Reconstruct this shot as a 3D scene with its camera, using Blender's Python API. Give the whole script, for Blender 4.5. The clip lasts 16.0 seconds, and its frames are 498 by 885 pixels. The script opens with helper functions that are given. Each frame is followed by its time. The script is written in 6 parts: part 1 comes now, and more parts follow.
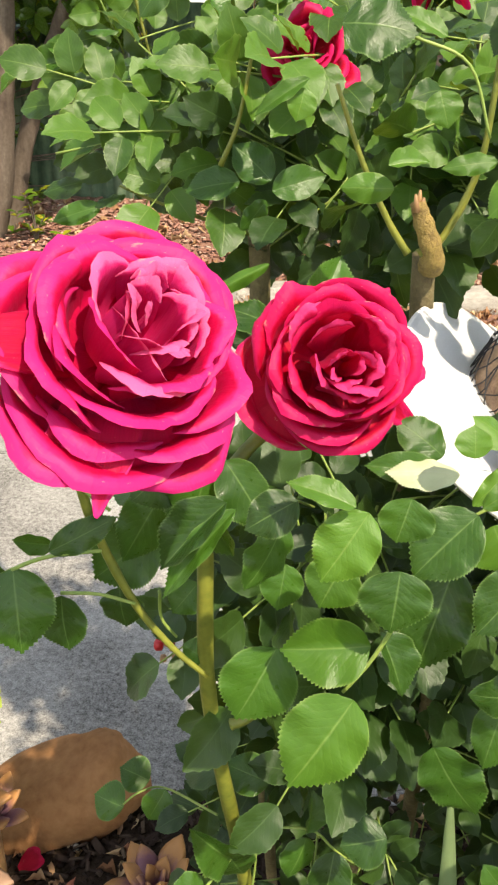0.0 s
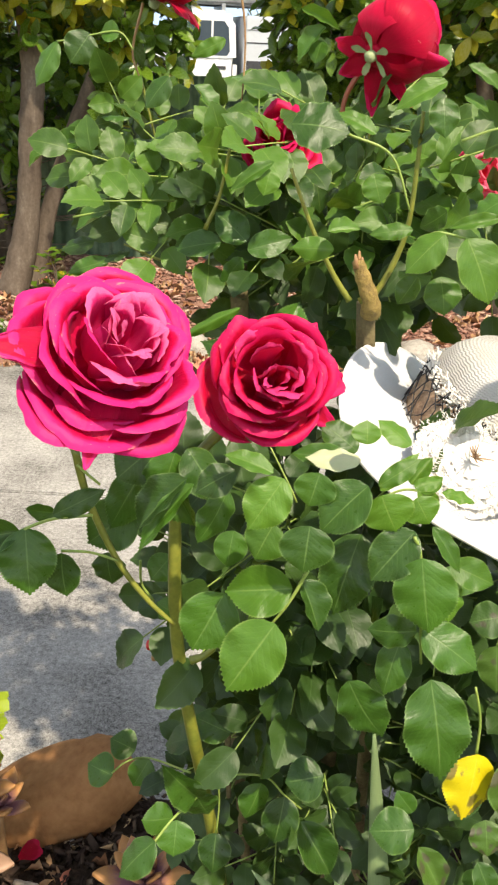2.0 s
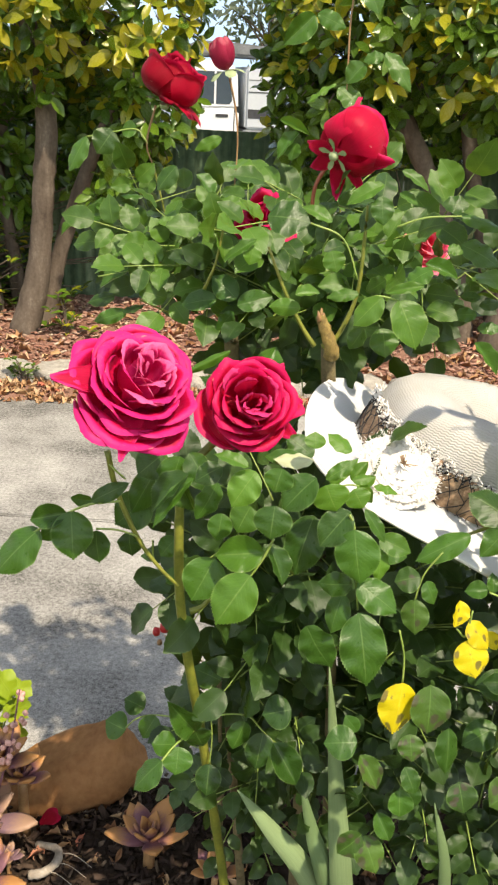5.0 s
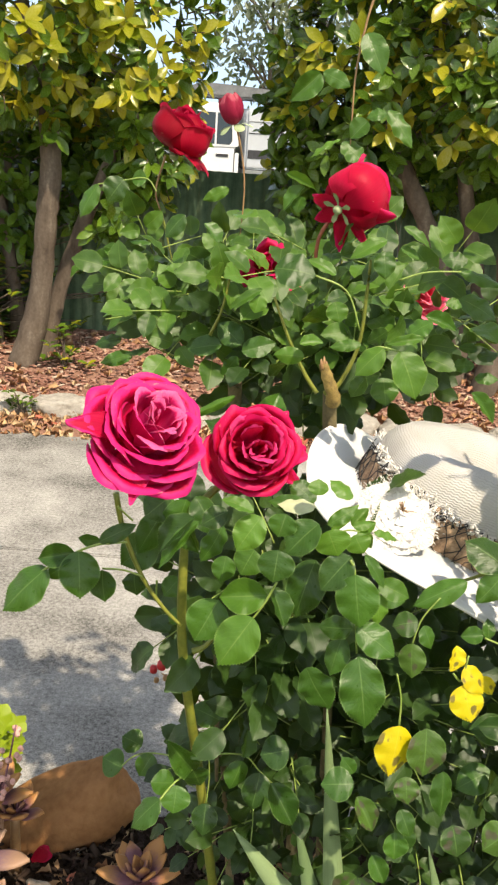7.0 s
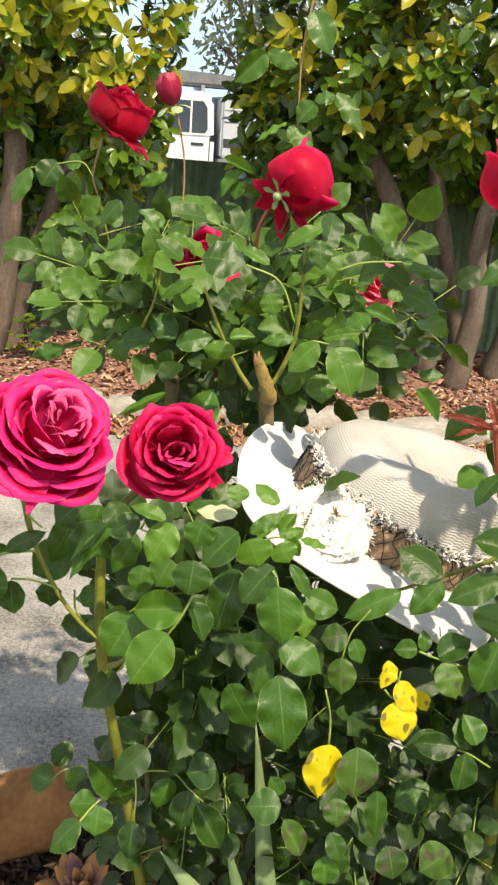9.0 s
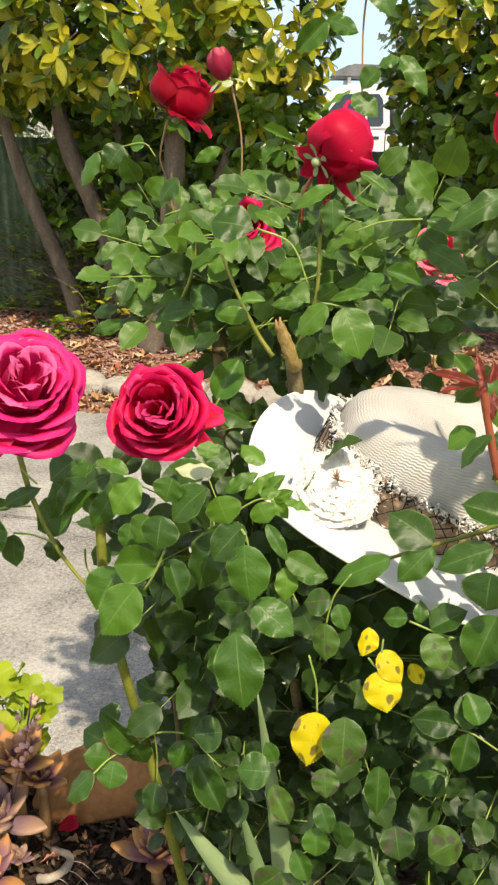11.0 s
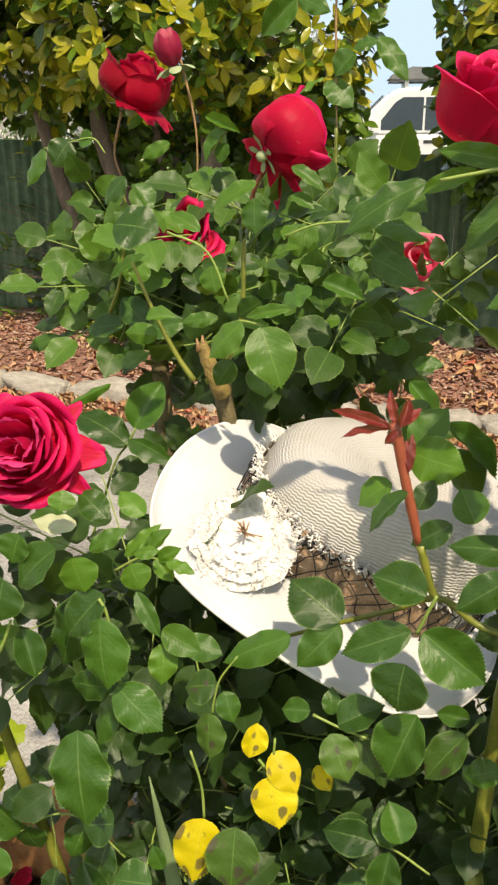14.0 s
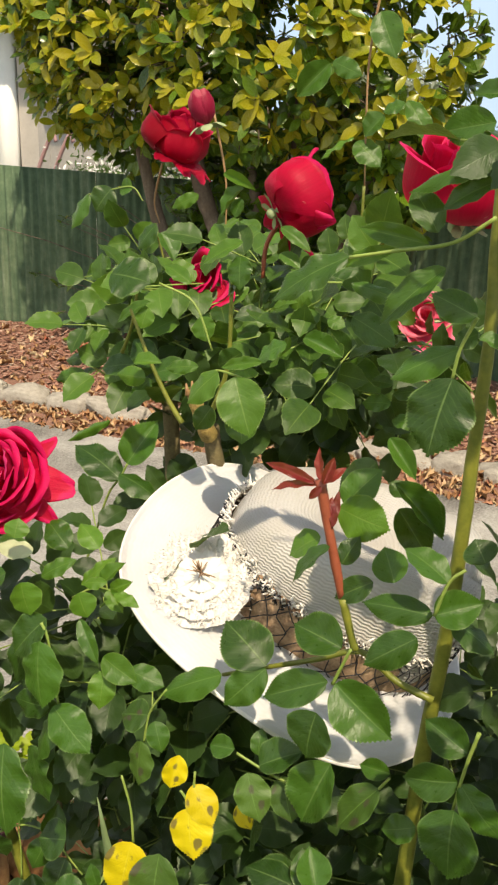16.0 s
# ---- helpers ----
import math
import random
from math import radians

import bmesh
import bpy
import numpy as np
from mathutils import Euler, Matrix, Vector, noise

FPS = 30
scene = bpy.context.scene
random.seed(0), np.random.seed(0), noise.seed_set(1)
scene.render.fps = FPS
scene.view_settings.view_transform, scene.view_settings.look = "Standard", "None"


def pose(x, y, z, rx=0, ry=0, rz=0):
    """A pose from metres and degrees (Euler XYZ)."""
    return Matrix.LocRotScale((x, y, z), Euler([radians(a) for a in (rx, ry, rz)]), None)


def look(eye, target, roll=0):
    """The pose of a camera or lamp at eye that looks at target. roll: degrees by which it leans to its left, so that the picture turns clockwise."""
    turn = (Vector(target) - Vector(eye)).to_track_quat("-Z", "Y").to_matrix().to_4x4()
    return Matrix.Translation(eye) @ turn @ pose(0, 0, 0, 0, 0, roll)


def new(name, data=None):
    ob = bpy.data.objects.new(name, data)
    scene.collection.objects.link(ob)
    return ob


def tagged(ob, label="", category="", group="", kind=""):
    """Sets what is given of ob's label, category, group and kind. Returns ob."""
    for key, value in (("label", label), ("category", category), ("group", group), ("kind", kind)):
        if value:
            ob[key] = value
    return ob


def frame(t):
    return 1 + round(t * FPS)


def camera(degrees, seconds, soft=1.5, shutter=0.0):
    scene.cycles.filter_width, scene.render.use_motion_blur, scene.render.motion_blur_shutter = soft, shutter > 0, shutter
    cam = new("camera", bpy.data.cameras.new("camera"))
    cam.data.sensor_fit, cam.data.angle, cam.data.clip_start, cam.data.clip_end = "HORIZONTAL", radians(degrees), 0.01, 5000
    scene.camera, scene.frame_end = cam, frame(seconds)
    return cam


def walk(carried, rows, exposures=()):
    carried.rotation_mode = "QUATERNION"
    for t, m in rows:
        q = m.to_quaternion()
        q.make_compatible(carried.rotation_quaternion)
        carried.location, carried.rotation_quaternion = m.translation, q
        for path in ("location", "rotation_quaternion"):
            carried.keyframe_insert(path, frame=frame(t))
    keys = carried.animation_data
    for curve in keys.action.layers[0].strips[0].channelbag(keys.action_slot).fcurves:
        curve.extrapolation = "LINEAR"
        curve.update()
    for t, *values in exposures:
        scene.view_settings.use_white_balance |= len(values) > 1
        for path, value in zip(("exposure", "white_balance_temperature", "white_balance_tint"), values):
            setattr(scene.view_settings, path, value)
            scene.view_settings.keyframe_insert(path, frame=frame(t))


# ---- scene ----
cam = camera(31.5, 16.0, 2.3)
PATH = [
    (0, (0.012, 0.024, 1.452), (0.011, 1.783, 0.500), 2.0),
    (0.5, (0.013, 0.018, 1.447), (0.062, 1.805, 0.549), 2.6),
    (1, (0.024, -0.03, 1.459), (0.047, 1.765, 0.577), 2.7),
    (1.5, (0.044, -0.089, 1.475), (0.033, 1.705, 0.589), 2.7),
    (2, (0.056, -0.133, 1.486), (0.015, 1.684, 0.650), 2.6),
    (2.5, (0.061, -0.174, 1.498), (-0.013, 1.637, 0.654), 2.7),
    (3, (0.067, -0.213, 1.506), (-0.038, 1.598, 0.666), 2.6),
    (3.5, (0.076, -0.251, 1.517), (-0.053, 1.562, 0.685), 2.4),
    (4, (0.082, -0.295, 1.524), (0.011, 1.538, 0.729), 3.0),
    (4.2, (0.084, -0.308, 1.530), (0.019, 1.525, 0.733), 2.8),
    (6.3, (0.07, -0.43, 1.594), (0.049, 1.451, 0.915), 3.5),
    (6.5, (0.073, -0.429, 1.59), (0.047, 1.451, 0.908), 3.8),
    (7, (0.067, -0.39, 1.581), (0.029, 1.489, 0.896), 4.0),
    (7.5, (0.048, -0.347, 1.582), (0.083, 1.533, 0.898), 4.8),
    (8, (0.033, -0.319, 1.574), (0.096, 1.557, 0.883), 5.0),
    (8.5, (0.066, -0.324, 1.573), (0.111, 1.551, 0.879), 4.9),
    (9, (0.123, -0.328, 1.574), (0.134, 1.545, 0.873), 4.6),
    (9.2, (0.15, -0.331, 1.573), (0.096, 1.539, 0.868), 3.9),
    (11.3, (0.332, -0.301, 1.542), (-0.097, 1.515, 0.824), 0.1),
    (11.5, (0.336, -0.289, 1.541), (-0.106, 1.526, 0.826), -0.1),
    (12, (0.329, -0.24, 1.535), (-0.150, 1.563, 0.815), -1.3),
    (12.5, (0.326, -0.192, 1.532), (-0.177, 1.606, 0.813), -1.2),
    (13, (0.318, -0.161, 1.526), (-0.133, 1.651, 0.809), -0.5),
    (13.5, (0.357, -0.142, 1.521), (-0.102, 1.666, 0.798), 0.5),
    (14, (0.427, -0.128, 1.523), (-0.112, 1.663, 0.814), -0.2),
    (14.5, (0.468, -0.12, 1.542), (-0.125, 1.652, 0.829), 0.2),
    (15, (0.508, -0.115, 1.555), (-0.145, 1.637, 0.844), 0.2),
    (15.5, (0.532, -0.115, 1.549), (-0.173, 1.632, 0.878), 0.6),
    (16, (0.546, -0.119, 1.548), (-0.199, 1.623, 0.909), 1.7),
]
walk(cam, [(t, look(eye, target, roll)) for t, eye, target, roll in PATH], [(0.0, 1.20, 7850, 10), (1.2, 1.17, 7850, 10), (2.5, 1.07, 7850, 10), (4.2, 1.00, 7850, 10), (9.0, 0.95, 8050, 10), (12.5, 0.80, 8250, 10), (16.0, 0.64, 8450, 10)])

# ---- light ----
world = bpy.data.worlds.new("world")
scene.world = world
world.use_nodes = True
wn = world.node_tree
wn.nodes.clear()
w_out = wn.nodes.new("ShaderNodeOutputWorld")
w_bg = wn.nodes.new("ShaderNodeBackground")
w_sky = wn.nodes.new("ShaderNodeTexSky")
TO_SUN = Vector((0.50, -0.72, 1.36)).normalized()
w_sky.sky_type, w_sky.sun_disc = "NISHITA", False
w_sky.sun_elevation = math.asin(TO_SUN.z)
w_sky.sun_rotation = math.atan2(TO_SUN.x, TO_SUN.y)
w_sky.dust_density, w_sky.ozone_density = 0.15, 1.5
w_bg.inputs["Strength"].default_value = 0.150
w_hue = wn.nodes.new("ShaderNodeHueSaturation")
w_hue.inputs["Saturation"].default_value = 0.6
wn.links.new(w_sky.outputs[0], w_hue.inputs["Color"])
wn.links.new(w_hue.outputs[0], w_bg.inputs[0])
wn.links.new(w_bg.outputs[0], w_out.inputs[0])
sun = new("sun", bpy.data.lights.new("sun", "SUN"))
sun.data.energy, sun.data.angle, sun.data.color = 3.15, radians(0.9), (1.0, 0.94, 0.85)
sun.matrix_world = look(TO_SUN * 30, (0, 0, 0))


# ---- materials ----
class Nodes:
    """A small writer of node trees."""

    def __init__(self, name):
        self.mat = bpy.data.materials.new(name)
        self.mat.use_nodes = True
        self.tree = self.mat.node_tree
        self.tree.nodes.clear()
        self.out = self.add("OutputMaterial")
        self.bsdf = self.add("BsdfPrincipled")
        self.link(self.bsdf.outputs[0], self.out.inputs[0])

    def add(self, kind, operation="", feature="", blend_type=""):
        n = self.tree.nodes.new("ShaderNode" + kind)
        if operation:
            n.operation = operation
        if feature:
            n.feature = feature
        if blend_type:
            n.data_type, n.blend_type = "RGBA", blend_type
        return n

    def link(self, a, b):
        self.tree.links.new(a, b)

    def put(self, socket, value):
        if isinstance(value, bpy.types.NodeSocket):
            self.link(value, socket)
        elif value is not None:
            socket.default_value = value

    def noise(self, scale, detail=4, rough=0.55, vector=None, distortion=0.0):
        n = self.add("TexNoise")
        n.inputs["Scale"].default_value, n.inputs["Detail"].default_value = scale, detail
        n.inputs["Roughness"].default_value, n.inputs["Distortion"].default_value = rough, distortion
        if vector is not None:
            self.link(vector, n.inputs["Vector"])
        return n.outputs["Fac"]

    def ramp(self, fac, stops):
        n = self.add("ValToRGB")
        while len(n.color_ramp.elements) < len(stops):
            n.color_ramp.elements.new(0.5)
        for e, (p, c) in zip(n.color_ramp.elements, stops):
            e.position, e.color = p, (c, c, c, 1) if isinstance(c, (int, float)) else (*c, 1)
        self.put(n.inputs[0], fac)
        return n.outputs[0]

    def math(self, op, a, b=0.0, c=0.0):
        n = self.add("Math", operation=op)
        for s, v in zip(n.inputs, (a, b, c)):
            self.put(s, v)
        return n.outputs[0]

    def mix(self, fac, a, b, blend="MIX"):
        n = self.add("Mix", blend_type=blend)
        for i, v in ((0, fac), (6, a), (7, b)):
            if isinstance(v, tuple):
                v = (*v, 1)
            self.put(n.inputs[i], v)
        return n.outputs[2]

    def bump(self, height, strength, distance):
        n = self.add("Bump")
        n.inputs["Strength"].default_value, n.inputs["Distance"].default_value = strength, distance
        self.link(height, n.inputs["Height"])
        self.link(n.outputs[0], self.bsdf.inputs["Normal"])
        return n.outputs[0]

    def coords(self, which="Object"):
        return self.add("TexCoord").outputs[which]

    def world_coords(self):
        return self.add("NewGeometry").outputs["Position"]

    def chance(self):
        """A random number for each object and each loose piece of it."""
        a = self.add("ObjectInfo").outputs["Random"]
        b = self.add("NewGeometry").outputs["Random Per Island"]
        return self.math("FRACT", self.math("ADD", self.math("MULTIPLY", a, 7.31), b))

    def set(self, color=None, rough=None, metal=None, spec=None):
        for key, v in (("Base Color", color), ("Roughness", rough), ("Metallic", metal), ("Specular IOR Level", spec)):
            if isinstance(v, tuple):
                v = (*v, 1)
            self.put(self.bsdf.inputs[key], v)
        return self

    def translucent(self, color, amount):
        t = self.add("BsdfTranslucent")
        self.put(t.inputs[0], (*color, 1) if isinstance(color, tuple) else color)
        m = self.add("MixShader")
        m.inputs[0].default_value = amount
        self.link(self.bsdf.outputs[0], m.inputs[1])
        self.link(t.outputs[0], m.inputs[2])
        self.link(m.outputs[0], self.out.inputs[0])


def plain(name, a, b, scale=20.0, rough=0.6, metal=0.0, bump=0.2, dist=0.002, spec=0.5):
    """Two colours mixed by coarse and fine noise, with fine relief."""
    n = Nodes(name)
    p = n.coords()
    f = n.math("ADD", n.math("MULTIPLY", n.noise(scale, 5, vector=p), 0.65), n.math("MULTIPLY", n.noise(scale * 7, 3, vector=p), 0.35))
    c = n.ramp(f, [(0.3, a), (0.7, b)])
    n.set(c, rough, metal, spec)
    if bump:
        n.bump(n.noise(scale * 5, 4, vector=p), bump, dist)
    return n.mat


def leaf_material(name, dark, light, vein, gloss=0.33, trans=0.24, spots=False, vein_bump=0.2):
    """Leaf with midrib, side veins, blotches and a chance tint for each leaf; the UV runs across (x) and along (y) the blade."""
    n = Nodes(name)
    uv = n.add("SeparateXYZ")
    n.link(n.coords("UV"), uv.inputs[0])
    x = n.math("ABSOLUTE", n.math("SUBTRACT", uv.outputs[0], 0.5))
    y = uv.outputs[1]
    wander = n.math("MULTIPLY", n.noise(3.0, 2, vector=n.coords("UV")), 3.4)
    phase = n.math("ADD", wander, n.math("SUBTRACT", n.math("MULTIPLY", y, 29.0), n.math("MULTIPLY", x, 23.0)))
    ridge = n.math("ABSOLUTE", n.math("COSINE", phase))
    side = n.math("POWER", ridge, 22.0)
    mid = n.math("SUBTRACT", 1.0, n.math("MINIMUM", n.math("MULTIPLY", x, 42.0), 1.0))
    rib = n.math("MAXIMUM", n.math("MULTIPLY", side, 0.16), mid)
    ch = n.chance()
    blot = n.noise(9.0, 4, vector=n.coords("UV"))
    tone = n.math("ADD", n.math("MULTIPLY", ch, 0.85), n.math("MULTIPLY", blot, 0.42))
    base = n.ramp(tone, [(0.12, dark), (0.55, tuple((p + q) / 2 for p, q in zip(dark, light))), (1.0, light)])
    col = n.mix(n.math("MULTIPLY", rib, 0.62), base, vein)
    col = n.mix(n.ramp(x, [(0.462, 0.0), (0.5, 0.8)]), col, vein)
    if spots:
        v = n.add("TexVoronoi", feature="F1")
        v.inputs["Scale"].default_value = 2.8
        shift = n.add("VectorMath", operation="ADD")
        n.link(n.coords("UV"), shift.inputs[0])
        n.link(n.add("ObjectInfo").outputs["Location"], shift.inputs[1])
        n.link(shift.outputs[0], v.inputs["Vector"])
        d = n.math("ADD", v.outputs["Distance"], n.math("MULTIPLY", n.noise(14.0, 3, vector=n.coords("UV")), 0.30))
        col = n.mix(n.ramp(d, [(0.43, 0.80), (0.52, 0.0)]), col, (0.07, 0.05, 0.04))
    n.set(col, n.math("ADD", n.math("MULTIPLY", n.math("SUBTRACT", blot, 0.5), 0.35), gloss), 0.0, 0.42)
    fine = n.noise(85.0, 3, vector=n.coords("UV"))
    quilt = n.math("MULTIPLY", n.math("POWER", ridge, 6.0), -0.30)
    soft = n.math("MULTIPLY", n.noise(5.0, 2, vector=n.coords("UV")), 0.8)
    n.bump(n.math("ADD", n.math("ADD", quilt, soft), n.math("ADD", n.math("MULTIPLY", rib, -0.6), n.math("MULTIPLY", fine, 0.7))), vein_bump, 0.0014)
    if trans:
        n.translucent(n.mix(0.5, base, (0.30, 0.42, 0.03)), trans)
    return n.mat


def petal_material(name, deep, bright, rim):
    """Velvet petal: fine lengthwise veins, mottling, a paler rim for worn and sunlit edges alike, pale flecks and
    nibbled brown spots.
    """
    n = Nodes(name)
    uv = n.coords("UV")
    sep = n.add("SeparateXYZ")
    n.link(uv, sep.inputs[0])
    stretch = n.add("Mapping")
    stretch.inputs["Scale"].default_value = (34, 2.0, 1)
    n.link(uv, stretch.inputs[0])
    streak = n.noise(1.0, 4, vector=stretch.outputs[0])
    mottle = n.noise(5.0, 4, 0.6, vector=uv)
    ch = n.chance()
    tone = n.math("ADD", n.math("MULTIPLY", mottle, 0.35), n.math("ADD", n.math("MULTIPLY", streak, 0.45), n.math("MULTIPLY", ch, 0.4)))
    col = n.ramp(tone, [(0.3, deep), (0.85, bright)])
    edge = n.ramp(n.math("ADD", sep.outputs[1], n.math("MULTIPLY", mottle, 0.30)), [(0.90, 0.0), (1.18, 0.7)])
    col = n.mix(edge, col, rim)
    rough_rim = n.math("MULTIPLY", n.ramp(sep.outputs[1], [(0.90, 0.0), (0.98, 1.0)]), n.ramp(n.noise(7.0, 5, 0.7, vector=uv), [(0.58, 0.0), (0.64, 0.9)]))
    fleck = n.ramp(n.noise(11.0, 5, 0.7, vector=uv), [(0.675, 0.0), (0.70, 0.8)])
    col = n.mix(n.math("MULTIPLY", fleck, 0.75), col, (0.75, 0.42, 0.36))
    col = n.mix(n.math("MULTIPLY", rough_rim, 0.6), col, (0.62, 0.36, 0.26))
    n.set(col, 0.5, 0.0, 0.20)
    n.bsdf.inputs["Sheen Weight"].default_value = 0.05
    n.bsdf.inputs["Sheen Roughness"].default_value = 0.4
    n.bsdf.inputs["Sheen Tint"].default_value = (1.0, 0.30, 0.75, 1)
    n.bump(n.math("ADD", streak, n.math("MULTIPLY", mottle, 1.2)), 0.45, 0.0012)
    n.translucent(n.mix(0.4, col, (0.80, 0.015, 0.06)), 0.30)
    return n.mat


M = {}
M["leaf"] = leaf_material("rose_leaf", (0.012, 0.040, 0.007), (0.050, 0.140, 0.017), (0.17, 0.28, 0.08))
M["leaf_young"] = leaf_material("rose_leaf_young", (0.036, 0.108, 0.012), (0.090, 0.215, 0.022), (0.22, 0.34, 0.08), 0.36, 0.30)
# darker copy of the rose leaf, the bushes' inner shade put into its colour
M["leaf_shaded"] = leaf_material("rose_leaf_shaded", (0.009, 0.030, 0.007), (0.036, 0.082, 0.016), (0.08, 0.15, 0.045), 0.42, 0.2)
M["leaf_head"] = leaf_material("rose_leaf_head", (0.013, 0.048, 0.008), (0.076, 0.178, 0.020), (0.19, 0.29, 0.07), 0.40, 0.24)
M["leaf_pale"] = leaf_material("rose_leaf_pale", (0.40, 0.46, 0.24), (0.52, 0.56, 0.34), (0.55, 0.58, 0.38), 0.55, 0.2)
M["leaf_yellow"] = leaf_material("rose_leaf_yellow", (0.60, 0.47, 0.012), (0.76, 0.62, 0.02), (0.72, 0.62, 0.06), 0.5, 0.3, True)
M["leaf_spotted"] = leaf_material("rose_leaf_spotted", (0.018, 0.055, 0.010), (0.075, 0.155, 0.024), (0.16, 0.3, 0.07), 0.42, 0.25, True)
M["leaf_red"] = leaf_material("rose_leaf_red", (0.13, 0.008, 0.012), (0.25, 0.018, 0.022), (0.32, 0.05, 0.05), 0.4, 0.3)
M["petal_pink"] = petal_material("petal_pink", (0.36, 0.001, 0.028), (0.64, 0.005, 0.080), (0.76, 0.030, 0.25))
M["petal_red"] = petal_material("petal_red", (0.36, 0.001, 0.020), (0.62, 0.004, 0.050), (0.72, 0.014, 0.14))
M["petal_heart"] = petal_material("petal_heart", (0.50, 0.005, 0.085), (0.76, 0.030, 0.21), (0.86, 0.17, 0.40))
M["petal_core"] = petal_material("petal_core", (0.42, 0.002, 0.038), (0.68, 0.010, 0.095), (0.78, 0.06, 0.25))
M["petal_faded"] = petal_material("petal_faded", (0.72, 0.050, 0.14), (0.86, 0.14, 0.25), (0.88, 0.28, 0.36))
M["petal_bud"] = petal_material("petal_bud", (0.24, 0.004, 0.030), (0.46, 0.03, 0.08), (0.55, 0.12, 0.16))
M["petal_dark"] = petal_material("petal_dark", (0.24, 0.001, 0.010), (0.44, 0.002, 0.026), (0.54, 0.008, 0.06))
M["cane"] = plain("green_cane", (0.095, 0.125, 0.018), (0.26, 0.26, 0.042), 30, 0.45, 0, 0.25, 0.001)
M["cane_old"] = plain("old_cane", (0.07, 0.052, 0.026), (0.24, 0.19, 0.085), 45, 0.75, 0, 0.6, 0.003)
M["cane_stub"] = plain("yellow_stub", (0.13, 0.085, 0.03), (0.44, 0.31, 0.09), 90, 0.75, 0, 0.8, 0.003)
M["cane_red"] = plain("red_shoot", (0.22, 0.05, 0.03), (0.38, 0.10, 0.05), 40, 0.4, 0, 0.15, 0.001)
M["cane_brown"] = plain("brown_stem", (0.24, 0.12, 0.06), (0.40, 0.24, 0.10), 60, 0.5, 0, 0.2, 0.001)
M["petiole"] = plain("petiole", (0.16, 0.26, 0.05), (0.30, 0.38, 0.09), 50, 0.5, 0, 0.1, 0.001)
M["sepal"] = plain("sepal", (0.20, 0.28, 0.12), (0.36, 0.42, 0.24), 70, 0.6, 0, 0.1, 0.001)


# ---- builders ----
def smooth(me):
    me.polygons.foreach_set("use_smooth", np.ones(len(me.polygons), bool))
    return me


def make_mesh(name, verts, faces, material, uv=None, flat=False):
    me = bpy.data.meshes.new(name)
    me.from_pydata([tuple(v) for v in verts], [], faces)
    if uv is not None:
        layer = me.uv_layers.new(name="UVMap")
        idx = np.empty(len(me.loops), int)
        me.loops.foreach_get("vertex_index", idx)
        layer.data.foreach_set("uv", np.asarray(uv)[idx].ravel())
    for m in material if isinstance(material, (list, tuple)) else [material]:
        me.materials.append(m)
    return me if flat else smooth(me)


def part_of(name, me, parent, label=""):
    ob = new(name, me)
    ob.parent = parent
    return tagged(ob, label)


def bm_mesh(name, bm, material, flat=False):
    me = bpy.data.meshes.new(name)
    bmesh.ops.recalc_face_normals(bm, faces=bm.faces)
    bm.to_mesh(me)
    bm.free()
    me.materials.append(material)
    return me if flat else smooth(me)


def thing(name, at, label, category, group="", kind=""):
    ob = new(name)
    ob.location = at
    ob.empty_display_size = 0.1
    return tagged(ob, label, category, group, kind)


def spline(points, n):
    """n+1 points and directions along a smooth line through the points."""
    p = np.asarray(points, float)
    if len(p) == 2:
        t = np.linspace(0, 1, n + 1)[:, None]
        q = p[0] * (1 - t) + p[1] * t
    else:
        ext = np.vstack([2 * p[0] - p[1], p, 2 * p[-1] - p[-2]])
        s = np.linspace(0, len(p) - 1 - 1e-9, n + 1)
        k = s.astype(int)
        f = (s - k)[:, None]
        a, b, c, d = ext[k], ext[k + 1], ext[k + 2], ext[k + 3]
        q = 0.5 * (2 * b + (c - a) * f + (2 * a - 5 * b + 4 * c - d) * f ** 2 + (3 * b - a - 3 * c + d) * f ** 3)
    g = np.gradient(q, axis=0)
    return q, g / np.linalg.norm(g, axis=1)[:, None]


def tube_data(points, radii, sides=8, n=None, knots=0.0, rng=None):
    n = n or max(4, 6 * (len(points) - 1))
    q, g = spline(points, n)
    r = np.interp(np.linspace(0, 1, n + 1), np.linspace(0, 1, len(radii)), radii)
    if knots and rng is not None:
        r = r * (1 + knots * rng.normal(size=n + 1))
    ref = np.array((0.31, 0.95, 0.05)) if abs(g[0][2]) > 0.7 else np.array((0.0, 0.0, 1.0))
    verts, faces = [], []
    for i in range(n + 1):
        u = np.cross(ref, g[i])
        u /= np.linalg.norm(u)
        w = np.cross(g[i], u)
        for s in range(sides):
            a = 2 * math.pi * s / sides
            verts.append(q[i] + r[i] * (math.cos(a) * u + math.sin(a) * w))
    for i in range(n):
        for s in range(sides):
            a, b = i * sides + s, i * sides + (s + 1) % sides
            faces.append((a, b, b + sides, a + sides))
    faces.append(tuple(range(sides))[::-1])
    faces.append(tuple(range(n * sides, (n + 1) * sides)))
    return verts, faces


def tube(name, points, radii, material, parent, sides=8, n=None, knots=0.0, seed=1, label=""):
    v, f = tube_data(points, radii, sides, n, knots, np.random.default_rng(seed))
    off = np.array(parent.location) if parent is not None else 0
    me = make_mesh(name, np.array(v) - off, f, material)
    return part_of(name, me, parent, label)


def merge(pieces):
    """Several (verts, faces) as one."""
    verts, faces, k = [], [], 0
    for v, f in pieces:
        verts.append(np.asarray(v))
        faces += [tuple(i + k for i in q) for q in f]
        k += len(v)
    return np.vstack(verts), faces


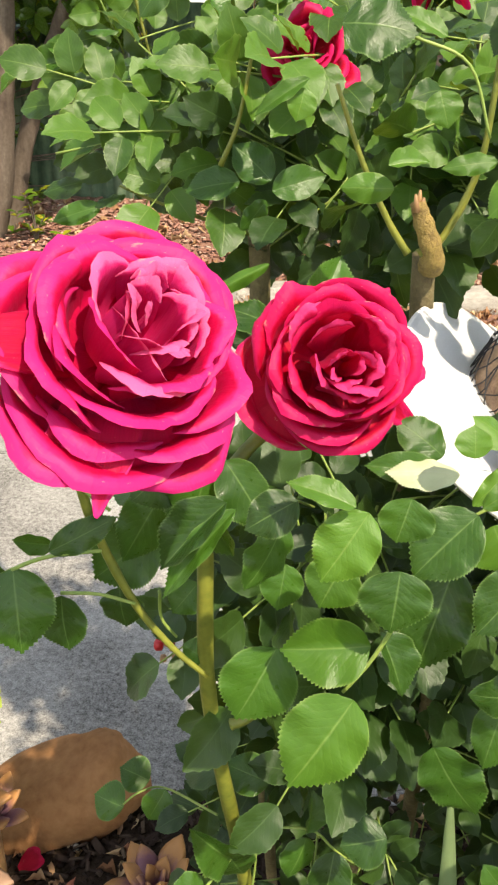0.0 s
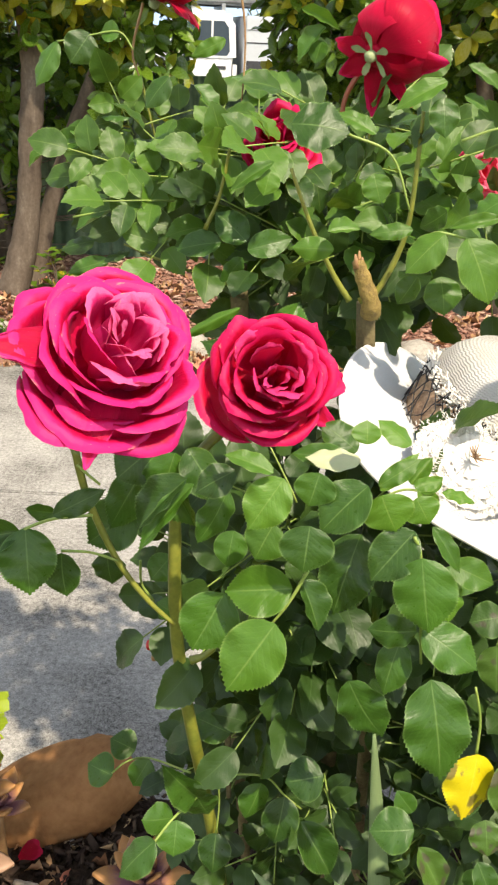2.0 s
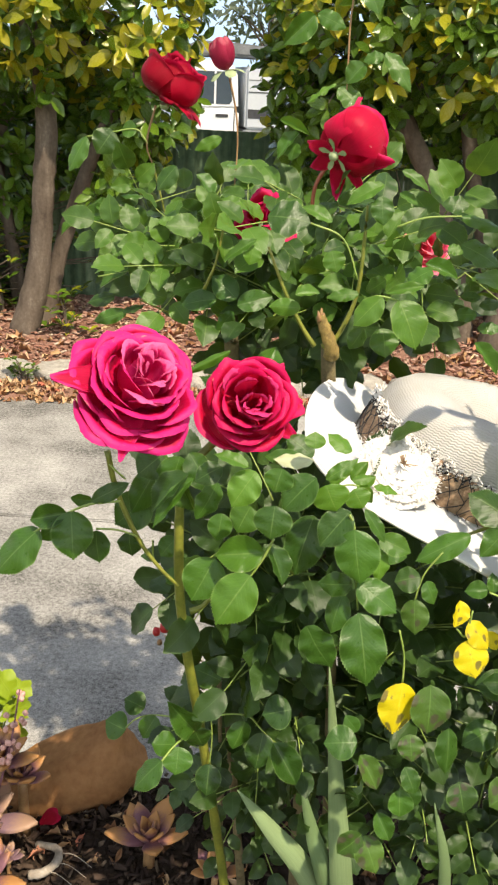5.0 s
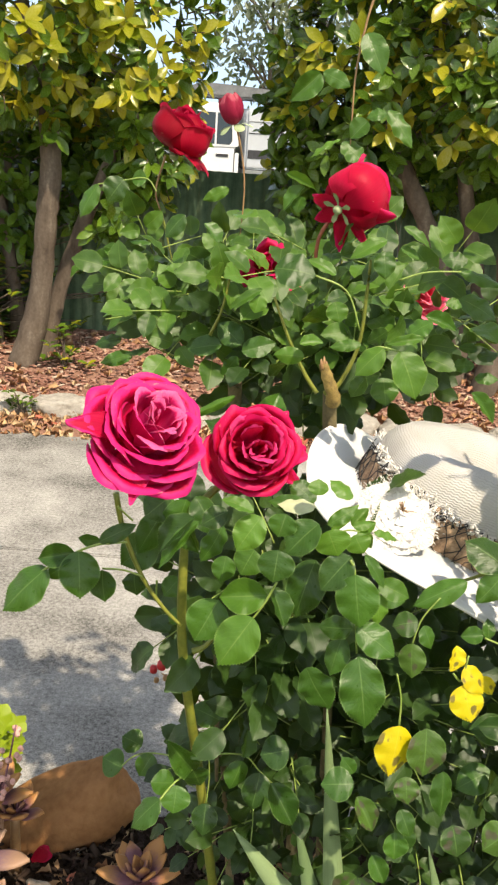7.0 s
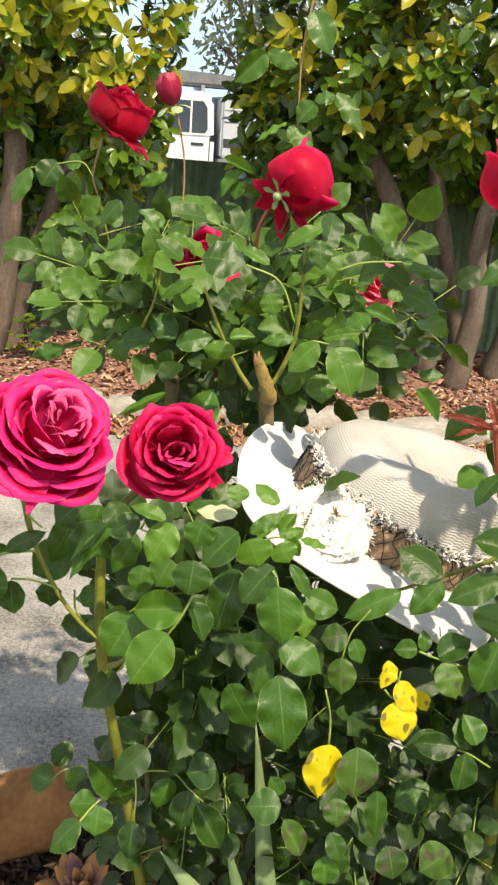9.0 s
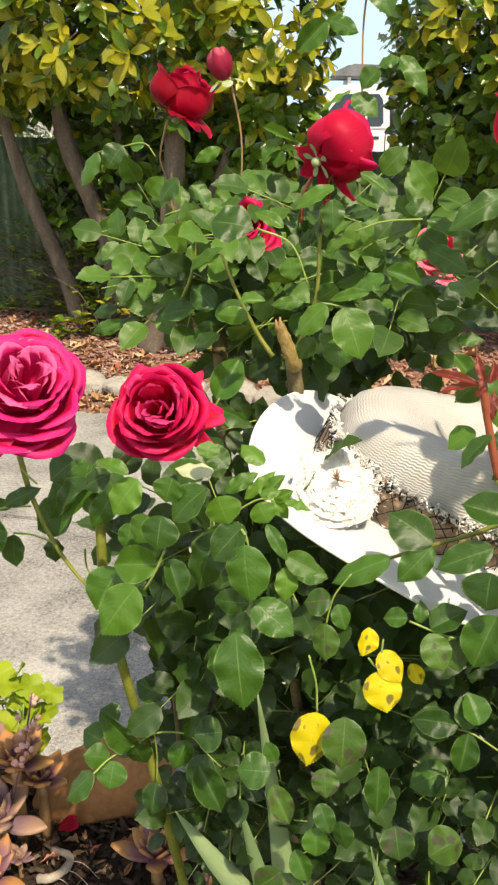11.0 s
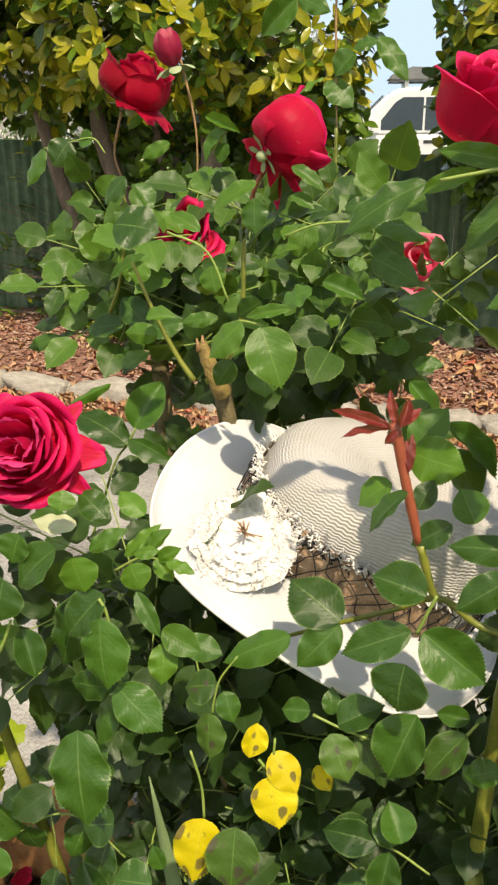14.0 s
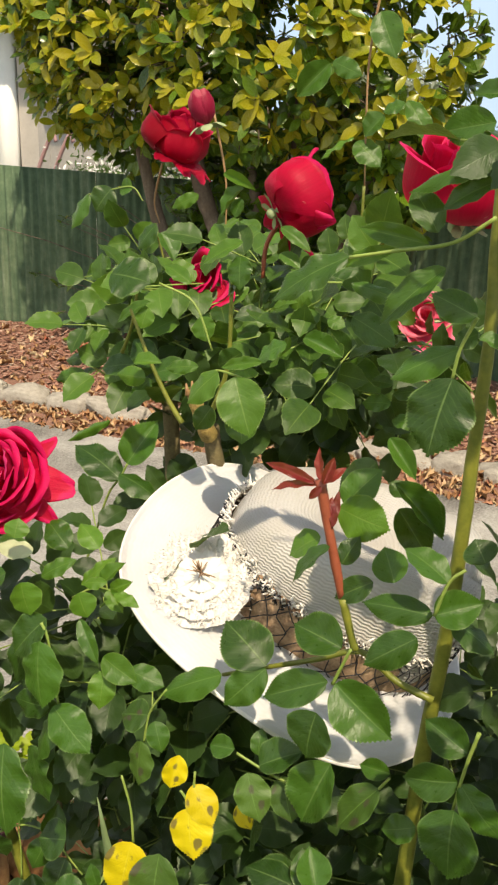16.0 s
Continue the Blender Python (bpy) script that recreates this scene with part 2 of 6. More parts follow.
def leaf_template(stations=12, teeth=0.045, fold=0.10, droop=0.12, cup=0.0, point=0.8, rows=2, wave=0.0, blunt=0.62):
    """A blade of length 1 along +y and width 1 across x, base at the origin, face up; with UV."""
    verts, uv, faces = [], [], []
    cols = np.linspace(-1, 1, 2 * rows + 1)
    for i in range(stations + 1):
        t = i / stations
        half = 0.5 * (math.sin(math.pi * t ** blunt) ** (point + 0.48 * t ** 3)) if 0 < t < 1 else 0.012
        if 0 < i < stations and i % 2 == 0:
            half -= teeth * 0.7
        for c in cols:
            edge = abs(c)
            x = c * half
            z = fold * edge * half * 2 - droop * t * t + cup * math.sin(math.pi * t) * (1 - edge ** 2)
            z += 0.008 * abs(math.sin(t * 20 - edge * 4.0)) * (1 - edge) * edge * 4 if rows > 2 else 0.0
            z += wave * math.sin(t * 17 + c * 2.0) * edge ** 2 * half
            y = t + (teeth * 0.5 if i % 2 and edge == 1 else 0)
            verts.append((x, min(y, 1.0), z))
            uv.append((0.5 + 0.5 * c, t))
    m = len(cols)
    for i in range(stations):
        for c in range(m - 1):
            a = i * m + c
            faces.append((a, a + 1, a + 1 + m, a + m))
    return np.array(verts), faces, np.array(uv)


def frame_of(base, tip, face):
    """Axes of a leaf that runs from base to tip and turns its upper side to face."""
    b, t, f = Vector(base), Vector(tip), Vector(face)
    y = t - b
    length = y.length
    y.normalize()
    x = y.cross(f)
    if x.length < 1e-5:
        x = Vector((1, 0, 0))
    x.normalize()
    z = x.cross(y)
    return Matrix((x, y, z)).transposed(), length


def leaf_matrix(base, tip, width, face):
    r, length = frame_of(base, tip, face)
    return Matrix.Translation(base) @ r.to_4x4() @ Matrix.Diagonal((width, length, length, 1))


def joined(name, template, matrices, material):
    """One mesh of many copies of a template, by 4x4 matrices."""
    tv, tf, tuv = template
    mats = np.asarray([np.array(m) for m in matrices], float)
    n, k = len(mats), len(tv)
    v = np.einsum("nij,kj->nki", mats[:, :3, :3], tv) + mats[:, None, :3, 3]
    me = bpy.data.meshes.new(name)
    sizes = np.array([len(f) for f in tf])
    flat = np.concatenate([np.array(f) for f in tf])
    me.vertices.add(n * k)
    me.vertices.foreach_set("co", v.ravel())
    loops = (flat[None, :] + (np.arange(n) * k)[:, None]).ravel()
    me.loops.add(len(loops))
    me.loops.foreach_set("vertex_index", loops)
    tot = np.tile(sizes, n)
    start = np.concatenate([[0], np.cumsum(tot)[:-1]])
    me.polygons.add(len(tot))
    me.polygons.foreach_set("loop_start", start)
    me.polygons.foreach_set("loop_total", tot)
    me.polygons.foreach_set("use_smooth", np.ones(len(tot), bool))
    layer = me.uv_layers.new(name="UVMap")
    layer.data.foreach_set("uv", np.tile(tuv, (n, 1))[loops].ravel())
    me.materials.append(material)
    me.update()
    me.validate()
    return me


def box_data(x0, x1, y0, y1, z0, z1):
    v = [(x, y, z) for z in (z0, z1) for y in (y0, y1) for x in (x0, x1)]
    f = [(0, 2, 3, 1), (4, 5, 7, 6), (0, 1, 5, 4), (2, 6, 7, 3), (0, 4, 6, 2), (1, 3, 7, 5)]
    return np.array(v, float), f


def bevelled_box(name, size, material, bevel=0.01, segments=2, flat=False):
    bm = bmesh.new()
    bmesh.ops.create_cube(bm, size=1.0)
    bmesh.ops.scale(bm, vec=size, verts=bm.verts)
    bmesh.ops.bevel(bm, geom=bm.edges[:], offset=bevel, segments=segments, affect="EDGES")
    return bm_mesh(name, bm, material, flat)


def rock_mesh(name, size, material, seed, rough=0.18, cuts=3):
    bm = bmesh.new()
    bmesh.ops.create_icosphere(bm, subdivisions=cuts, radius=0.5)
    off = Vector((seed * 3.7, seed * 1.3, seed * 2.1))
    for v in bm.verts:
        p = v.co.copy()
        q = Vector([math.copysign(abs(c * 2) ** 0.72, c) * 0.5 for c in p])
        q *= 1 + rough * noise.noise(p * 3 + off) + rough * 0.4 * noise.noise(p * 9 + off)
        v.co = Vector((q.x * size[0], q.y * size[1], q.z * size[2]))
    return bm_mesh(name, bm, material)


# ---- ground, driveway, beds, kerb, fence ----
def concrete():
    n = Nodes("driveway_concrete")
    p = n.world_coords()
    grit = n.add("TexVoronoi", feature="F1")
    grit.inputs["Scale"].default_value = 190
    n.link(p, grit.inputs["Vector"])
    coarse = n.noise(2.2, 5, 0.6, vector=p)
    fine = n.noise(75, 4, 0.7, vector=p)
    speck = n.noise(240, 2, 0.6, vector=p)
    tone = n.math("ADD", n.math("MULTIPLY", coarse, 0.42), n.math("ADD", n.math("MULTIPLY", fine, 0.33), n.math("MULTIPLY", speck, 0.25)))
    col = n.ramp(tone, [(0.39, (0.07, 0.067, 0.061)), (0.48, (0.25, 0.242, 0.225)), (0.60, (0.46, 0.45, 0.42))])
    n.set(col, 0.9, 0.0, 0.2)
    n.bump(n.math("ADD", grit.outputs["Distance"], fine), 0.6, 0.004)
    return n.mat


M["concrete"] = concrete()
M["soil"] = plain("soil", (0.016, 0.011, 0.008), (0.065, 0.043, 0.028), 14, 0.95, 0, 1.0, 0.012, 0.2)
M["mulch_bed"] = plain("mulch_bed", (0.22, 0.105, 0.075), (0.37, 0.215, 0.155), 16, 0.95, 0, 1.0, 0.02, 0.2)
M["grass"] = plain("verge_grass", (0.05, 0.075, 0.02), (0.13, 0.14, 0.05), 0.6, 0.95, 0, 0.5, 0.02, 0.1)
M["sandstone_kerb"] = plain("kerb_stone", (0.34, 0.30, 0.25), (0.62, 0.58, 0.51), 9, 0.9, 0, 0.9, 0.015, 0.2)
M["orange_rock"] = plain("orange_sandstone", (0.17, 0.068, 0.022), (0.40, 0.20, 0.085), 9, 0.85, 0, 0.5, 0.008, 0.25)


def chip_material(name, stops):
    n = Nodes(name)
    col = n.ramp(n.chance(), stops)
    fine = n.noise(300, 3, vector=n.world_coords())
    n.set(n.mix(n.math("MULTIPLY", fine, 0.3), col, (0.10, 0.05, 0.035)), 0.85, 0.0, 0.25)
    n.bump(fine, 0.4, 0.002)
    return n.mat


M["chips"] = chip_material("bark_chips", [(0.0, (0.20, 0.09, 0.062)), (0.35, (0.32, 0.155, 0.112)), (0.7, (0.41, 0.23, 0.17)), (0.92, (0.50, 0.34, 0.25)), (1.0, (0.56, 0.47, 0.37))])
M["litter"] = chip_material("dry_leaves", [(0.0, (0.24, 0.11, 0.05)), (0.3, (0.40, 0.22, 0.11)), (0.6, (0.52, 0.34, 0.18)), (0.85, (0.62, 0.47, 0.29)), (1.0, (0.42, 0.10, 0.06))])

GRID = 60
DRIVE_NEAR, DRIVE_FAR, FENCE_Y = 1.10, 3.84, 5.58


def far_bed_height(x, y):
    f = min(max((y - 4.12) / 1.2, 0), 1)
    g = min(max((y - 3.80) / 0.12, 0), 1)
    return -0.022 + 0.048 * g + 0.124 * f * f * (3 - 2 * f) + g * 0.018 * noise.noise(Vector((x * 2.1, y * 2.1, 3)))


def near_bed_height(x, y):
    """The rose bed is banked up above the driveway and drops to it at its edge."""
    drop = min(1.0, max(0.0, (y - 1.03) / 0.07, (abs(x) - 3.05) / 0.12, (-1.48 - y) / 0.10))
    return 0.238 + 0.022 * noise.noise(Vector((x * 5, y * 5, 9))) - 0.33 * drop


def sheet(name, x0, x1, y0, y1, nx, ny, height, material):
    xs, ys = np.linspace(x0, x1, nx + 1), np.linspace(y0, y1, ny + 1)
    v = [(x, y, height(x, y)) for y in ys for x in xs]
    f = [(j * (nx + 1) + i, j * (nx + 1) + i + 1, (j + 1) * (nx + 1) + i + 1, (j + 1) * (nx + 1) + i) for j in range(ny) for i in range(nx)]
    return new(name, make_mesh(name, v, f, material))


ground = sheet("ground", -600, 600, -600, 900, 40, 50, lambda x, y: -0.06, M["grass"])
tagged(ground, "dry grass verge beyond the garden fence", "ground", kind="structure")
near_bed = sheet("garden_bed_near", -3.2, 3.2, -1.6, 1.115, 96, 90, near_bed_height, M["soil"])
tagged(near_bed, "dark bare soil of the rose bed", "garden bed", kind="structure")
far_bed = sheet("garden_bed_far", -8.0, 5.0, 3.80, 5.75, 150, 34, far_bed_height, M["mulch_bed"])
tagged(far_bed, "red-brown bark mulch bed under the hedge trees", "garden bed", kind="structure")

driveway = tagged(new("driveway"), "weathered grey concrete driveway with coarse grit", "driveway", kind="structure")
for y0, y1 in ((DRIVE_NEAR, 2.572), (2.584, DRIVE_FAR)):
    for x0, x1 in ((-9.0, -4.006), (-3.994, 0.994), (1.006, 6.0)):
        bm = bmesh.new()
        bmesh.ops.create_cube(bm, size=1.0)
        bmesh.ops.scale(bm, vec=(x1 - x0, y1 - y0, 0.1), verts=bm.verts)
        bmesh.ops.translate(bm, vec=((x0 + x1) / 2, (y0 + y1) / 2, -0.05), verts=bm.verts)
        bmesh.ops.bevel(bm, geom=bm.edges[:], offset=0.006, segments=2, affect="EDGES")
        part_of("slab", bm_mesh("slab", bm, M["concrete"], True), driveway)

# row of rough kerb stones between litter and mulch
rng = np.random.default_rng(4)
x = -5.6
stone_meshes = [rock_mesh("kerb_stone", (1, 1, 1), M["sandstone_kerb"], s, 0.34) for s in range(5)]
while x < 3.4:
    w = rng.uniform(0.20, 0.42)
    stone = new("kerb_stone", stone_meshes[rng.integers(5)])
    stone.matrix_world = pose(x + w / 2, 4.10 + rng.normal() * 0.012, 0.052, 0, rng.normal() * 3, rng.normal() * 5) @ Matrix.Diagonal((w * 1.02, 0.17, 0.15, 1))
    tagged(stone, "rough pale sandstone block edging the mulch bed", "kerb stone", "kerb stones of the far bed")
    x += w

# corrugated fence
fence = tagged(new("fence"), "low corrugated fence, green paint weathered and streaked", "fence", kind="structure")


def fence_paint():
    n = Nodes("fence_paint")
    p = n.world_coords()
    m = n.add("Mapping")
    m.inputs["Scale"].default_value = (9, 9, 0.9)
    n.link(p, m.inputs[0])
    streak = n.noise(1.0, 5, 0.65, vector=m.outputs[0])
    spot = n.noise(16, 4, 0.7, vector=p)
    col = n.ramp(n.math("ADD", n.math("MULTIPLY", streak, 0.7), n.math("MULTIPLY", spot, 0.3)),
                 [(0.34, (0.036, 0.07, 0.042)), (0.5, (0.08, 0.13, 0.075)), (0.62, (0.15, 0.20, 0.125)), (0.75, (0.32, 0.36, 0.28))])
    n.set(col, 0.8, 0.0, 0.25)
    n.bump(spot, 0.3, 0.003)
    return n.mat


M["fence"] = fence_paint()


def fence_top(x):
    return 1.255 + 0.026 * max(0.0, -x - 0.4)


def fence_panel(x0, x1):
    pitch, depth = 0.076, 0.011
    n = int((x1 - x0) / pitch * 6)
    verts, faces = [], []
    for i in range(n + 1):
        x = x0 + (x1 - x0) * i / n
        y = FENCE_Y + depth * math.sin(2 * math.pi * x / pitch)
        for dy in (0.0, 0.004):
            for z in (0.06, 0.45, 0.85, fence_top(x)):
                verts.append((x, y + dy, z))
    for i in range(n):
        a, b = i * 8, (i + 1) * 8
        for k in range(3):
            faces.append((a + k, b + k, b + k + 1, a + k + 1))
            faces.append((a + 4 + k, a + 5 + k, b + 5 + k, b + 4 + k))
        faces.append((a + 3, b + 3, b + 7, a + 7))
    return make_mesh("panel", verts, faces, M["fence"])


x = -8.0
while x < 5.0:
    part_of("panel", fence_panel(x, min(x + 0.80, 5.0)), fence)
    x += 0.804
for z in (0.32, 1.0):
    v, f = box_data(-8, 5, FENCE_Y + 0.02, FENCE_Y + 0.06, z, z + 0.07)
    part_of("rail", make_mesh("rail", v, f, M["cane_old"], flat=True), fence)


# ---- mulch and litter ----
def scatter_chips(name, count, x0, x1, y0, y1, height, size, template, material, label, seed, lift=0.004, tilt=20):
    r = np.random.default_rng(seed)
    mats = []
    for _ in range(count):
        x, y = r.uniform(x0, x1), r.uniform(y0, y1)
        s = r.uniform(*size)
        m = pose(x, y, height(x, y) + lift + r.uniform(0, 0.010), r.normal() * tilt, r.normal() * tilt, r.uniform(0, 360)) @ Matrix.Diagonal((s * r.uniform(0.25, 0.5), s, s, 1))
        mats.append(m)
    ob = new(name, joined(name, template, mats, material))
    tagged(ob, label, "litter", kind="stuff")
    return ob


CHIP = (np.array([(-.5, 0, 0), (.5, .05, 0), (.42, 1, .02), (-.4, .92, 0), (-.42, .05, .16), (.4, .1, .15), (.33, .93, .16), (-.33, .86, .14)]),
        [(0, 3, 2, 1), (4, 5, 6, 7), (0, 1, 5, 4), (1, 2, 6, 5), (2, 3, 7, 6), (3, 0, 4, 7)], np.array([(0, 0)] * 8, float))
DRY = leaf_template(6, 0.0, 0.35, 0.25, 0.0, 0.9, 1, 0.3)
scatter_chips("bark_mulch", 13000, -4.6, 2.6, 4.12, 5.5, far_bed_height, (0.02, 0.055), CHIP, M["chips"], "red-brown bark chips covering the far bed", 5, tilt=9)
scatter_chips("leaf_litter", 2600, -4.6, 2.6, 3.80, 4.1, far_bed_height, (0.03, 0.075), DRY, M["litter"], "dry brown leaves fallen along the driveway edge", 6)
scatter_chips("fallen_leaves", 900, -4.6, 2.6, 4.16, 5.3, far_bed_height, (0.04, 0.10), DRY, M["litter"], "dry fallen leaves on the mulch", 7, lift=0.012)
scatter_chips("bed_litter", 560, -0.8, 0.8, 0.25, 1.03, near_bed_height, (0.010, 0.045), DRY, M["litter"], "dry brown leaves and twigs on the soil", 8)
M["crumbs"] = chip_material("soil_crumbs", [(0.0, (0.012, 0.008, 0.006)), (0.5, (0.035, 0.024, 0.017)), (0.88, (0.075, 0.052, 0.036)), (1.0, (0.16, 0.12, 0.08))])
scatter_chips("soil_crumbs", 5000, -0.75, 0.6, 0.35, 1.05, near_bed_height, (0.008, 0.030), CHIP, M["crumbs"], "dark crumbs of soil and rotted mulch", 9, tilt=35)


# ---- hedge trees ----
def bark():
    n = Nodes("hedge_bark")
    p = n.coords()
    m = n.add("Mapping")
    m.inputs["Scale"].default_value = (14, 14, 4)
    n.link(p, m.inputs[0])
    a, b = n.noise(1.0, 6, 0.65, vector=m.outputs[0]), n.noise(60, 3, vector=p)
    n.set(n.ramp(n.math("ADD", n.math("MULTIPLY", a, 0.75), n.math("MULTIPLY", b, 0.25)), [(0.3, (0.060, 0.043, 0.032)), (0.55, (0.135, 0.105, 0.080)), (0.75, (0.25, 0.21, 0.17))]), 0.9, 0, 0.2)
    n.bump(a, 0.8, 0.01)
    return n.mat


M["bark"] = bark()
M["hedge_leaf"] = leaf_material("hedge_leaf", (0.018, 0.056, 0.009), (0.105, 0.190, 0.018), (0.12, 0.2, 0.04), 0.27, 0.2, vein_bump=0.1)
M["hedge_new"] = leaf_material("hedge_leaf_new", (0.15, 0.215, 0.014), (0.42, 0.36, 0.028), (0.38, 0.34, 0.07), 0.27, 0.3, vein_bump=0.1)
HEDGE = leaf_template(9, 0.0, 0.07, 0.14, 0.0, 0.62, 1, 0.03, 1.2)


def hedge_tree(name, at, trunks, blobs, count, seed, label, ratio=0.25, leaf=0.118):
    """Multi-stemmed tree: trunks as lists of points with a start radius, a crown of leaf whorls on the shell of lumps."""
    r = np.random.default_rng(seed)
    tree = thing(name, at, label, "tree")
    off = np.array(at)
    for pts, rad in trunks:
        tube("trunk", pts, [rad * 1.5, rad * 1.02, rad * 0.95, rad * 0.6], M["bark"], tree, 12, 10 * (len(pts) - 1), 0.05, int(rad * 9000))
    twigs, green, new_ = [], [], []
    area = np.array([b[3] * b[5] for b in blobs])
    area = area / area.sum()
    for _ in range(count):
        cx, cy, cz, ax, ay, az = blobs[r.choice(len(blobs), p=area)]
        d = r.normal(size=3)
        d /= np.linalg.norm(d)
        s = r.uniform(0.55, 1.0) ** 0.5 * (1 + 0.13 * noise.noise(Vector(d * 2.6) + Vector((cx, cz, seed))))
        c = np.array((cx + d[0] * ax * s, cy + d[1] * ay * s, cz + d[2] * az * s))
        if c[2] < 0.2:
            continue
        axis = d * np.array((1, 1, 0.6)) + np.array((0, -0.15, 0.35)) + r.normal(size=3) * 0.35
        axis /= np.linalg.norm(axis)
        root = np.array((cx, cy, cz)) * 0.16 + c * 0.84
        twigs.append(tube_data([root, c], [0.005, 0.0025], 4, 2))
        sunny = s > 0.78 and ay > 0.15 and r.uniform() < ratio * (1.6 if d[1] < 0 else 0.6) * (1.5 if c[2] > 1.55 else 0.3)
        k = r.integers(4, 8)
        side = np.cross(axis, (0.3, 0.2, 0.9))
        side /= np.linalg.norm(side)
        up = np.cross(side, axis)
        for j in range(k):
            a = j * 2.4 + r.uniform(0, 1)
            out = math.cos(a) * side + math.sin(a) * up
            dirn = axis * r.uniform(0.25, 0.8) + out * r.uniform(0.6, 1.0) + np.array((0, 0, -0.2))
            dirn /= np.linalg.norm(dirn)
            ln = leaf * r.uniform(0.65, 1.2)
            b = c - axis * r.uniform(0, 0.06)
            m = leaf_matrix(b, b + dirn * ln, ln * r.uniform(0.38, 0.48), axis * 0.8 + np.array((0.1, -0.6, 0.5)))
            (new_ if sunny and r.uniform() < 0.75 else green).append(m)
    v, f = merge(twigs)
    tagged(part_of("twig_mass", make_mesh("twig_mass", v - off, f, M["bark"]), tree), kind="stuff")
    shift = Matrix.Translation(-Vector(at))
    crown = part_of("crown", joined("crown", HEDGE, [shift @ m for m in green], M["hedge_leaf"]), tree)
    tagged(crown, "glossy dark green leaves", kind="stuff")
    if new_:
        tagged(part_of("new_growth", joined("new_growth", HEDGE, [shift @ m for m in new_], M["hedge_new"]), tree), "yellow-green young leaves", kind="stuff")
    return tree


def bed(x, y):
    return (x, y, far_bed_height(x, y) - 0.03)


hedge_tree("hedge_tree", bed(-1.6, 4.85),
           [([bed(-1.46, 4.80), (-1.36, 4.82, 0.45), (-1.30, 4.80, 0.95), (-1.27, 4.78, 1.40), (-1.42, 4.8, 2.1)], 0.062),
            ([bed(-1.36, 4.95), (-1.28, 5.0, 0.5), (-1.10, 5.0, 1.0), (-0.85, 4.95, 1.55)], 0.045),
            ([bed(-2.02, 5.1), (-2.12, 5.05, 0.5), (-2.30, 5.0, 1.0), (-2.45, 4.95, 1.6)], 0.05),
            ([bed(-1.72, 5.05), (-1.80, 5.05, 0.7), (-2.02, 5.0, 1.3), (-2.10, 5.0, 1.8)], 0.055),
            ([bed(-1.58, 5.2), (-1.66, 5.2, 0.8), (-1.80, 5.15, 1.7)], 0.04),
            ([bed(-1.9, 5.25), (-1.75, 5.3, 0.7), (-1.58, 5.2, 1.7)], 0.035)],
           [(-2.35, 4.95, 2.15, 0.80, 0.55, 0.62), (-1.55, 4.75, 2.1, 0.85, 0.65, 0.62), (-0.85, 4.9, 2.0, 0.50, 0.5, 0.55),
            (-2.9, 5.0, 2.4, 0.5, 0.45, 0.6), (-1.7, 5.0, 2.9, 1.4, 0.7, 0.6), (-0.75, 5.05, 1.45, 0.33, 0.3, 0.38),
            (-2.6, 5.25, 1.72, 0.62, 0.22, 0.36), (-1.75, 5.3, 1.62, 0.62, 0.2, 0.36), (-1.05, 5.3, 1.5, 0.4, 0.18, 0.36), (-3.1, 5.2, 2.0, 0.32, 0.3, 0.42),
            (-1.10, 5.22, 1.20, 0.30, 0.12, 0.36), (-1.85, 5.22, 1.05, 0.55, 0.12, 0.45), (-1.24, 4.60, 1.50, 0.12, 0.16, 0.12), (-0.93, 4.75, 1.00, 0.12, 0.10, 0.11)],
           2750, 11, "multi-stemmed hedge tree with glossy green and yellow new leaves", 0.44)
hedge_tree("hedge_tree", bed(1.2, 5.0),
           [([bed(1.22, 5.0), (1.15, 5.0, 0.5), (0.95, 5.0, 1.0), (0.70, 4.95, 1.5), (0.6, 4.95, 2.2)], 0.058),
            ([bed(1.36, 4.85), (1.42, 4.85, 0.6), (1.38, 4.85, 1.0), (1.5, 4.85, 1.7)], 0.055),
            ([bed(1.46, 5.1), (1.30, 5.1, 0.7), (1.12, 5.05, 1.3), (1.0, 5.0, 2.0)], 0.045),
            ([bed(1.6, 5.0), (1.75, 5.0, 0.8), (1.8, 5.0, 1.8)], 0.05)],
           [(0.22, 5.1, 1.66, 0.30, 0.30, 0.42), (0.18, 5.15, 1.30, 0.24, 0.16, 0.22), (0.55, 5.0, 1.95, 0.60, 0.55, 0.75), (1.25, 4.75, 2.05, 0.75, 0.6, 0.68), (1.9, 4.9, 2.1, 0.7, 0.6, 0.75), (0.40, 5.2, 1.25, 0.28, 0.14, 0.45),
            (1.0, 5.0, 2.9, 1.2, 0.7, 0.6), (0.9, 5.3, 1.5, 0.7, 0.2, 0.4), (1.9, 5.3, 1.4, 0.6, 0.2, 0.5)],
           2500, 12, "multi-stemmed hedge tree with dark leaves and yellow tips", 0.27)


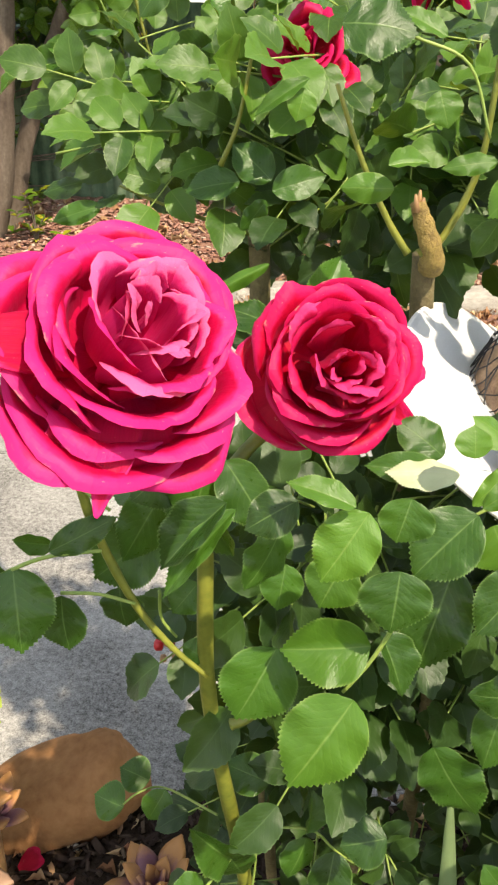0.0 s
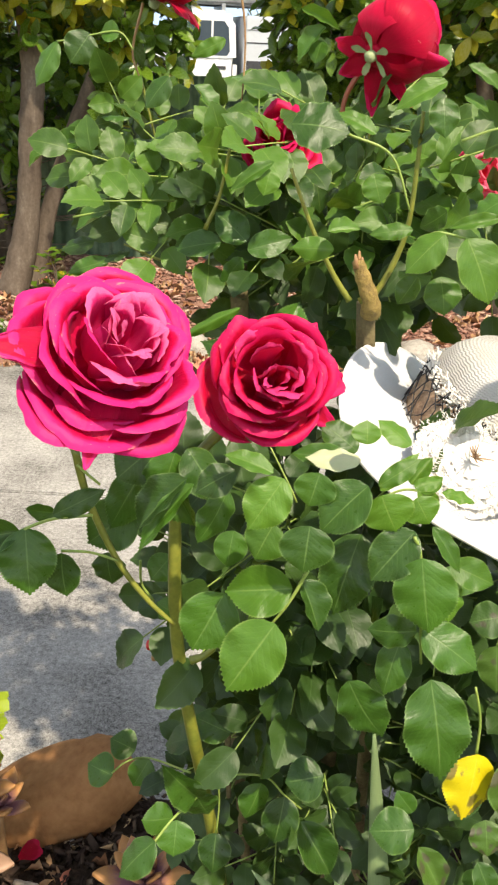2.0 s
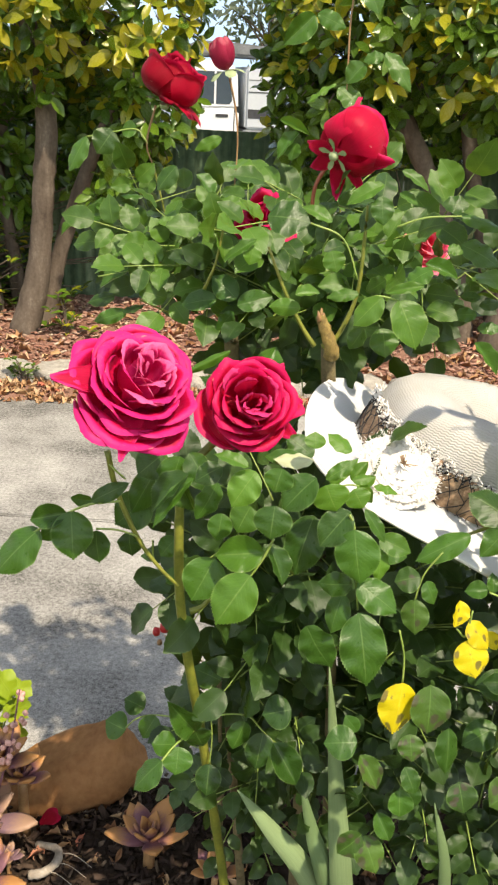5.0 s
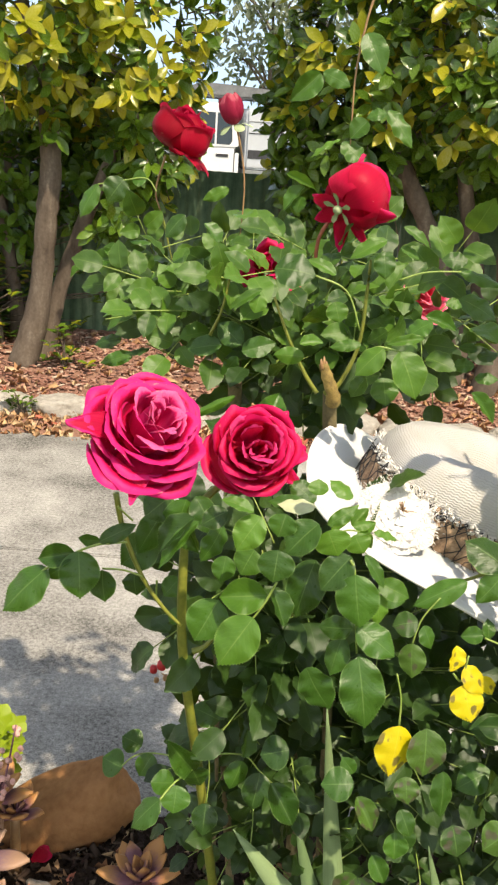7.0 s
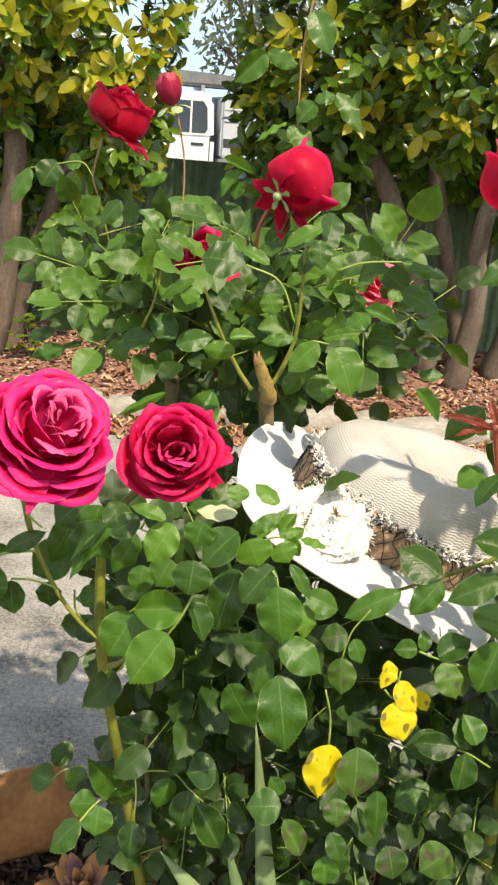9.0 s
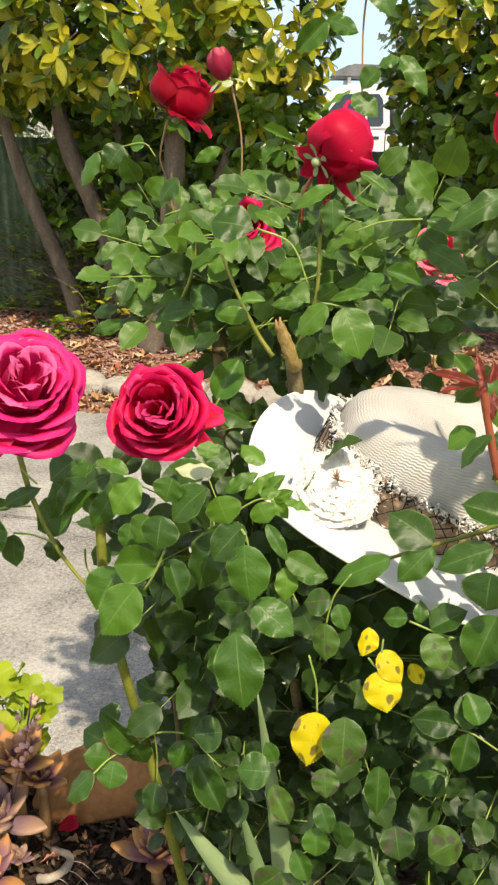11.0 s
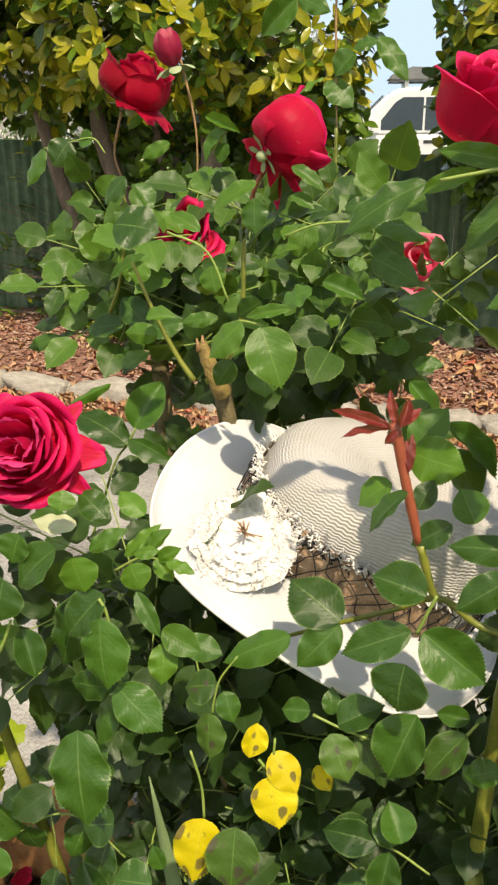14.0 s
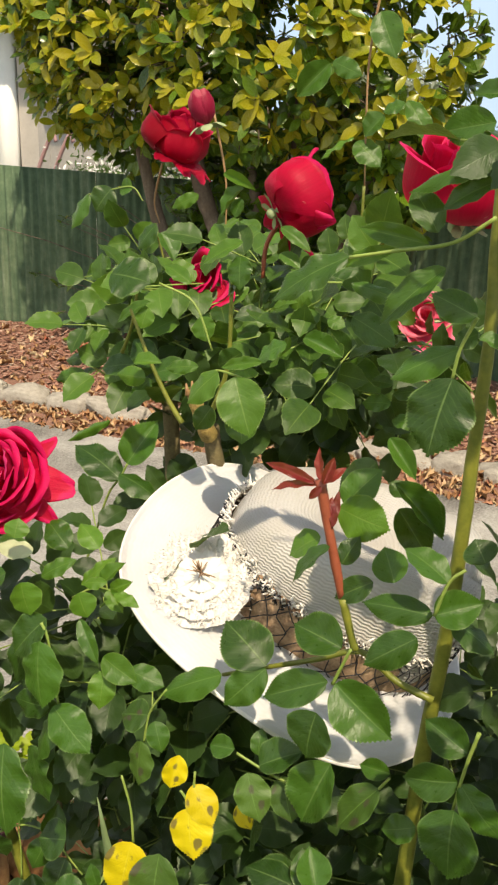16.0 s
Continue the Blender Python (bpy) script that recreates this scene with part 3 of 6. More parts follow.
def shrub(name, at, size, count, seed, label, leaf=0.07, ratio=0.2):
    """Low leafy sprouts at the foot of the trees."""
    r = np.random.default_rng(seed)
    ob = thing(name, at, label, "shrub")
    green, new_, twigs = [], [], []
    for _ in range(count):
        tip = np.array((r.normal() * size[0], r.normal() * size[1], abs(r.normal()) * size[2] + 0.05))
        twigs.append(tube_data([(0, 0, 0), tip * (0.4, 0.4, 0.7), tip], [0.005, 0.003], 4, 4))
        for j in range(r.integers(4, 8)):
            a = j * 2.4
            d = np.array((math.cos(a), math.sin(a), r.uniform(0.0, 0.8)))
            d /= np.linalg.norm(d)
            ln = leaf * r.uniform(0.7, 1.2)
            b = tip - np.array((0, 0, r.uniform(0, 0.04)))
            (new_ if r.uniform() < ratio else green).append(leaf_matrix(b, b + d * ln, ln * 0.42, (0, -0.2, 1)))
    v, f = merge(twigs)
    tagged(part_of("twig_mass", make_mesh("twig_mass", v, f, M["bark"]), ob), kind="stuff")
    tagged(part_of("leaf_mass", joined("leaf_mass", HEDGE, green, M["hedge_leaf"]), ob), kind="stuff")
    if new_:
        tagged(part_of("young_leaf_mass", joined("young_leaf_mass", HEDGE, new_, M["hedge_new"]), ob), kind="stuff")
    return ob


shrub("hedge_sprouts", bed(-1.80, 4.95), (0.16, 0.10, 0.30), 40, 21, "leafy sprouts at the foot of the hedge trunk", ratio=0.4)
shrub("hedge_sprouts", bed(-1.18, 4.75), (0.06, 0.05, 0.12), 9, 22, "small leafy sprouts at the foot of the hedge trunk")
shrub("hedge_sprouts", bed(-1.95, 5.0), (0.14, 0.10, 0.20), 26, 23, "leafy sprouts beside a leaning trunk", ratio=0.3)
shrub("hedge_sprouts", bed(0.85, 5.05), (0.12, 0.08, 0.35), 26, 24, "yellow-leaved sprouts below the hedge crown", ratio=0.65)
shrub("kerb_weed", (-1.22, 3.98, 0.03), (0.05, 0.03, 0.05), 8, 25, "small green weed growing along the kerb", 0.04, 0.0)
shrub("hedge_sprouts", bed(-2.05, 5.28), (0.50, 0.12, 0.48), 230, 25, "dense dark leaves under the hedge crown against the fence", ratio=0.12)


# ---- beyond the fence ----
M["white_paint"] = plain("white_car_paint", (0.74, 0.75, 0.76), (0.80, 0.81, 0.82), 3, 0.22, 0, 0.0)
M["car_glass"] = plain("dark_car_glass", (0.05, 0.07, 0.09), (0.07, 0.09, 0.11), 2, 0.05, 0, 0.0)
M["rubber"] = plain("rubber", (0.015, 0.015, 0.015), (0.03, 0.03, 0.03), 30, 0.8, 0, 0.2)
M["dark_trim"] = plain("dark_trim", (0.03, 0.03, 0.035), (0.06, 0.06, 0.065), 20, 0.5, 0, 0.1)
M["alloy"] = plain("alloy", (0.45, 0.46, 0.47), (0.6, 0.6, 0.6), 15, 0.35, 0.8, 0.1)
M["rack_grey"] = plain("rack_grey", (0.10, 0.105, 0.11), (0.22, 0.225, 0.23), 6, 0.5, 0, 0.2)
M["canopy_white"] = plain("service_body", (0.47, 0.50, 0.54), (0.56, 0.59, 0.62), 4, 0.4, 0, 0.1)
M["asphalt"] = plain("asphalt", (0.035, 0.035, 0.036), (0.07, 0.07, 0.07), 8, 0.95, 0, 0.6, 0.01, 0.2)
M["house_white"] = plain("white_window_trim", (0.76, 0.76, 0.74), (0.82, 0.82, 0.8), 6, 0.5, 0, 0.1)
M["house_wall"] = plain("rendered_wall", (0.42, 0.38, 0.35), (0.52, 0.48, 0.44), 5, 0.9, 0, 0.3, 0.004)
M["roof_tile"] = plain("roof_tiles", (0.16, 0.10, 0.08), (0.26, 0.17, 0.13), 9, 0.85, 0, 0.5, 0.01)
M["window_glass"] = plain("window_glass", (0.03, 0.04, 0.05), (0.05, 0.06, 0.07), 2, 0.05, 0, 0.0)
M["gum_leaf"] = leaf_material("gum_leaf", (0.14, 0.17, 0.12), (0.24, 0.27, 0.20), (0.3, 0.33, 0.25), 0.5, 0.2, vein_bump=0.0)
M["far_leaf"] = leaf_material("shrub_leaf", (0.03, 0.07, 0.02), (0.08, 0.15, 0.04), (0.1, 0.18, 0.05), 0.5, 0.2, vein_bump=0.0)
M["blossom"] = plain("white_blossom", (0.7, 0.7, 0.66), (0.8, 0.8, 0.76), 40, 0.7, 0, 0)

road = sheet("road", -600, 600, 10.5, 21.0, 60, 4, lambda x, y: -0.045, M["asphalt"])
tagged(road, "grey asphalt street beyond the fence", "road", kind="structure")

# white utility truck on the street; local x runs to its tail
truck = thing("utility_truck", (-0.42, 14.0, -0.045), "white cab utility truck with a service body, parked in the street", "truck")
truck.rotation_euler = (0, 0, radians(10))


def prism(name, outline, y0, y1, material, parent, bevel=0.03, label="", segments=2):
    """A side outline in x and z, pulled from y0 to y1, edges rounded."""
    bm = bmesh.new()
    a = [bm.verts.new((x, y0, z)) for x, z in outline]
    b = [bm.verts.new((x, y1, z)) for x, z in outline]
    bm.faces.new(a)
    bm.faces.new(b[::-1])
    for i in range(len(a)):
        bm.faces.new((a[i], a[i - 1], b[i - 1], b[i]))
    bmesh.ops.recalc_face_normals(bm, faces=bm.faces)
    if bevel:
        bmesh.ops.bevel(bm, geom=bm.edges[:], offset=bevel, segments=segments, affect="EDGES")
    me = bm_mesh(name, bm, material)
    me.set_sharp_from_angle(angle=0.6)
    return part_of(name, me, parent, label)


prism("body", [(-2.95, 0.45), (-3.0, 0.95), (-2.8, 1.10), (-1.75, 1.20), (-0.38, 1.22), (-0.38, 0.42)], -0.9, 0.9, M["white_paint"], truck, 0.06)
prism("cabin", [(-1.85, 1.16), (-1.22, 1.76), (-1.02, 1.83), (-0.52, 1.83), (-0.41, 1.72), (-0.38, 1.20)], -0.82, 0.82, M["white_paint"], truck, 0.05)
for y in (-0.826, 0.822):
    prism("side_window", [(-1.42, 1.27), (-1.12, 1.64), (-1.02, 1.70), (-0.74, 1.70), (-0.74, 1.27)], y, y + 0.006, M["car_glass"], truck, 0)
    prism("side_window", [(-0.71, 1.27), (-0.71, 1.70), (-0.56, 1.70), (-0.50, 1.62), (-0.48, 1.32), (-0.52, 1.27)], y, y + 0.006, M["car_glass"], truck, 0)
    prism("door_seam", [(-0.46, 0.55), (-0.46, 1.22), (-0.445, 1.22), (-0.445, 0.55)], y * 1.0935, y * 1.0935 + 0.004, M["dark_trim"], truck, 0)
    prism("door_handle", [(-0.72, 1.10), (-0.72, 1.14), (-0.54, 1.14), (-0.54, 1.10)], y * 1.1, y * 1.1 + 0.02, M["dark_trim"], truck, 0)
    prism("mirror", [(-1.46, 1.22), (-1.46, 1.42), (-1.32, 1.42), (-1.32, 1.22)], y * 1.2 - 0.06, y * 1.2 + 0.06, M["white_paint"], truck, 0.02)
prism("windscreen", [(-1.80, 1.225), (-1.29, 1.715), (-1.305, 1.73), (-1.82, 1.235)], -0.70, 0.70, M["car_glass"], truck, 0)
prism("service_body", [(-0.30, 0.95), (-0.30, 1.78), (1.75, 1.78), (1.75, 0.95)], -0.92, 0.92, M["canopy_white"], truck, 0.03)
for z0, z1, mat in ((1.44, 1.455, "dark_trim"), (1.10, 1.22, "dark_trim"), (1.60, 1.612, "rack_grey")):
    prism("panel_seam", [(-0.26, z0), (-0.26, z1), (1.71, z1), (1.71, z0)], -0.926, -0.921, M[mat], truck, 0)
prism("tray", [(-0.32, 0.80), (-0.32, 0.94), (1.80, 0.94), (1.80, 0.80)], -0.93, 0.93, M["alloy"], truck, 0.01)
prism("roof_rack", [(-1.25, 1.90), (-1.22, 1.98), (-0.95, 2.10), (-0.30, 2.08), (0.55, 2.02), (0.60, 1.90)], -0.6, 0.6, M["rack_grey"], truck, 0.04, "grey load on roof bars")
for xx in (-1.0, -0.58):
    prism("rack_leg", [(xx, 1.80), (xx, 1.92), (xx + 0.05, 1.92), (xx + 0.05, 1.80)], -0.62, 0.62, M["alloy"], truck, 0)


def wheel(parent, x, y):
    bm = bmesh.new()
    bmesh.ops.create_cone(bm, cap_ends=True, segments=28, radius1=0.37, radius2=0.37, depth=0.24, matrix=pose(0, 0, 0, 90))
    bmesh.ops.bevel(bm, geom=[e for e in bm.edges if len(e.link_faces) == 2 and e.calc_face_angle() > 0.8], offset=0.05, segments=3, affect="EDGES")
    tyre = part_of("wheel", bm_mesh("wheel", bm, M["rubber"]), parent)
    tyre.location = (x, y, 0.37)
    bm = bmesh.new()
    bmesh.ops.create_cone(bm, cap_ends=True, segments=24, radius1=0.23, radius2=0.20, depth=0.26, matrix=pose(0, 0, 0, 90))
    part_of("rim", bm_mesh("rim", bm, M["alloy"]), tyre)


for wx in (-2.25, 0.95):
    for wy in (-0.80, 0.80):
        wheel(truck, wx, wy)

# house past the fence end
house = thing("house", (-6.6, 9.0, -0.06), "rendered house with a white-framed window", "house")
for x0, x1, z0, z1 in ((-4.0, -1.9, 0, 2.9), (-1.9, -0.18, 0, 1.0), (-1.9, -0.18, 2.35, 2.9), (0.16, 0.42, 0, 2.9)):
    v, f = box_data(x0, x1, 0.0, 0.22, z0, z1)
    part_of("wall", make_mesh("wall", v, f, M["house_wall"], flat=True), house)
v, f = box_data(0.20, 0.42, 0.23, 6.0, 0, 2.9)
part_of("wall", make_mesh("wall", v, f, M["house_wall"], flat=True), house)
win = part_of("window", bevelled_box("window", (1.70, 0.05, 1.33), M["window_glass"], 0.005), house)
win.location = (-1.04, 0.10, 1.675)
for x, z, sx, sz in ((-1.04, 1.03, 1.7, 0.06), (-1.04, 1.68, 1.7, 0.05), (-1.04, 2.32, 1.7, 0.06), (-0.62, 1.675, 0.05, 1.3), (-1.45, 1.675, 0.05, 1.3)):
    ob = part_of("window_bar", bevelled_box("window_bar", (sx, 0.07, sz), M["house_white"], 0.006), win)
    ob.location = (x + 1.04, -0.02, z - 1.675)
ob = part_of("post", bevelled_box("post", (0.27, 0.20, 2.95), M["house_white"], 0.012), house, "white painted corner post")
ob.location = (-0.0, -0.02, 1.475)
v, f = box_data(-4.3, 0.9, -0.5, 6.3, 2.9, 3.1)
part_of("eave", make_mesh("eave", v, f, M["house_white"], flat=True), house)
prism("roof", [(-4.4, 3.104), (-1.7, 4.5), (1.0, 3.104)], -0.6, 6.4, M["roof_tile"], house, 0)

# pink garden chair on the far side of the fence
M["pink_tube"] = plain("faded_pink_metal", (0.36, 0.20, 0.20), (0.46, 0.27, 0.27), 20, 0.5, 0, 0.1)
chair = thing("garden_chair", (-5.55, 8.2, -0.06), "faded pink tubular garden chair", "chair")
for dx in (0, 0.22):
    tube("frame", [(-5.75 + dx, 8.2, -0.06), (-5.72 + dx, 8.2, 0.8), (-5.62 + dx, 8.2, 1.2), (-5.42 + dx, 8.2, 1.58), (-5.36 + dx, 8.2, 1.52)], [0.022] * 3, M["pink_tube"], chair, 8, 18)
tube("leg", [(-5.35, 8.0, -0.06), (-5.38, 8.1, 0.8)], [0.02, 0.02], M["pink_tube"], chair)
tube("leg", [(-5.13, 8.0, -0.06), (-5.16, 8.1, 0.8)], [0.02, 0.02], M["pink_tube"], chair)
ob = part_of("seat", bevelled_box("seat", (0.46, 0.4, 0.03), M["pink_tube"], 0.01), chair)
ob.location = (0.02, 0, 0.84)


def far_tree(name, at, height, spread, count, seed, label, leaf, material, lean=0.0, blossom=0):
    """A tree beyond the fence: tapered trunk, limbs, loose clumps of leaves."""
    r = np.random.default_rng(seed)
    tree = thing(name, at, label, "tree")
    top = np.array((lean, 0, height))
    v, f = tube_data([(0, 0, 0), top * 0.3 + (0.1, 0, 0), top * 0.7], [height * 0.028, height * 0.02, height * 0.008], 10, 14)
    part_of("trunk", make_mesh("trunk", v, f, M["bark"]), tree)
    mats, white = [], []
    for k in range(16):
        a, hgt = k * 2.4 + r.uniform(0, 0.6), r.uniform(0.35, 0.95)
        root = top * hgt * 0.7
        tip = np.array((math.cos(a) * spread * r.uniform(0.5, 1), math.sin(a) * spread * r.uniform(0.5, 1), height * (hgt * 0.7 + 0.28 * r.uniform(0.4, 1.0)))) + top * (0.1, 0, 0)
        v, f = tube_data([root, root * 0.45 + tip * 0.55 + (0, 0, height * 0.03), tip], [height * 0.008, height * 0.003], 6, 8)
        part_of("limb", make_mesh("limb", v, f, M["bark"]), tree)
        for _ in range(count // 16):
            c = tip + r.normal(size=3) * np.array((spread, spread, height * 0.35)) * 0.24
            d = r.normal(size=3) + np.array((0, 0, -0.7))
            d /= np.linalg.norm(d)
            ln = leaf * r.uniform(0.6, 1.3)
            m = leaf_matrix(c, c + d * ln, ln * 0.35, r.normal(size=3) + np.array((0, -1, 0.6)))
            (white if blossom and r.uniform() < blossom else mats).append(m)
    tagged(part_of("crown", joined("crown", HEDGE, mats, material), tree), kind="stuff")
    if white:
        tagged(part_of("blossom", joined("blossom", HEDGE, white, M["blossom"]), tree), "small white flowers", kind="stuff")
    return tree


far_tree("gum_tree", (-1.2, 42, -0.06), 8.0, 1.6, 1000, 31, "tall grey-green gum tree far down the street", 0.42, M["gum_leaf"], 0.4)
far_tree("gum_tree", (1.6, 48, -0.06), 9.5, 2.0, 900, 32, "tall grey-green gum tree far down the street", 0.45, M["gum_leaf"], -0.3)
far_tree("gum_tree", (-15, 52, -0.06), 7.0, 4.0, 2400, 33, "spreading gum tree far down the street", 0.5, M["gum_leaf"])
far_tree("gum_tree", (9, 45, -0.06), 8.0, 4.0, 2400, 34, "spreading gum tree far down the street", 0.5, M["gum_leaf"])
far_tree("flowering_shrub", (-4.3, 8.1, -0.06), 1.7, 0.75, 3600, 35, "shrub with small white flowers behind the fence", 0.06, M["far_leaf"], 0, 0.25)
far_tree("garden_shrub", (-2.6, 9.4, -0.06), 1.6, 0.9, 2600, 36, "dense green shrub behind the fence", 0.09, M["far_leaf"])


# ---- sky with thin cloud, far off ----
def sky_glow():
    n = Nodes("sky_glow")
    n.tree.nodes.remove(n.bsdf)
    e = n.add("Emission")
    m = n.add("Mapping")
    m.inputs["Scale"].default_value = (0.006, 1.0, 0.016)
    n.link(n.coords(), m.inputs[0])
    cloud = n.ramp(n.noise(1.0, 6, 0.6, vector=m.outputs[0]), [(0.52, 0.0), (0.72, 0.7)])
    n.link(n.mix(cloud, (0.38, 0.56, 0.86), (0.74, 0.79, 0.88)), e.inputs[0])
    n.link(e.outputs[0], n.out.inputs[0])
    return n.mat


v, f = box_data(-700, 700, 640, 641, -1, 520)
backdrop = new("backdrop", make_mesh("backdrop", v, f, sky_glow(), flat=True))
tagged(backdrop, "pale blue sky with thin white cloud", "sky", kind="structure")


# ---- straw hat ----
def straw(name, a, b, depth):
    n = Nodes(name)
    uv = n.coords("UV")
    sep = n.add("SeparateXYZ")
    n.link(uv, sep.inputs[0])
    u, v = n.math("MULTIPLY", sep.outputs[0], 1.0), sep.outputs[1]
    zig = n.math("PINGPONG", n.math("MULTIPLY", u, 1.0), 1.0)
    w1 = n.math("SINE", n.math("MULTIPLY", n.math("ADD", v, n.math("MULTIPLY", zig, 0.38)), 6.2832))
    w2 = n.math("SINE", n.math("MULTIPLY", u, 6.2832))
    weave = n.math("ADD", n.math("MULTIPLY", w1, 0.7), n.math("MULTIPLY", w2, 0.3))
    stain = n.noise(16, 4, vector=n.coords())
    col = n.mix(n.ramp(weave, [(0.0, 0.12 * depth), (0.45, 0.0)]), n.ramp(stain, [(0.35, b), (0.6, a)]), (0.42, 0.36, 0.27))
    n.set(col, 0.7, 0.0, 0.3)
    n.bump(weave, 0.5 * depth, 0.0014)
    n.translucent(col, 0.30)
    return n.mat


M["straw"] = straw("white_straw", (0.70, 0.69, 0.67), (0.64, 0.62, 0.58), 1.0)
M["straw_fine"] = straw("fine_white_straw", (0.77, 0.79, 0.82), (0.75, 0.755, 0.76), 0.25)
M["brim_cloth"] = plain("white_brim_cloth", (0.77, 0.755, 0.72), (0.81, 0.80, 0.775), 60, 0.75, 0, 0.15, 0.0006)
M["ribbon"] = plain("brown_raffia", (0.13, 0.065, 0.035), (0.56, 0.38, 0.24), 60, 0.7, 0, 0.5, 0.002)
M["net"] = plain("black_net", (0.012, 0.012, 0.014), (0.03, 0.03, 0.034), 60, 0.7, 0, 0)
M["white_cloth"] = plain("white_frayed_cloth", (0.66, 0.62, 0.56), (0.82, 0.80, 0.77), 90, 0.8, 0, 0.4, 0.001)

HAT_AXIS = Vector((0.447, -0.034, 0.894)).normalized()
HAT_LONG = Vector((0.880, 0.170, -0.427))
HAT_LONG = (HAT_LONG - HAT_AXIS * HAT_LONG.dot(HAT_AXIS)).normalized()
HAT_AT = Vector((0.2846, 0.631, 1.1165))
hat = thing("straw_hat", HAT_AT, "white woven straw sun hat with a lace band", "hat")
hat.matrix_world = Matrix.Translation(HAT_AT) @ Matrix((HAT_LONG, HAT_AXIS.cross(HAT_LONG), HAT_AXIS)).transposed().to_4x4()
CR_X, CR_Y, CR_H, CR_AT = 0.122, 0.098, 0.126, 0.024
CR_BACK = 0.022
BR_X, BR_Y = 0.183, 0.171


def ring_surface(rings, closed_top=None):
    """Rings of equal length as a quad surface; the UV counts weave cells."""
    rings = [list(ring) + [ring[0]] for ring in rings]
    n = len(rings[0])
    verts, faces, uv = [], [], []
    run = 0.0
    for k, ring in enumerate(rings):
        if k:
            run += np.linalg.norm(np.mean(np.abs(np.array(ring) - np.array(rings[k - 1])), axis=0))
        for i, p in enumerate(ring):
            verts.append(p)
            uv.append((i / (n - 1) * 170, run * 300))
    for k in range(len(rings) - 1):
        for i in range(n - 1):
            a = k * n + i
            faces.append((a, a + 1, a + 1 + n, a + n))
    if closed_top is not None:
        verts.append(closed_top)
        uv.append((0, run * 270 + 5))
        for i in range(n - 1):
            faces.append(((len(rings) - 1) * n + i, (len(rings) - 1) * n + i + 1, len(verts) - 1))
    return verts, faces, uv


def oval(rx, ry, z, n=72, p=2.2):
    out = []
    for i in range(n):
        a = 2 * math.pi * i / n
        c, s = math.cos(a), math.sin(a)
        out.append((rx * math.copysign(abs(c) ** (2 / p), c), ry * math.copysign(abs(s) ** (2 / p), s), z))
    return out


rings = []
for k, (fx, z) in enumerate(((1.0, -0.004), (1.03, 0.020), (1.02, 0.046), (1.0, 0.076), (0.97, 0.099), (0.88, 0.113), (0.64, 0.116), (0.36, 0.108), (0.15, 0.102))):
    ring = []
    for x, y, zz in oval(CR_X * fx, CR_Y * fx, z, p=2.7):
        crease = math.exp(-(y / 0.024) ** 2) * 0.020 * min(1.0, max(0.0, (x + 0.05) / 0.06)) * (1 if k > 4 else 0.25 * k / 4)
        pinch = 0.012 * math.exp(-((x - 0.06) / 0.03) ** 2) * (z / CR_H) * (1 if y < 0 else -1)
        wob = 0.004 * noise.noise(Vector((x * 22, y * 22, z * 22))) + 0.006 * noise.noise(Vector((x * 9 + 3, y * 9, z * 12)))
        ring.append((x + CR_AT, y + CR_BACK + pinch + wob, (zz - crease + wob) * (0.94 + 0.20 * x / CR_X)))
    rings.append(ring)
v, f, uv = ring_surface(rings, (CR_AT, CR_BACK, 0.082))
crown = part_of("crown", make_mesh("crown", v, f, M["straw"], uv), hat, "woven straw crown with a dented top")
sol = crown.modifiers.new("thick", "SOLIDIFY")
sol.thickness = 0.002
rings = []
for k, s in enumerate(np.linspace(0, 1, 8)):
    ring = []
    for (x0, y0, _), (x1, y1, _) in zip(oval(CR_X * 1.0, CR_Y * 1.0, 0), oval(BR_X, BR_Y, 0, p=2.05)):
        x, y = x0 + CR_AT + (x1 - x0 - CR_AT) * s, y0 + CR_BACK + (y1 - y0 - CR_BACK) * s
        a = math.atan2(y, x)
        z = -0.012 * s ** 1.5 + 0.004 * s ** 2 * math.cos(2 * a) + 0.010 * s * s * math.sin(3 * a + 0.6)
        z += 0.030 * s ** 1.6 * max(0.0, math.cos(a - 1.9)) ** 1.3
        ring.append((x, y, z))
    rings.append(ring)
v, f, uv = ring_surface(rings)
brim = part_of("brim", make_mesh("brim", v, f, M["straw_fine"], uv), hat, "finely woven white brim")
sol = brim.modifiers.new("thick", "SOLIDIFY")
sol.thickness = 0.0025
edge = [tuple(p) for p in rings[-1]]
v, f = tube_data(edge + edge[:1], [0.0022, 0.0022], 6, 150)
part_of("brim_edge", make_mesh("brim_edge", v, f, M["brim_cloth"]), brim)

# band of brown raffia under black net, ruffled
rng = np.random.default_rng(8)


def band_ring(a, out, z):
    c, s = math.cos(a), math.sin(a)
    return (CR_AT + CR_X * out * math.copysign(abs(c) ** 0.91, c), CR_BACK + CR_Y * out * math.copysign(abs(s) ** 0.91, s), z)


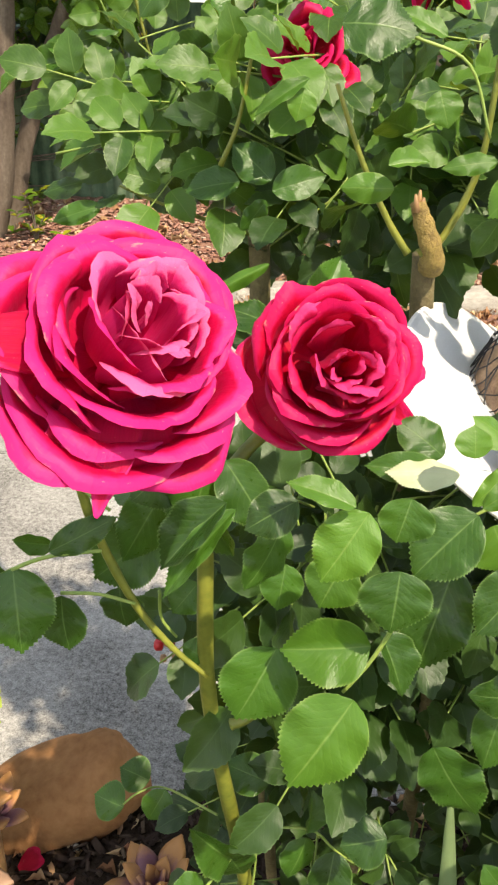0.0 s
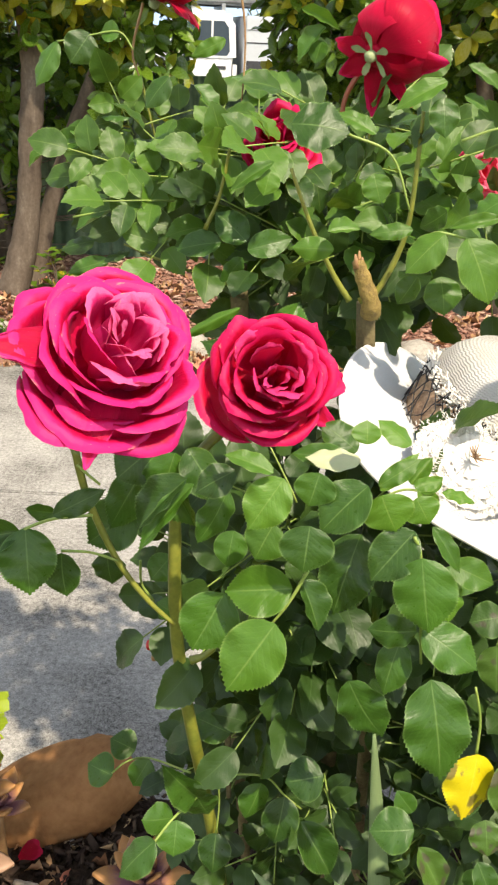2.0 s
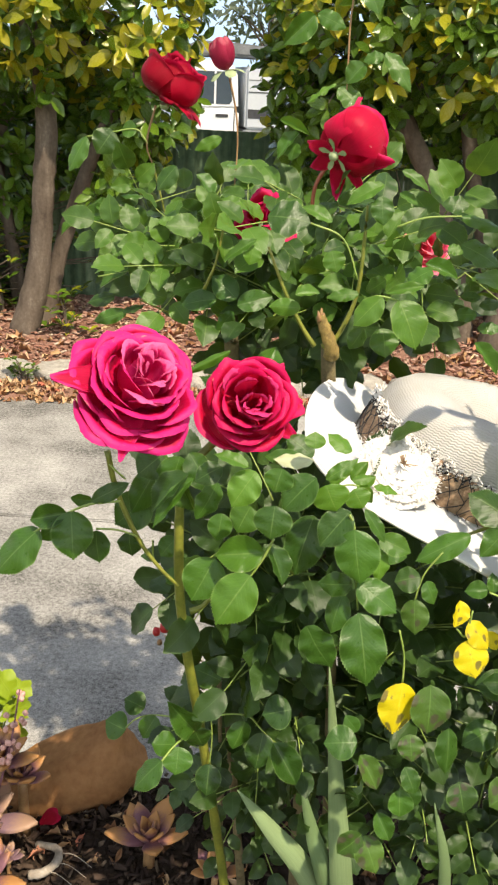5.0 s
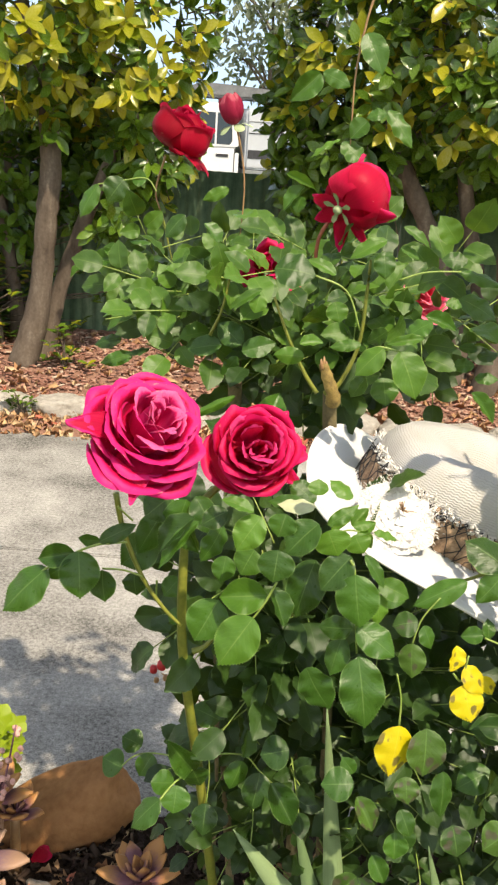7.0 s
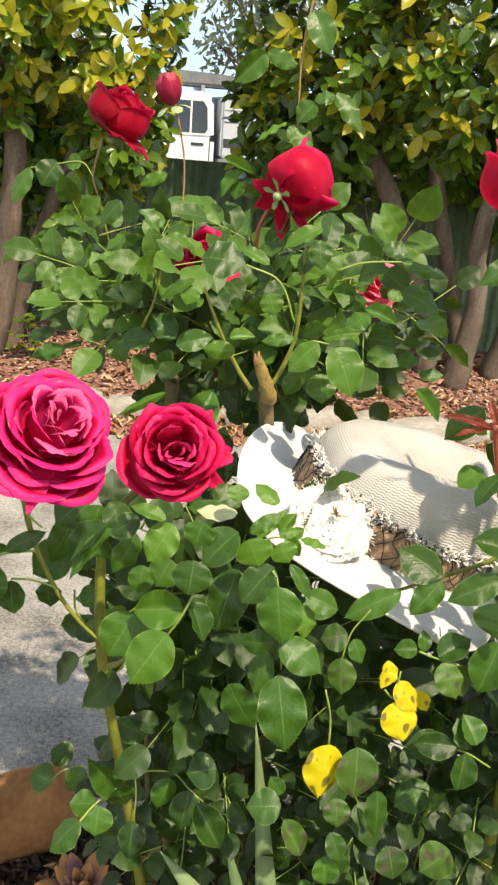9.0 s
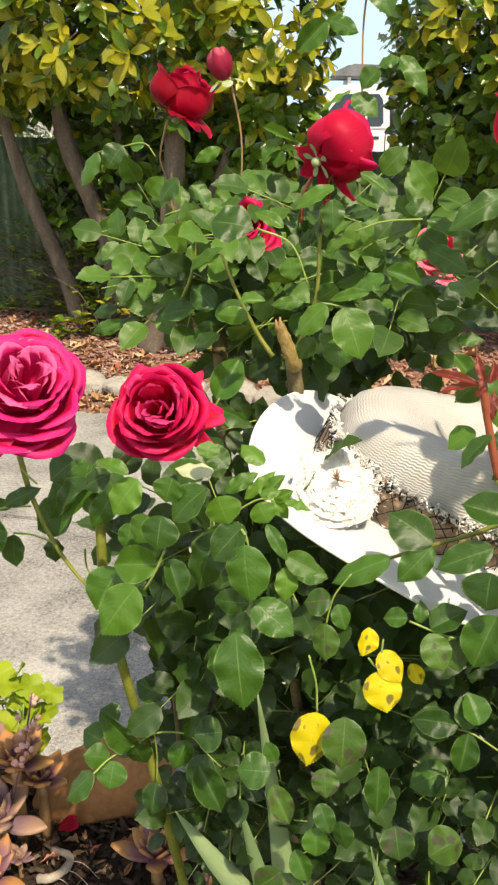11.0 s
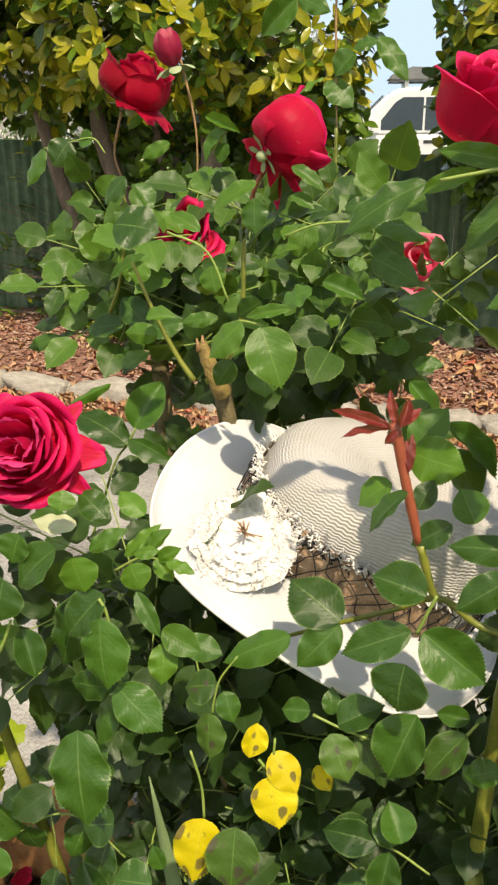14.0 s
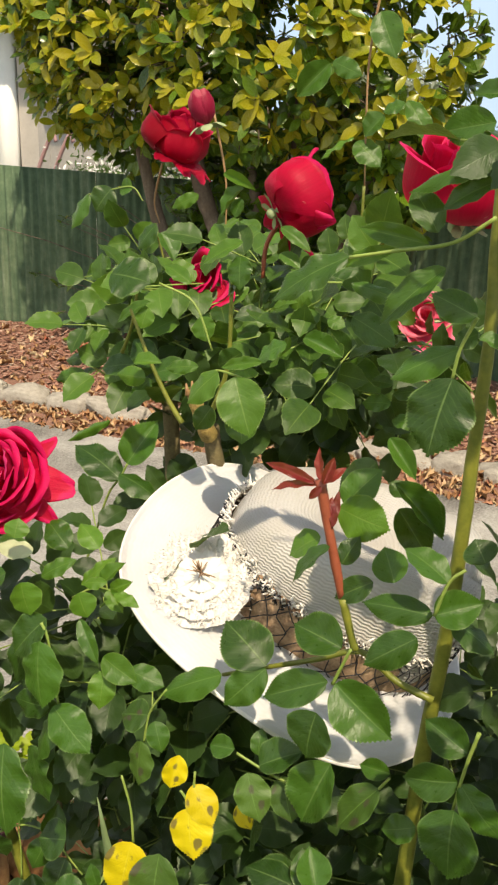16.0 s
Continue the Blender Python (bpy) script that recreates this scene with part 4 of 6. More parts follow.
rings = []
for z, out in ((0.000, 1.06), (0.013, 1.090), (0.030, 1.080), (0.048, 1.045)):
    rings.append([band_ring(2 * math.pi * i / 96, out + 0.022 * noise.noise(Vector((i * 0.7, z * 60, 0))), z + 0.004 * noise.noise(Vector((i * 0.45, 5, z * 30)))) for i in range(96)])
v, f, uv = ring_surface(rings)
band = part_of("band", make_mesh("band", v, f, M["ribbon"], uv), hat, "brown raffia band")
net = []
for i in range(46):
    a0 = 2 * math.pi * i / 46
    for sgn in (1, -1):
        pts = [band_ring(a0 + sgn * 0.30 * k / 5 + 0.025 * rng.normal(), 1.098 + 0.014 * rng.uniform(), -0.002 + 0.0105 * k + 0.0015 * rng.normal()) for k in range(6)]
        net.append(tube_data(pts, [0.0006, 0.0006], 5, 10))
v, f = merge(net)
part_of("net", make_mesh("net", v, f, M["net"]), band, "black net over the band")
for name, mat, count, low, long, label in (("fringe", "white_cloth", 1100, 0.046, 0.006, "frayed white lace edge"), ("dark_fringe", "net", 260, 0.041, 0.005, "black frayed lace")):
    strands = []
    for i in range(count):
        a = rng.uniform(0, 2 * math.pi)
        p = np.array(band_ring(a, 1.055, low + rng.normal() * 0.004))
        q = p + np.array((math.cos(a), math.sin(a), 0.7)) * rng.uniform(0.002, long) + rng.normal(size=3) * 0.003
        strands.append(tube_data([p, q], [0.0013, 0.0008], 4, 1))
    v, f = merge(strands)
    tagged(part_of(name, make_mesh(name, v, f, M[mat]), band, label), kind="stuff")


# ---- roses ----
def petal_mesh(name, length, half, phi, r0, material, seed, tipped=0.1, ruffle=0.05, nu=10, nv=10, taper=0.0):
    """A petal round the local z axis, centred on azimuth 0. phi: lean from the axis at base, middle and rim, in degrees."""
    r = np.random.default_rng(seed)
    vs = np.linspace(0, 1, nv + 1)
    ph = np.radians(np.interp(vs, (0, 0.4, 0.78, 1.0), phi))
    rr = r0 + np.concatenate([[0], np.cumsum(np.sin(ph[:-1]) * length / nv)])
    zz = np.concatenate([[0], np.cumsum(np.cos(ph[:-1]) * length / nv)])
    ox, ph0 = r.uniform(0, 9), r.uniform(0, 6)
    verts, uv, faces = [], [], []
    for j, v in enumerate(vs):
        for i in range(nu + 1):
            u = 2 * i / nu - 1
            ve = v * (1 - 0.22 * abs(u) ** 2.6 + tipped * max(0, 1 - 3 * abs(u)) * v)
            R, Z = np.interp(ve, vs, rr), np.interp(ve, vs, zz)
            w = half * (0.35 + 0.65 * math.sin(math.pi * min(0.5, 0.12 + 0.55 * v)))
            a = u * w * (1 - taper * max(0.0, v - 0.45) / 0.55)
            n = noise.noise(Vector((u * 2 + ox, v * 2.2, seed * 0.37)))
            R += length * ruffle * v * (n + 0.6 * math.sin(u * 5 + ph0) * v) - 0.06 * length * abs(u) ** 2 * v
            Z += length * ruffle * 0.8 * v * noise.noise(Vector((u * 2.4, v * 2 + ox, 4.2)))
            verts.append((R * math.cos(a), R * math.sin(a), Z))
            uv.append((0.5 + u * 0.5, v))
    for j in range(nv):
        for i in range(nu):
            a = j * (nu + 1) + i
            faces.append((a, a + 1, a + nu + 2, a + nu + 1))
    return make_mesh(name, verts, faces, material, uv)


def axes(axis, spin=0.0):
    z = Vector(axis).normalized()
    x = Vector((0, 0, 1)).cross(z)
    if x.length < 1e-4:
        x = Vector((1, 0, 0))
    x.normalize()
    m = Matrix((x, z.cross(x), z)).transposed().to_4x4()
    return m @ pose(0, 0, 0, 0, 0, spin)


def bloom_petal(name, s, rim_r, rim_z, half, lip, roll, material, seed, bow=0.0, point=0.3, sag=0.05, bulge=1.0, lean=8.0, ruffle=0.02, nu=16, nv=18):
    """A petal of a bloom of diameter s: a cup from the base to a crest at rim_r, rim_z, its margin (lip) rolled outwards by roll radians.
    bow: how far the middle of the crest stands out past its sides (below 0: a straight, chord-like crest); point: the tip in the middle of the lip;
    sag: the drop of the crest to its sides; bulge: how far the cup swells below the crest; lean: the blade's angle from the axis at the crest."""
    r = np.random.default_rng(seed)
    ox, shift = r.uniform(0, 9), r.uniform(-0.25, 0.25)
    verts, uv, faces = [], [], []
    a0 = radians(lean)
    for i in range(nu + 1):
        u = 2 * i / nu - 1
        w = min(1.0, abs(u - shift))
        n1 = noise.noise(Vector((u * 1.5 + ox, seed * 0.37, 1.3)))
        n2 = noise.noise(Vector((u * 2.3 + ox, seed * 0.21, 5.1)))
        crest = np.array((rim_r * (1 + bow * (0.45 - w * w)) + s * ruffle * n1, rim_z - sag * s * abs(u) ** 2.2 + s * ruffle * n2))
        p0 = np.array((0.02 * s, 0.0))
        p1 = np.array((0.02 * s + (crest[0] - 0.02 * s) * bulge, min(0.0, crest[1] * 0.5) - 0.02 * s))
        rise = max(0.35 * abs(crest[1]), 0.10 * s)
        p2 = crest - rise * np.array((math.sin(a0), math.cos(a0)))
        nib = 1 - 0.22 * max(0.0, noise.noise(Vector((u * 6 + ox, seed * 1.7, 2.0)))) - 0.06 * abs(noise.noise(Vector((u * 17, ox, 7.0))))
        reach = s * (0.006 + lip * (1 - abs(u) ** 2.2) * (1 + point * max(0.0, 1 - 2.4 * w))) * nib
        t = max(0.08, roll * (0.85 + 0.5 * n2 + 0.25 * u * u))
        rad = reach / t
        for j in range(nv + 1):
            v = j / nv
            if v <= 0.62:
                b = v / 0.62
                R, Z = (1 - b) ** 3 * p0 + 3 * b * (1 - b) ** 2 * p1 + 3 * b * b * (1 - b) * p2 + b ** 3 * crest
            else:
                k = (v - 0.62) / 0.38
                x, z = rad * (1 - math.cos(k * t)), rad * math.sin(k * t)
                R, Z = crest[0] + x * math.cos(a0) + z * math.sin(a0), crest[1] + z * math.cos(a0) - x * math.sin(a0)
                Z += s * 0.010 * k * noise.noise(Vector((u * 4 + ox, k * 2, seed * 0.5)))
            crinkle = s * 0.007 * v * noise.noise(Vector((u * 7 + ox, v * 6, seed * 0.9)))
            a = u * half * (0.34 + 0.66 * math.sin(min(math.pi / 2, v * 2.1)))
            verts.append(((R + crinkle) * math.cos(a), (R + crinkle) * math.sin(a), Z))
            uv.append((0.5 + u * 0.5, v))
    for i in range(nu):
        for j in range(nv):
            a = i * (nv + 1) + j
            faces.append((a, a + nv + 1, a + nv + 2, a + 1))
    return make_mesh(name, verts, faces, material, uv)


def rose(bush, at, axis, size, material, seed, petals=26, heights=(0.26, 0.30, 0.05), spin=0.0, label="", droop=(), reach=0.42, sepals=True, curl=1.0, heart=9, lean=(-4.0, 28.0), jitter=1.0, sink=0.16, bulge=1.06, inside=None, lips=(0.05, 0.10), bow=(-0.22, 0.16)):
    """A rose of many petals under a bush: narrow folded petals in the heart, then a spiral of cups with rolled, pointed margins, sepals below.
    at: the middle of the bloom; size: its diameter; heights: rims of heart, middle and outer petals; droop: hanging petals (azimuth, leans, length, half width)."""
    r = np.random.default_rng(seed)
    flower = new("flower")
    flower.parent = bush
    flower.empty_display_size = 0.03
    tagged(flower, label)
    flower.matrix_basis = Matrix.Translation(Vector(at) - Vector(axis).normalized() * size * sink - bush.location) @ axes(axis, spin)
    turn = 0.0
    for i in range(petals):
        f = i / (petals - 1)
        inner = i < heart
        rim = size * (0.016 + (reach - 0.016) * f ** 0.85) * (1 + 0.03 * jitter * r.normal())
        high = size * (np.interp(f, (0, 0.42, 1.0), heights) + 0.014 * jitter * r.normal())
        half = (0.95 - 0.3 * f if inner else 1.05 - 0.22 * f) * (1 + 0.08 * jitter * r.normal())
        roll = 0.95 + 0.9 * f + 0.5 * r.uniform() if inner else curl * (1.35 + 0.75 * f) * (1 + 0.14 * r.normal())
        lip = np.interp(f, (0, 0.35, 1), (lips[0], lips[0] * 0.5 + lips[1] * 0.5, lips[1])) * (1 + 0.18 * r.normal())
        bend = np.interp(f, (0, 0.5, 1), (bow[0], bow[0] * 0.4 + bow[1] * 0.6, bow[1])) * (1 + 0.3 * r.normal())
        me = bloom_petal("petal", size, rim, high, half, lip, roll, inside if inside and inner else material, seed * 100 + i, bend, 0.15 + 0.35 * r.uniform(), 0.02 + 0.05 * f, bulge, np.interp(f, (0.2, 1), lean), 0.012 + 0.014 * f)
        ob = part_of("petal", me, flower)
        tip = 3.2 * jitter * (1.9 if inner and inside else 1.0)
        ob.matrix_basis = pose(0, 0, 0, tip * r.normal(), tip * r.normal(), turn)
        turn += 137.5 + r.normal() * 11 * jitter
    part_of("receptacle", rock_mesh("receptacle", (size * 0.20, size * 0.20, size * 0.07), inside or material, seed, 0.05, 2), flower)
    for a, phi, length, half in droop:
        me = petal_mesh("petal", size * length, half, phi, size * 0.07, material, seed * 100 + 77 + int(a), 0.22, 0.06, 14, 14, 0.72)
        part_of("petal", me, flower).matrix_basis = pose(0, 0, 0, 0, 0, a - spin)
    if sepals:
        for k in range(5):
            me = petal_mesh("sepal", size * 0.21, 0.22, (85, 96, 110, 124), size * 0.03, M["sepal"], seed + k, 0.5, 0.03, 4, 5)
            part_of("sepal", me, flower).matrix_basis = pose(0, 0, -size * 0.035, 0, 0, k * 72 + 20)
        part_of("hip", rock_mesh("hip", (size * 0.11, size * 0.11, size * 0.13), M["sepal"], seed, 0.03, 2), flower).location = (0, 0, -size * 0.05)
    return flower


def rosebud(bush, at, axis, size, material, seed, label=""):
    """A closed bud: three wrapped petals, a cup and curled sepals."""
    flower = new("bud")
    flower.parent = bush
    tagged(flower, label)
    flower.matrix_basis = Matrix.Translation(Vector(at) - Vector(axis).normalized() * size * 0.5 - bush.location) @ axes(axis)
    for i in range(6):
        me = petal_mesh("petal", size * (0.95 + 0.02 * i), 1.25, (66, 10, -26, -62 + 3 * i), size * 0.05, material, seed * 10 + i, 0.22, 0.085)
        part_of("petal", me, flower).matrix_basis = pose(0, 0, 0, 0, 0, i * 137)
    for k in range(5):
        me = petal_mesh("sepal", size * 0.55, 0.42, (88, 100, 140, 165), size * 0.03, M["sepal"], seed + k, 0.6, 0.03, 4, 5)
        part_of("sepal", me, flower).matrix_basis = pose(0, 0, -0.001, 0, 0, k * 72)
    return flower


# frayed cloth flower and bleached brown tufts on the hat band
cloth = new("cloth_flower")
cloth.parent = hat
tagged(cloth, "frayed white cloth flower with a brown centre")
cloth.matrix_basis = Matrix.Translation((-0.092, -0.078, 0.020)) @ axes((-0.30, -0.55, 0.8))
cl = np.random.default_rng(19)
for i, (rad, lift) in enumerate(((0.046, 0.002), (0.039, 0.005), (0.031, 0.007), (0.023, 0.009), (0.015, 0.010))):
    rings = []
    for k in range(9):
        q_ = k / 8
        ring = []
        for j in range(84):
            a = 2 * math.pi * j / 84
            fold = noise.noise(Vector((math.cos(a) * 3.2, math.sin(a) * 3.2, i * 3.1))) + 0.6 * noise.noise(Vector((math.cos(a) * 9, math.sin(a) * 9, i * 5.3 + q_)))
            rr = 0.001 + rad * q_ * (1 + 0.10 * fold * q_)
            ring.append((rr * math.cos(a), rr * math.sin(a), lift + 0.0055 * fold * q_ ** 1.5 + 0.002 * q_ ** 3 - 0.002 * q_))
        rings.append(ring)
    v, f, uv = ring_surface(rings, None)
    part_of("cloth_disc", make_mesh("cloth_disc", v, f, M["white_cloth"], uv), cloth)
strands = []
for i in range(900):
    a = cl.uniform(0, 6.283)
    rr = 0.046 * (1 + 0.07 * cl.normal()) * cl.choice((1.0, 0.9, 0.73, 0.57))
    p = np.array((rr * math.cos(a), rr * math.sin(a), 0.008 + 0.010 * (1 - rr / 0.049)))
    strands.append(tube_data([p, p + np.array((math.cos(a), math.sin(a), 0.3)) * cl.uniform(0.001, 0.003) + cl.normal(size=3) * 0.0009], [0.0005, 0.0003], 3, 1))
v, f = merge(strands)
tagged(part_of("fray", make_mesh("fray", v, f, M["white_cloth"]), cloth), kind="stuff")
strands = [tube_data([(0, 0, 0.018), cl.normal(size=3) * 0.006 + np.array((0, 0, 0.024))], [0.0009, 0.0005], 4, 1) for _ in range(26)]
v, f = merge(strands)
part_of("centre", make_mesh("centre", v, f, M["ribbon"]), cloth, "brown raffia centre")


# ---- rose bushes ----
LEAVES = [leaf_template(52, 0.036, f, d, c, 0.55, 3, w, 0.88) for f, d, c, w in ((0.10, 0.12, 0.03, 0.05), (0.24, 0.18, 0.0, 0.07), (0.04, 0.06, 0.06, 0.10), (-0.08, 0.16, 0.02, 0.06))]
SMALL_LEAF = leaf_template(22, 0.030, 0.12, 0.14, 0.03, 0.52, 2, 0.06, 0.86)
KINDS = {"g": "leaf", "y": "leaf_young", "p": "leaf_pale", "w": "leaf_yellow", "s": "leaf_spotted", "r": "leaf_red"}
LEAF_MESH = {k: [make_mesh("leaflet", *t[:2], M[m], t[2]) for t in LEAVES] for k, m in KINDS.items()}
leaf_rng = np.random.default_rng(77)


def leaves(bush, rows, kind="g", face=(0.05, -0.80, 0.60), jitter=0.27):
    """Leaflets of a shoot: base, tip and width of each, in metres."""
    for bx, by, bz, tx, ty, tz, w in rows:
        fc = Vector(face).normalized() + Vector(leaf_rng.normal(size=3) * jitter)
        ob = new("leaflet", LEAF_MESH[kind][leaf_rng.integers(4)])
        ob.parent = bush
        ob.matrix_basis = leaf_matrix(Vector((bx, by, bz)) - bush.location, Vector((tx, ty, tz)) - bush.location, w * 1.09, fc)


def spray(r, c, dirn, face, size, count=5):
    """A compound leaf: matrices of its leaflets and the line of its stalk."""
    d = Vector(dirn).normalized()
    f = Vector(face)
    side = d.cross(f).normalized()
    up = side.cross(d)
    mats = []
    c = Vector(c)
    n = (count - 1) // 2
    for k in range(n):
        p = c + d * size * (0.55 + 0.62 * k)
        for s in (1, -1):
            o = (d * 0.45 + side * s * 0.9 + up * r.normal() * 0.15).normalized()
            ln = size * r.uniform(0.72, 0.95)
            mats.append(leaf_matrix(p + o * 0.12 * size, p + o * (ln + 0.12 * size), ln * r.uniform(0.68, 0.8), f + Vector(r.normal(size=3) * 0.3)))
    e = c + d * size * (0.55 + 0.62 * n)
    mats.append(leaf_matrix(e, e + (d + up * r.normal() * 0.2) * size, size * 0.76, f + Vector(r.normal(size=3) * 0.3)))
    return mats, [tuple(c), tuple(c + d * size * 0.6 + up * 0.002), tuple(e)]


def fill(bush, name, boxes, seed, material, size=(0.038, 0.052), label="", out=(0, -0.6, -0.15), face=(0.1, -0.55, 0.75), turned=0.28, clear=()):
    """Leaf mass of a bush: compound leaves through ellipsoids (centre, half-axes, number), none within the balls of clear."""
    r = np.random.default_rng(seed)
    mats, stalks = [], []
    for cx, cy, cz, ax, ay, az, n in boxes:
        for _ in range(n):
            d = r.normal(size=3)
            d = d / np.linalg.norm(d) * r.uniform(0.15, 1.0) ** 0.45
            p = (cx + d[0] * ax, cy + d[1] * ay, cz + d[2] * az)
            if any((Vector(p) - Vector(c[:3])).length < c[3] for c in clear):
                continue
            go = Vector((d[0], d[1], d[2] * 0.4)) + Vector(out) * 0.7 + Vector(r.normal(size=3) * 0.45)
            m, s = spray(r, p, go, Vector(face) + Vector(r.normal(size=3) * turned), r.uniform(*size), 5 if r.uniform() < 0.75 else 7)
            mats += m
            stalks.append(tube_data(s, [0.0012, 0.0008], 4, 3))
    shift = Matrix.Translation(-bush.location)
    ob = part_of(name, joined(name, SMALL_LEAF, [shift @ m for m in mats], material), bush)
    tagged(ob, label, kind="stuff")
    v, f = merge(stalks)
    tagged(part_of("stalk_mass", make_mesh("stalk_mass", v - np.array(bush.location), f, M["petiole"]), bush), kind="stuff")


def cane(bush, pts, r0, r1, mat="cane", name="cane", thorns=0, seed=3, label=""):
    ob = tube(name, pts, [r0, (r0 + r1) / 2, r1], M[mat], bush, 10, None, 0.03, seed, label)
    if thorns:
        r = np.random.default_rng(seed)
        q, g = spline(pts, 40)
        for k in range(thorns):
            i = r.integers(2, 38)
            d = np.cross(g[i], r.normal(size=3))
            d /= np.linalg.norm(d)
            p = q[i] + d * (r0 + r1) / 2 * 0.8
            v, f = tube_data([p, p + d * 0.0035 - g[i] * 0.001, p + d * 0.006 - g[i] * 0.003], [0.0022, 0.0011, 0.0002], 5, 3)
            part_of("thorn", make_mesh("thorn", np.array(v) - np.array(bush.location), f, M["cane_brown"]), ob)
    return ob


# front bush with the two large blooms
front = thing("rose_bush", (0.06, 0.62, 0.0), "rose bush with two large open magenta blooms and dense leaves", "rose bush", "rose bushes")
rose(front, (-0.035, 0.368, 1.316), (0.43, -0.53, 0.74), 0.129, M["petal_pink"], 41, 44, (0.30, 0.235, -0.05), 20, "fully open magenta rose, petal edges nibbled", ((238, (78, 98, 108, 110), 0.48, 0.46), (166, (66, 80, 90, 94), 0.56, 0.52), (212, (82, 98, 112, 120), 0.42, 0.36)), 0.42, heart=17, lean=(-6, 36), curl=1.0, inside=M["petal_heart"], lips=(0.060, 0.085), bow=(-0.36, 0.16), jitter=1.45)
rose(front, (0.0570, 0.460, 1.266), (0.12, -0.83, 0.50), 0.107, M["petal_red"], 42, 31, (0.40, 0.37, 0.0), 80, "half-open crimson rose", ((2, (88, 116, 118, 106), 0.55, 0.78), (-32, (86, 112, 120, 112), 0.52, 0.5), (48, (84, 104, 102, 92), 0.48, 0.5)), 0.40, curl=1.15, heart=13, lean=(-10, 14), inside=M["petal_core"], lips=(0.050, 0.105), bow=(-0.34, 0.05), jitter=1.35)
cane(front, [(0.10, 0.78, -0.02), (0.06, 0.72, 0.45), (0.02, 0.66, 0.95)], 0.008, 0.006, "cane_old")
cane(front, [(0.22, 0.76, -0.02), (0.2, 0.68, 0.5), (0.17, 0.58, 0.95)], 0.009, 0.006, "cane_old")
# inner and low leaves use the darker leaf that carries their shade
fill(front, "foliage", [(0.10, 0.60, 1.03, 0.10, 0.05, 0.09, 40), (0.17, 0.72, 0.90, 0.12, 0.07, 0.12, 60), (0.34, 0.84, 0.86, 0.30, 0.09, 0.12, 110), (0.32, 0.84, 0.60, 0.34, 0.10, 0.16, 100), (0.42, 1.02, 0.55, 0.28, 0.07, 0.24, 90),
                        (0.10, 0.76, 0.68, 0.06, 0.06, 0.12, 16), (0.17, 0.58, 0.90, 0.13, 0.03, 0.12, 34), (0.42, 0.58, 0.80, 0.20, 0.03, 0.14, 26)], 51, M["leaf_shaded"], label="dense dark green rose leaves", out=(0, -0.2, -0.1))
fill(front, "low_foliage", [(0.16, 0.56, 0.78, 0.13, 0.05, 0.13, 34), (0.34, 0.54, 0.74, 0.13, 0.05, 0.15, 38), (0.08, 0.62, 0.66, 0.07, 0.05, 0.12, 16), (0.46, 0.52, 0.80, 0.10, 0.05, 0.20, 26)], 56, M["leaf_shaded"], (0.030, 0.040), "dark green leaves low on the bush", (0, -0.4, -0.35), (0.1, -0.75, 0.55), 0.35)

# standard rose behind the hat
rear = thing("standard_rose", (0.15, 0.74, 0.0), "standard rose with a leafy head and drooping crimson blooms", "rose bush", "rose bushes")
cane(rear, [(0.17, 0.78, -0.02), (0.16, 0.76, 0.6), (0.155, 0.73, 1.1), (0.145, 0.71, 1.255)], 0.0115, 0.0095, "cane_old", "trunk")
stub = tube("pruned_stub", [(0.149, 0.700, 1.248), (0.147, 0.690, 1.262), (0.139, 0.690, 1.281), (0.131, 0.690, 1.300)], [0.0110, 0.0085, 0.0080, 0.0062], M["cane_stub"], rear, 10, 18, 0.05, 5, "broken yellowish stub with a split end")
for i, (dx, dz) in enumerate(((-0.003, 0.008), (0.004, 0.005), (0.001, 0.010))):
    v, f = tube_data([(0.132 + dx * 0.6, 0.688 + 0.003 * i - 0.003, 1.294), (0.131 + dx, 0.688 + 0.003 * i - 0.003, 1.299 + dz)], [0.0034, 0.0010], 5, 2)
    part_of("splinter", make_mesh("splinter", np.array(v) - np.array(rear.location), f, M["cane_brown"]), stub)
cane(rear, [(0.02, 0.90, -0.02), (0.02, 0.88, 0.7), (0.018, 0.86, 1.13), (0.012, 0.86, 1.25)], 0.0125, 0.0105, "cane_old", "trunk")
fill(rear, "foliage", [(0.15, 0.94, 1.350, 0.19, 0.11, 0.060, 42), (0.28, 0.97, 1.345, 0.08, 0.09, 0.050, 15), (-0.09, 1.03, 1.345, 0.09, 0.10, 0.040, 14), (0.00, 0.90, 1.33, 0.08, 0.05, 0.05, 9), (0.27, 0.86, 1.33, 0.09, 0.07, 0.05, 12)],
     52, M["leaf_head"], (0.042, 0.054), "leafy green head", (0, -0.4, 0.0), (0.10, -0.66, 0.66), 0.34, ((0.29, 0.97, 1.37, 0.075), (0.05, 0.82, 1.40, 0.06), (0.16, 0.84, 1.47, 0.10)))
# last clumps are unseen behind the head, added to thicken its driveway shadow
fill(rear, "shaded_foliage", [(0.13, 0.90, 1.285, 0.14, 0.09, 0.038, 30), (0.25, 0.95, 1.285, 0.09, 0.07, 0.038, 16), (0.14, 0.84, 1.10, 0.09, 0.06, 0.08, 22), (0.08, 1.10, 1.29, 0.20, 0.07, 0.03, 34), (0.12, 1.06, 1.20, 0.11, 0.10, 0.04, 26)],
     57, M["leaf_shaded"], (0.038, 0.050), "shaded dark leaves under the head", (0, -0.4, -0.15), (0.0, -0.75, 0.5), 0.4, ((0.29, 0.97, 1.37, 0.065),))
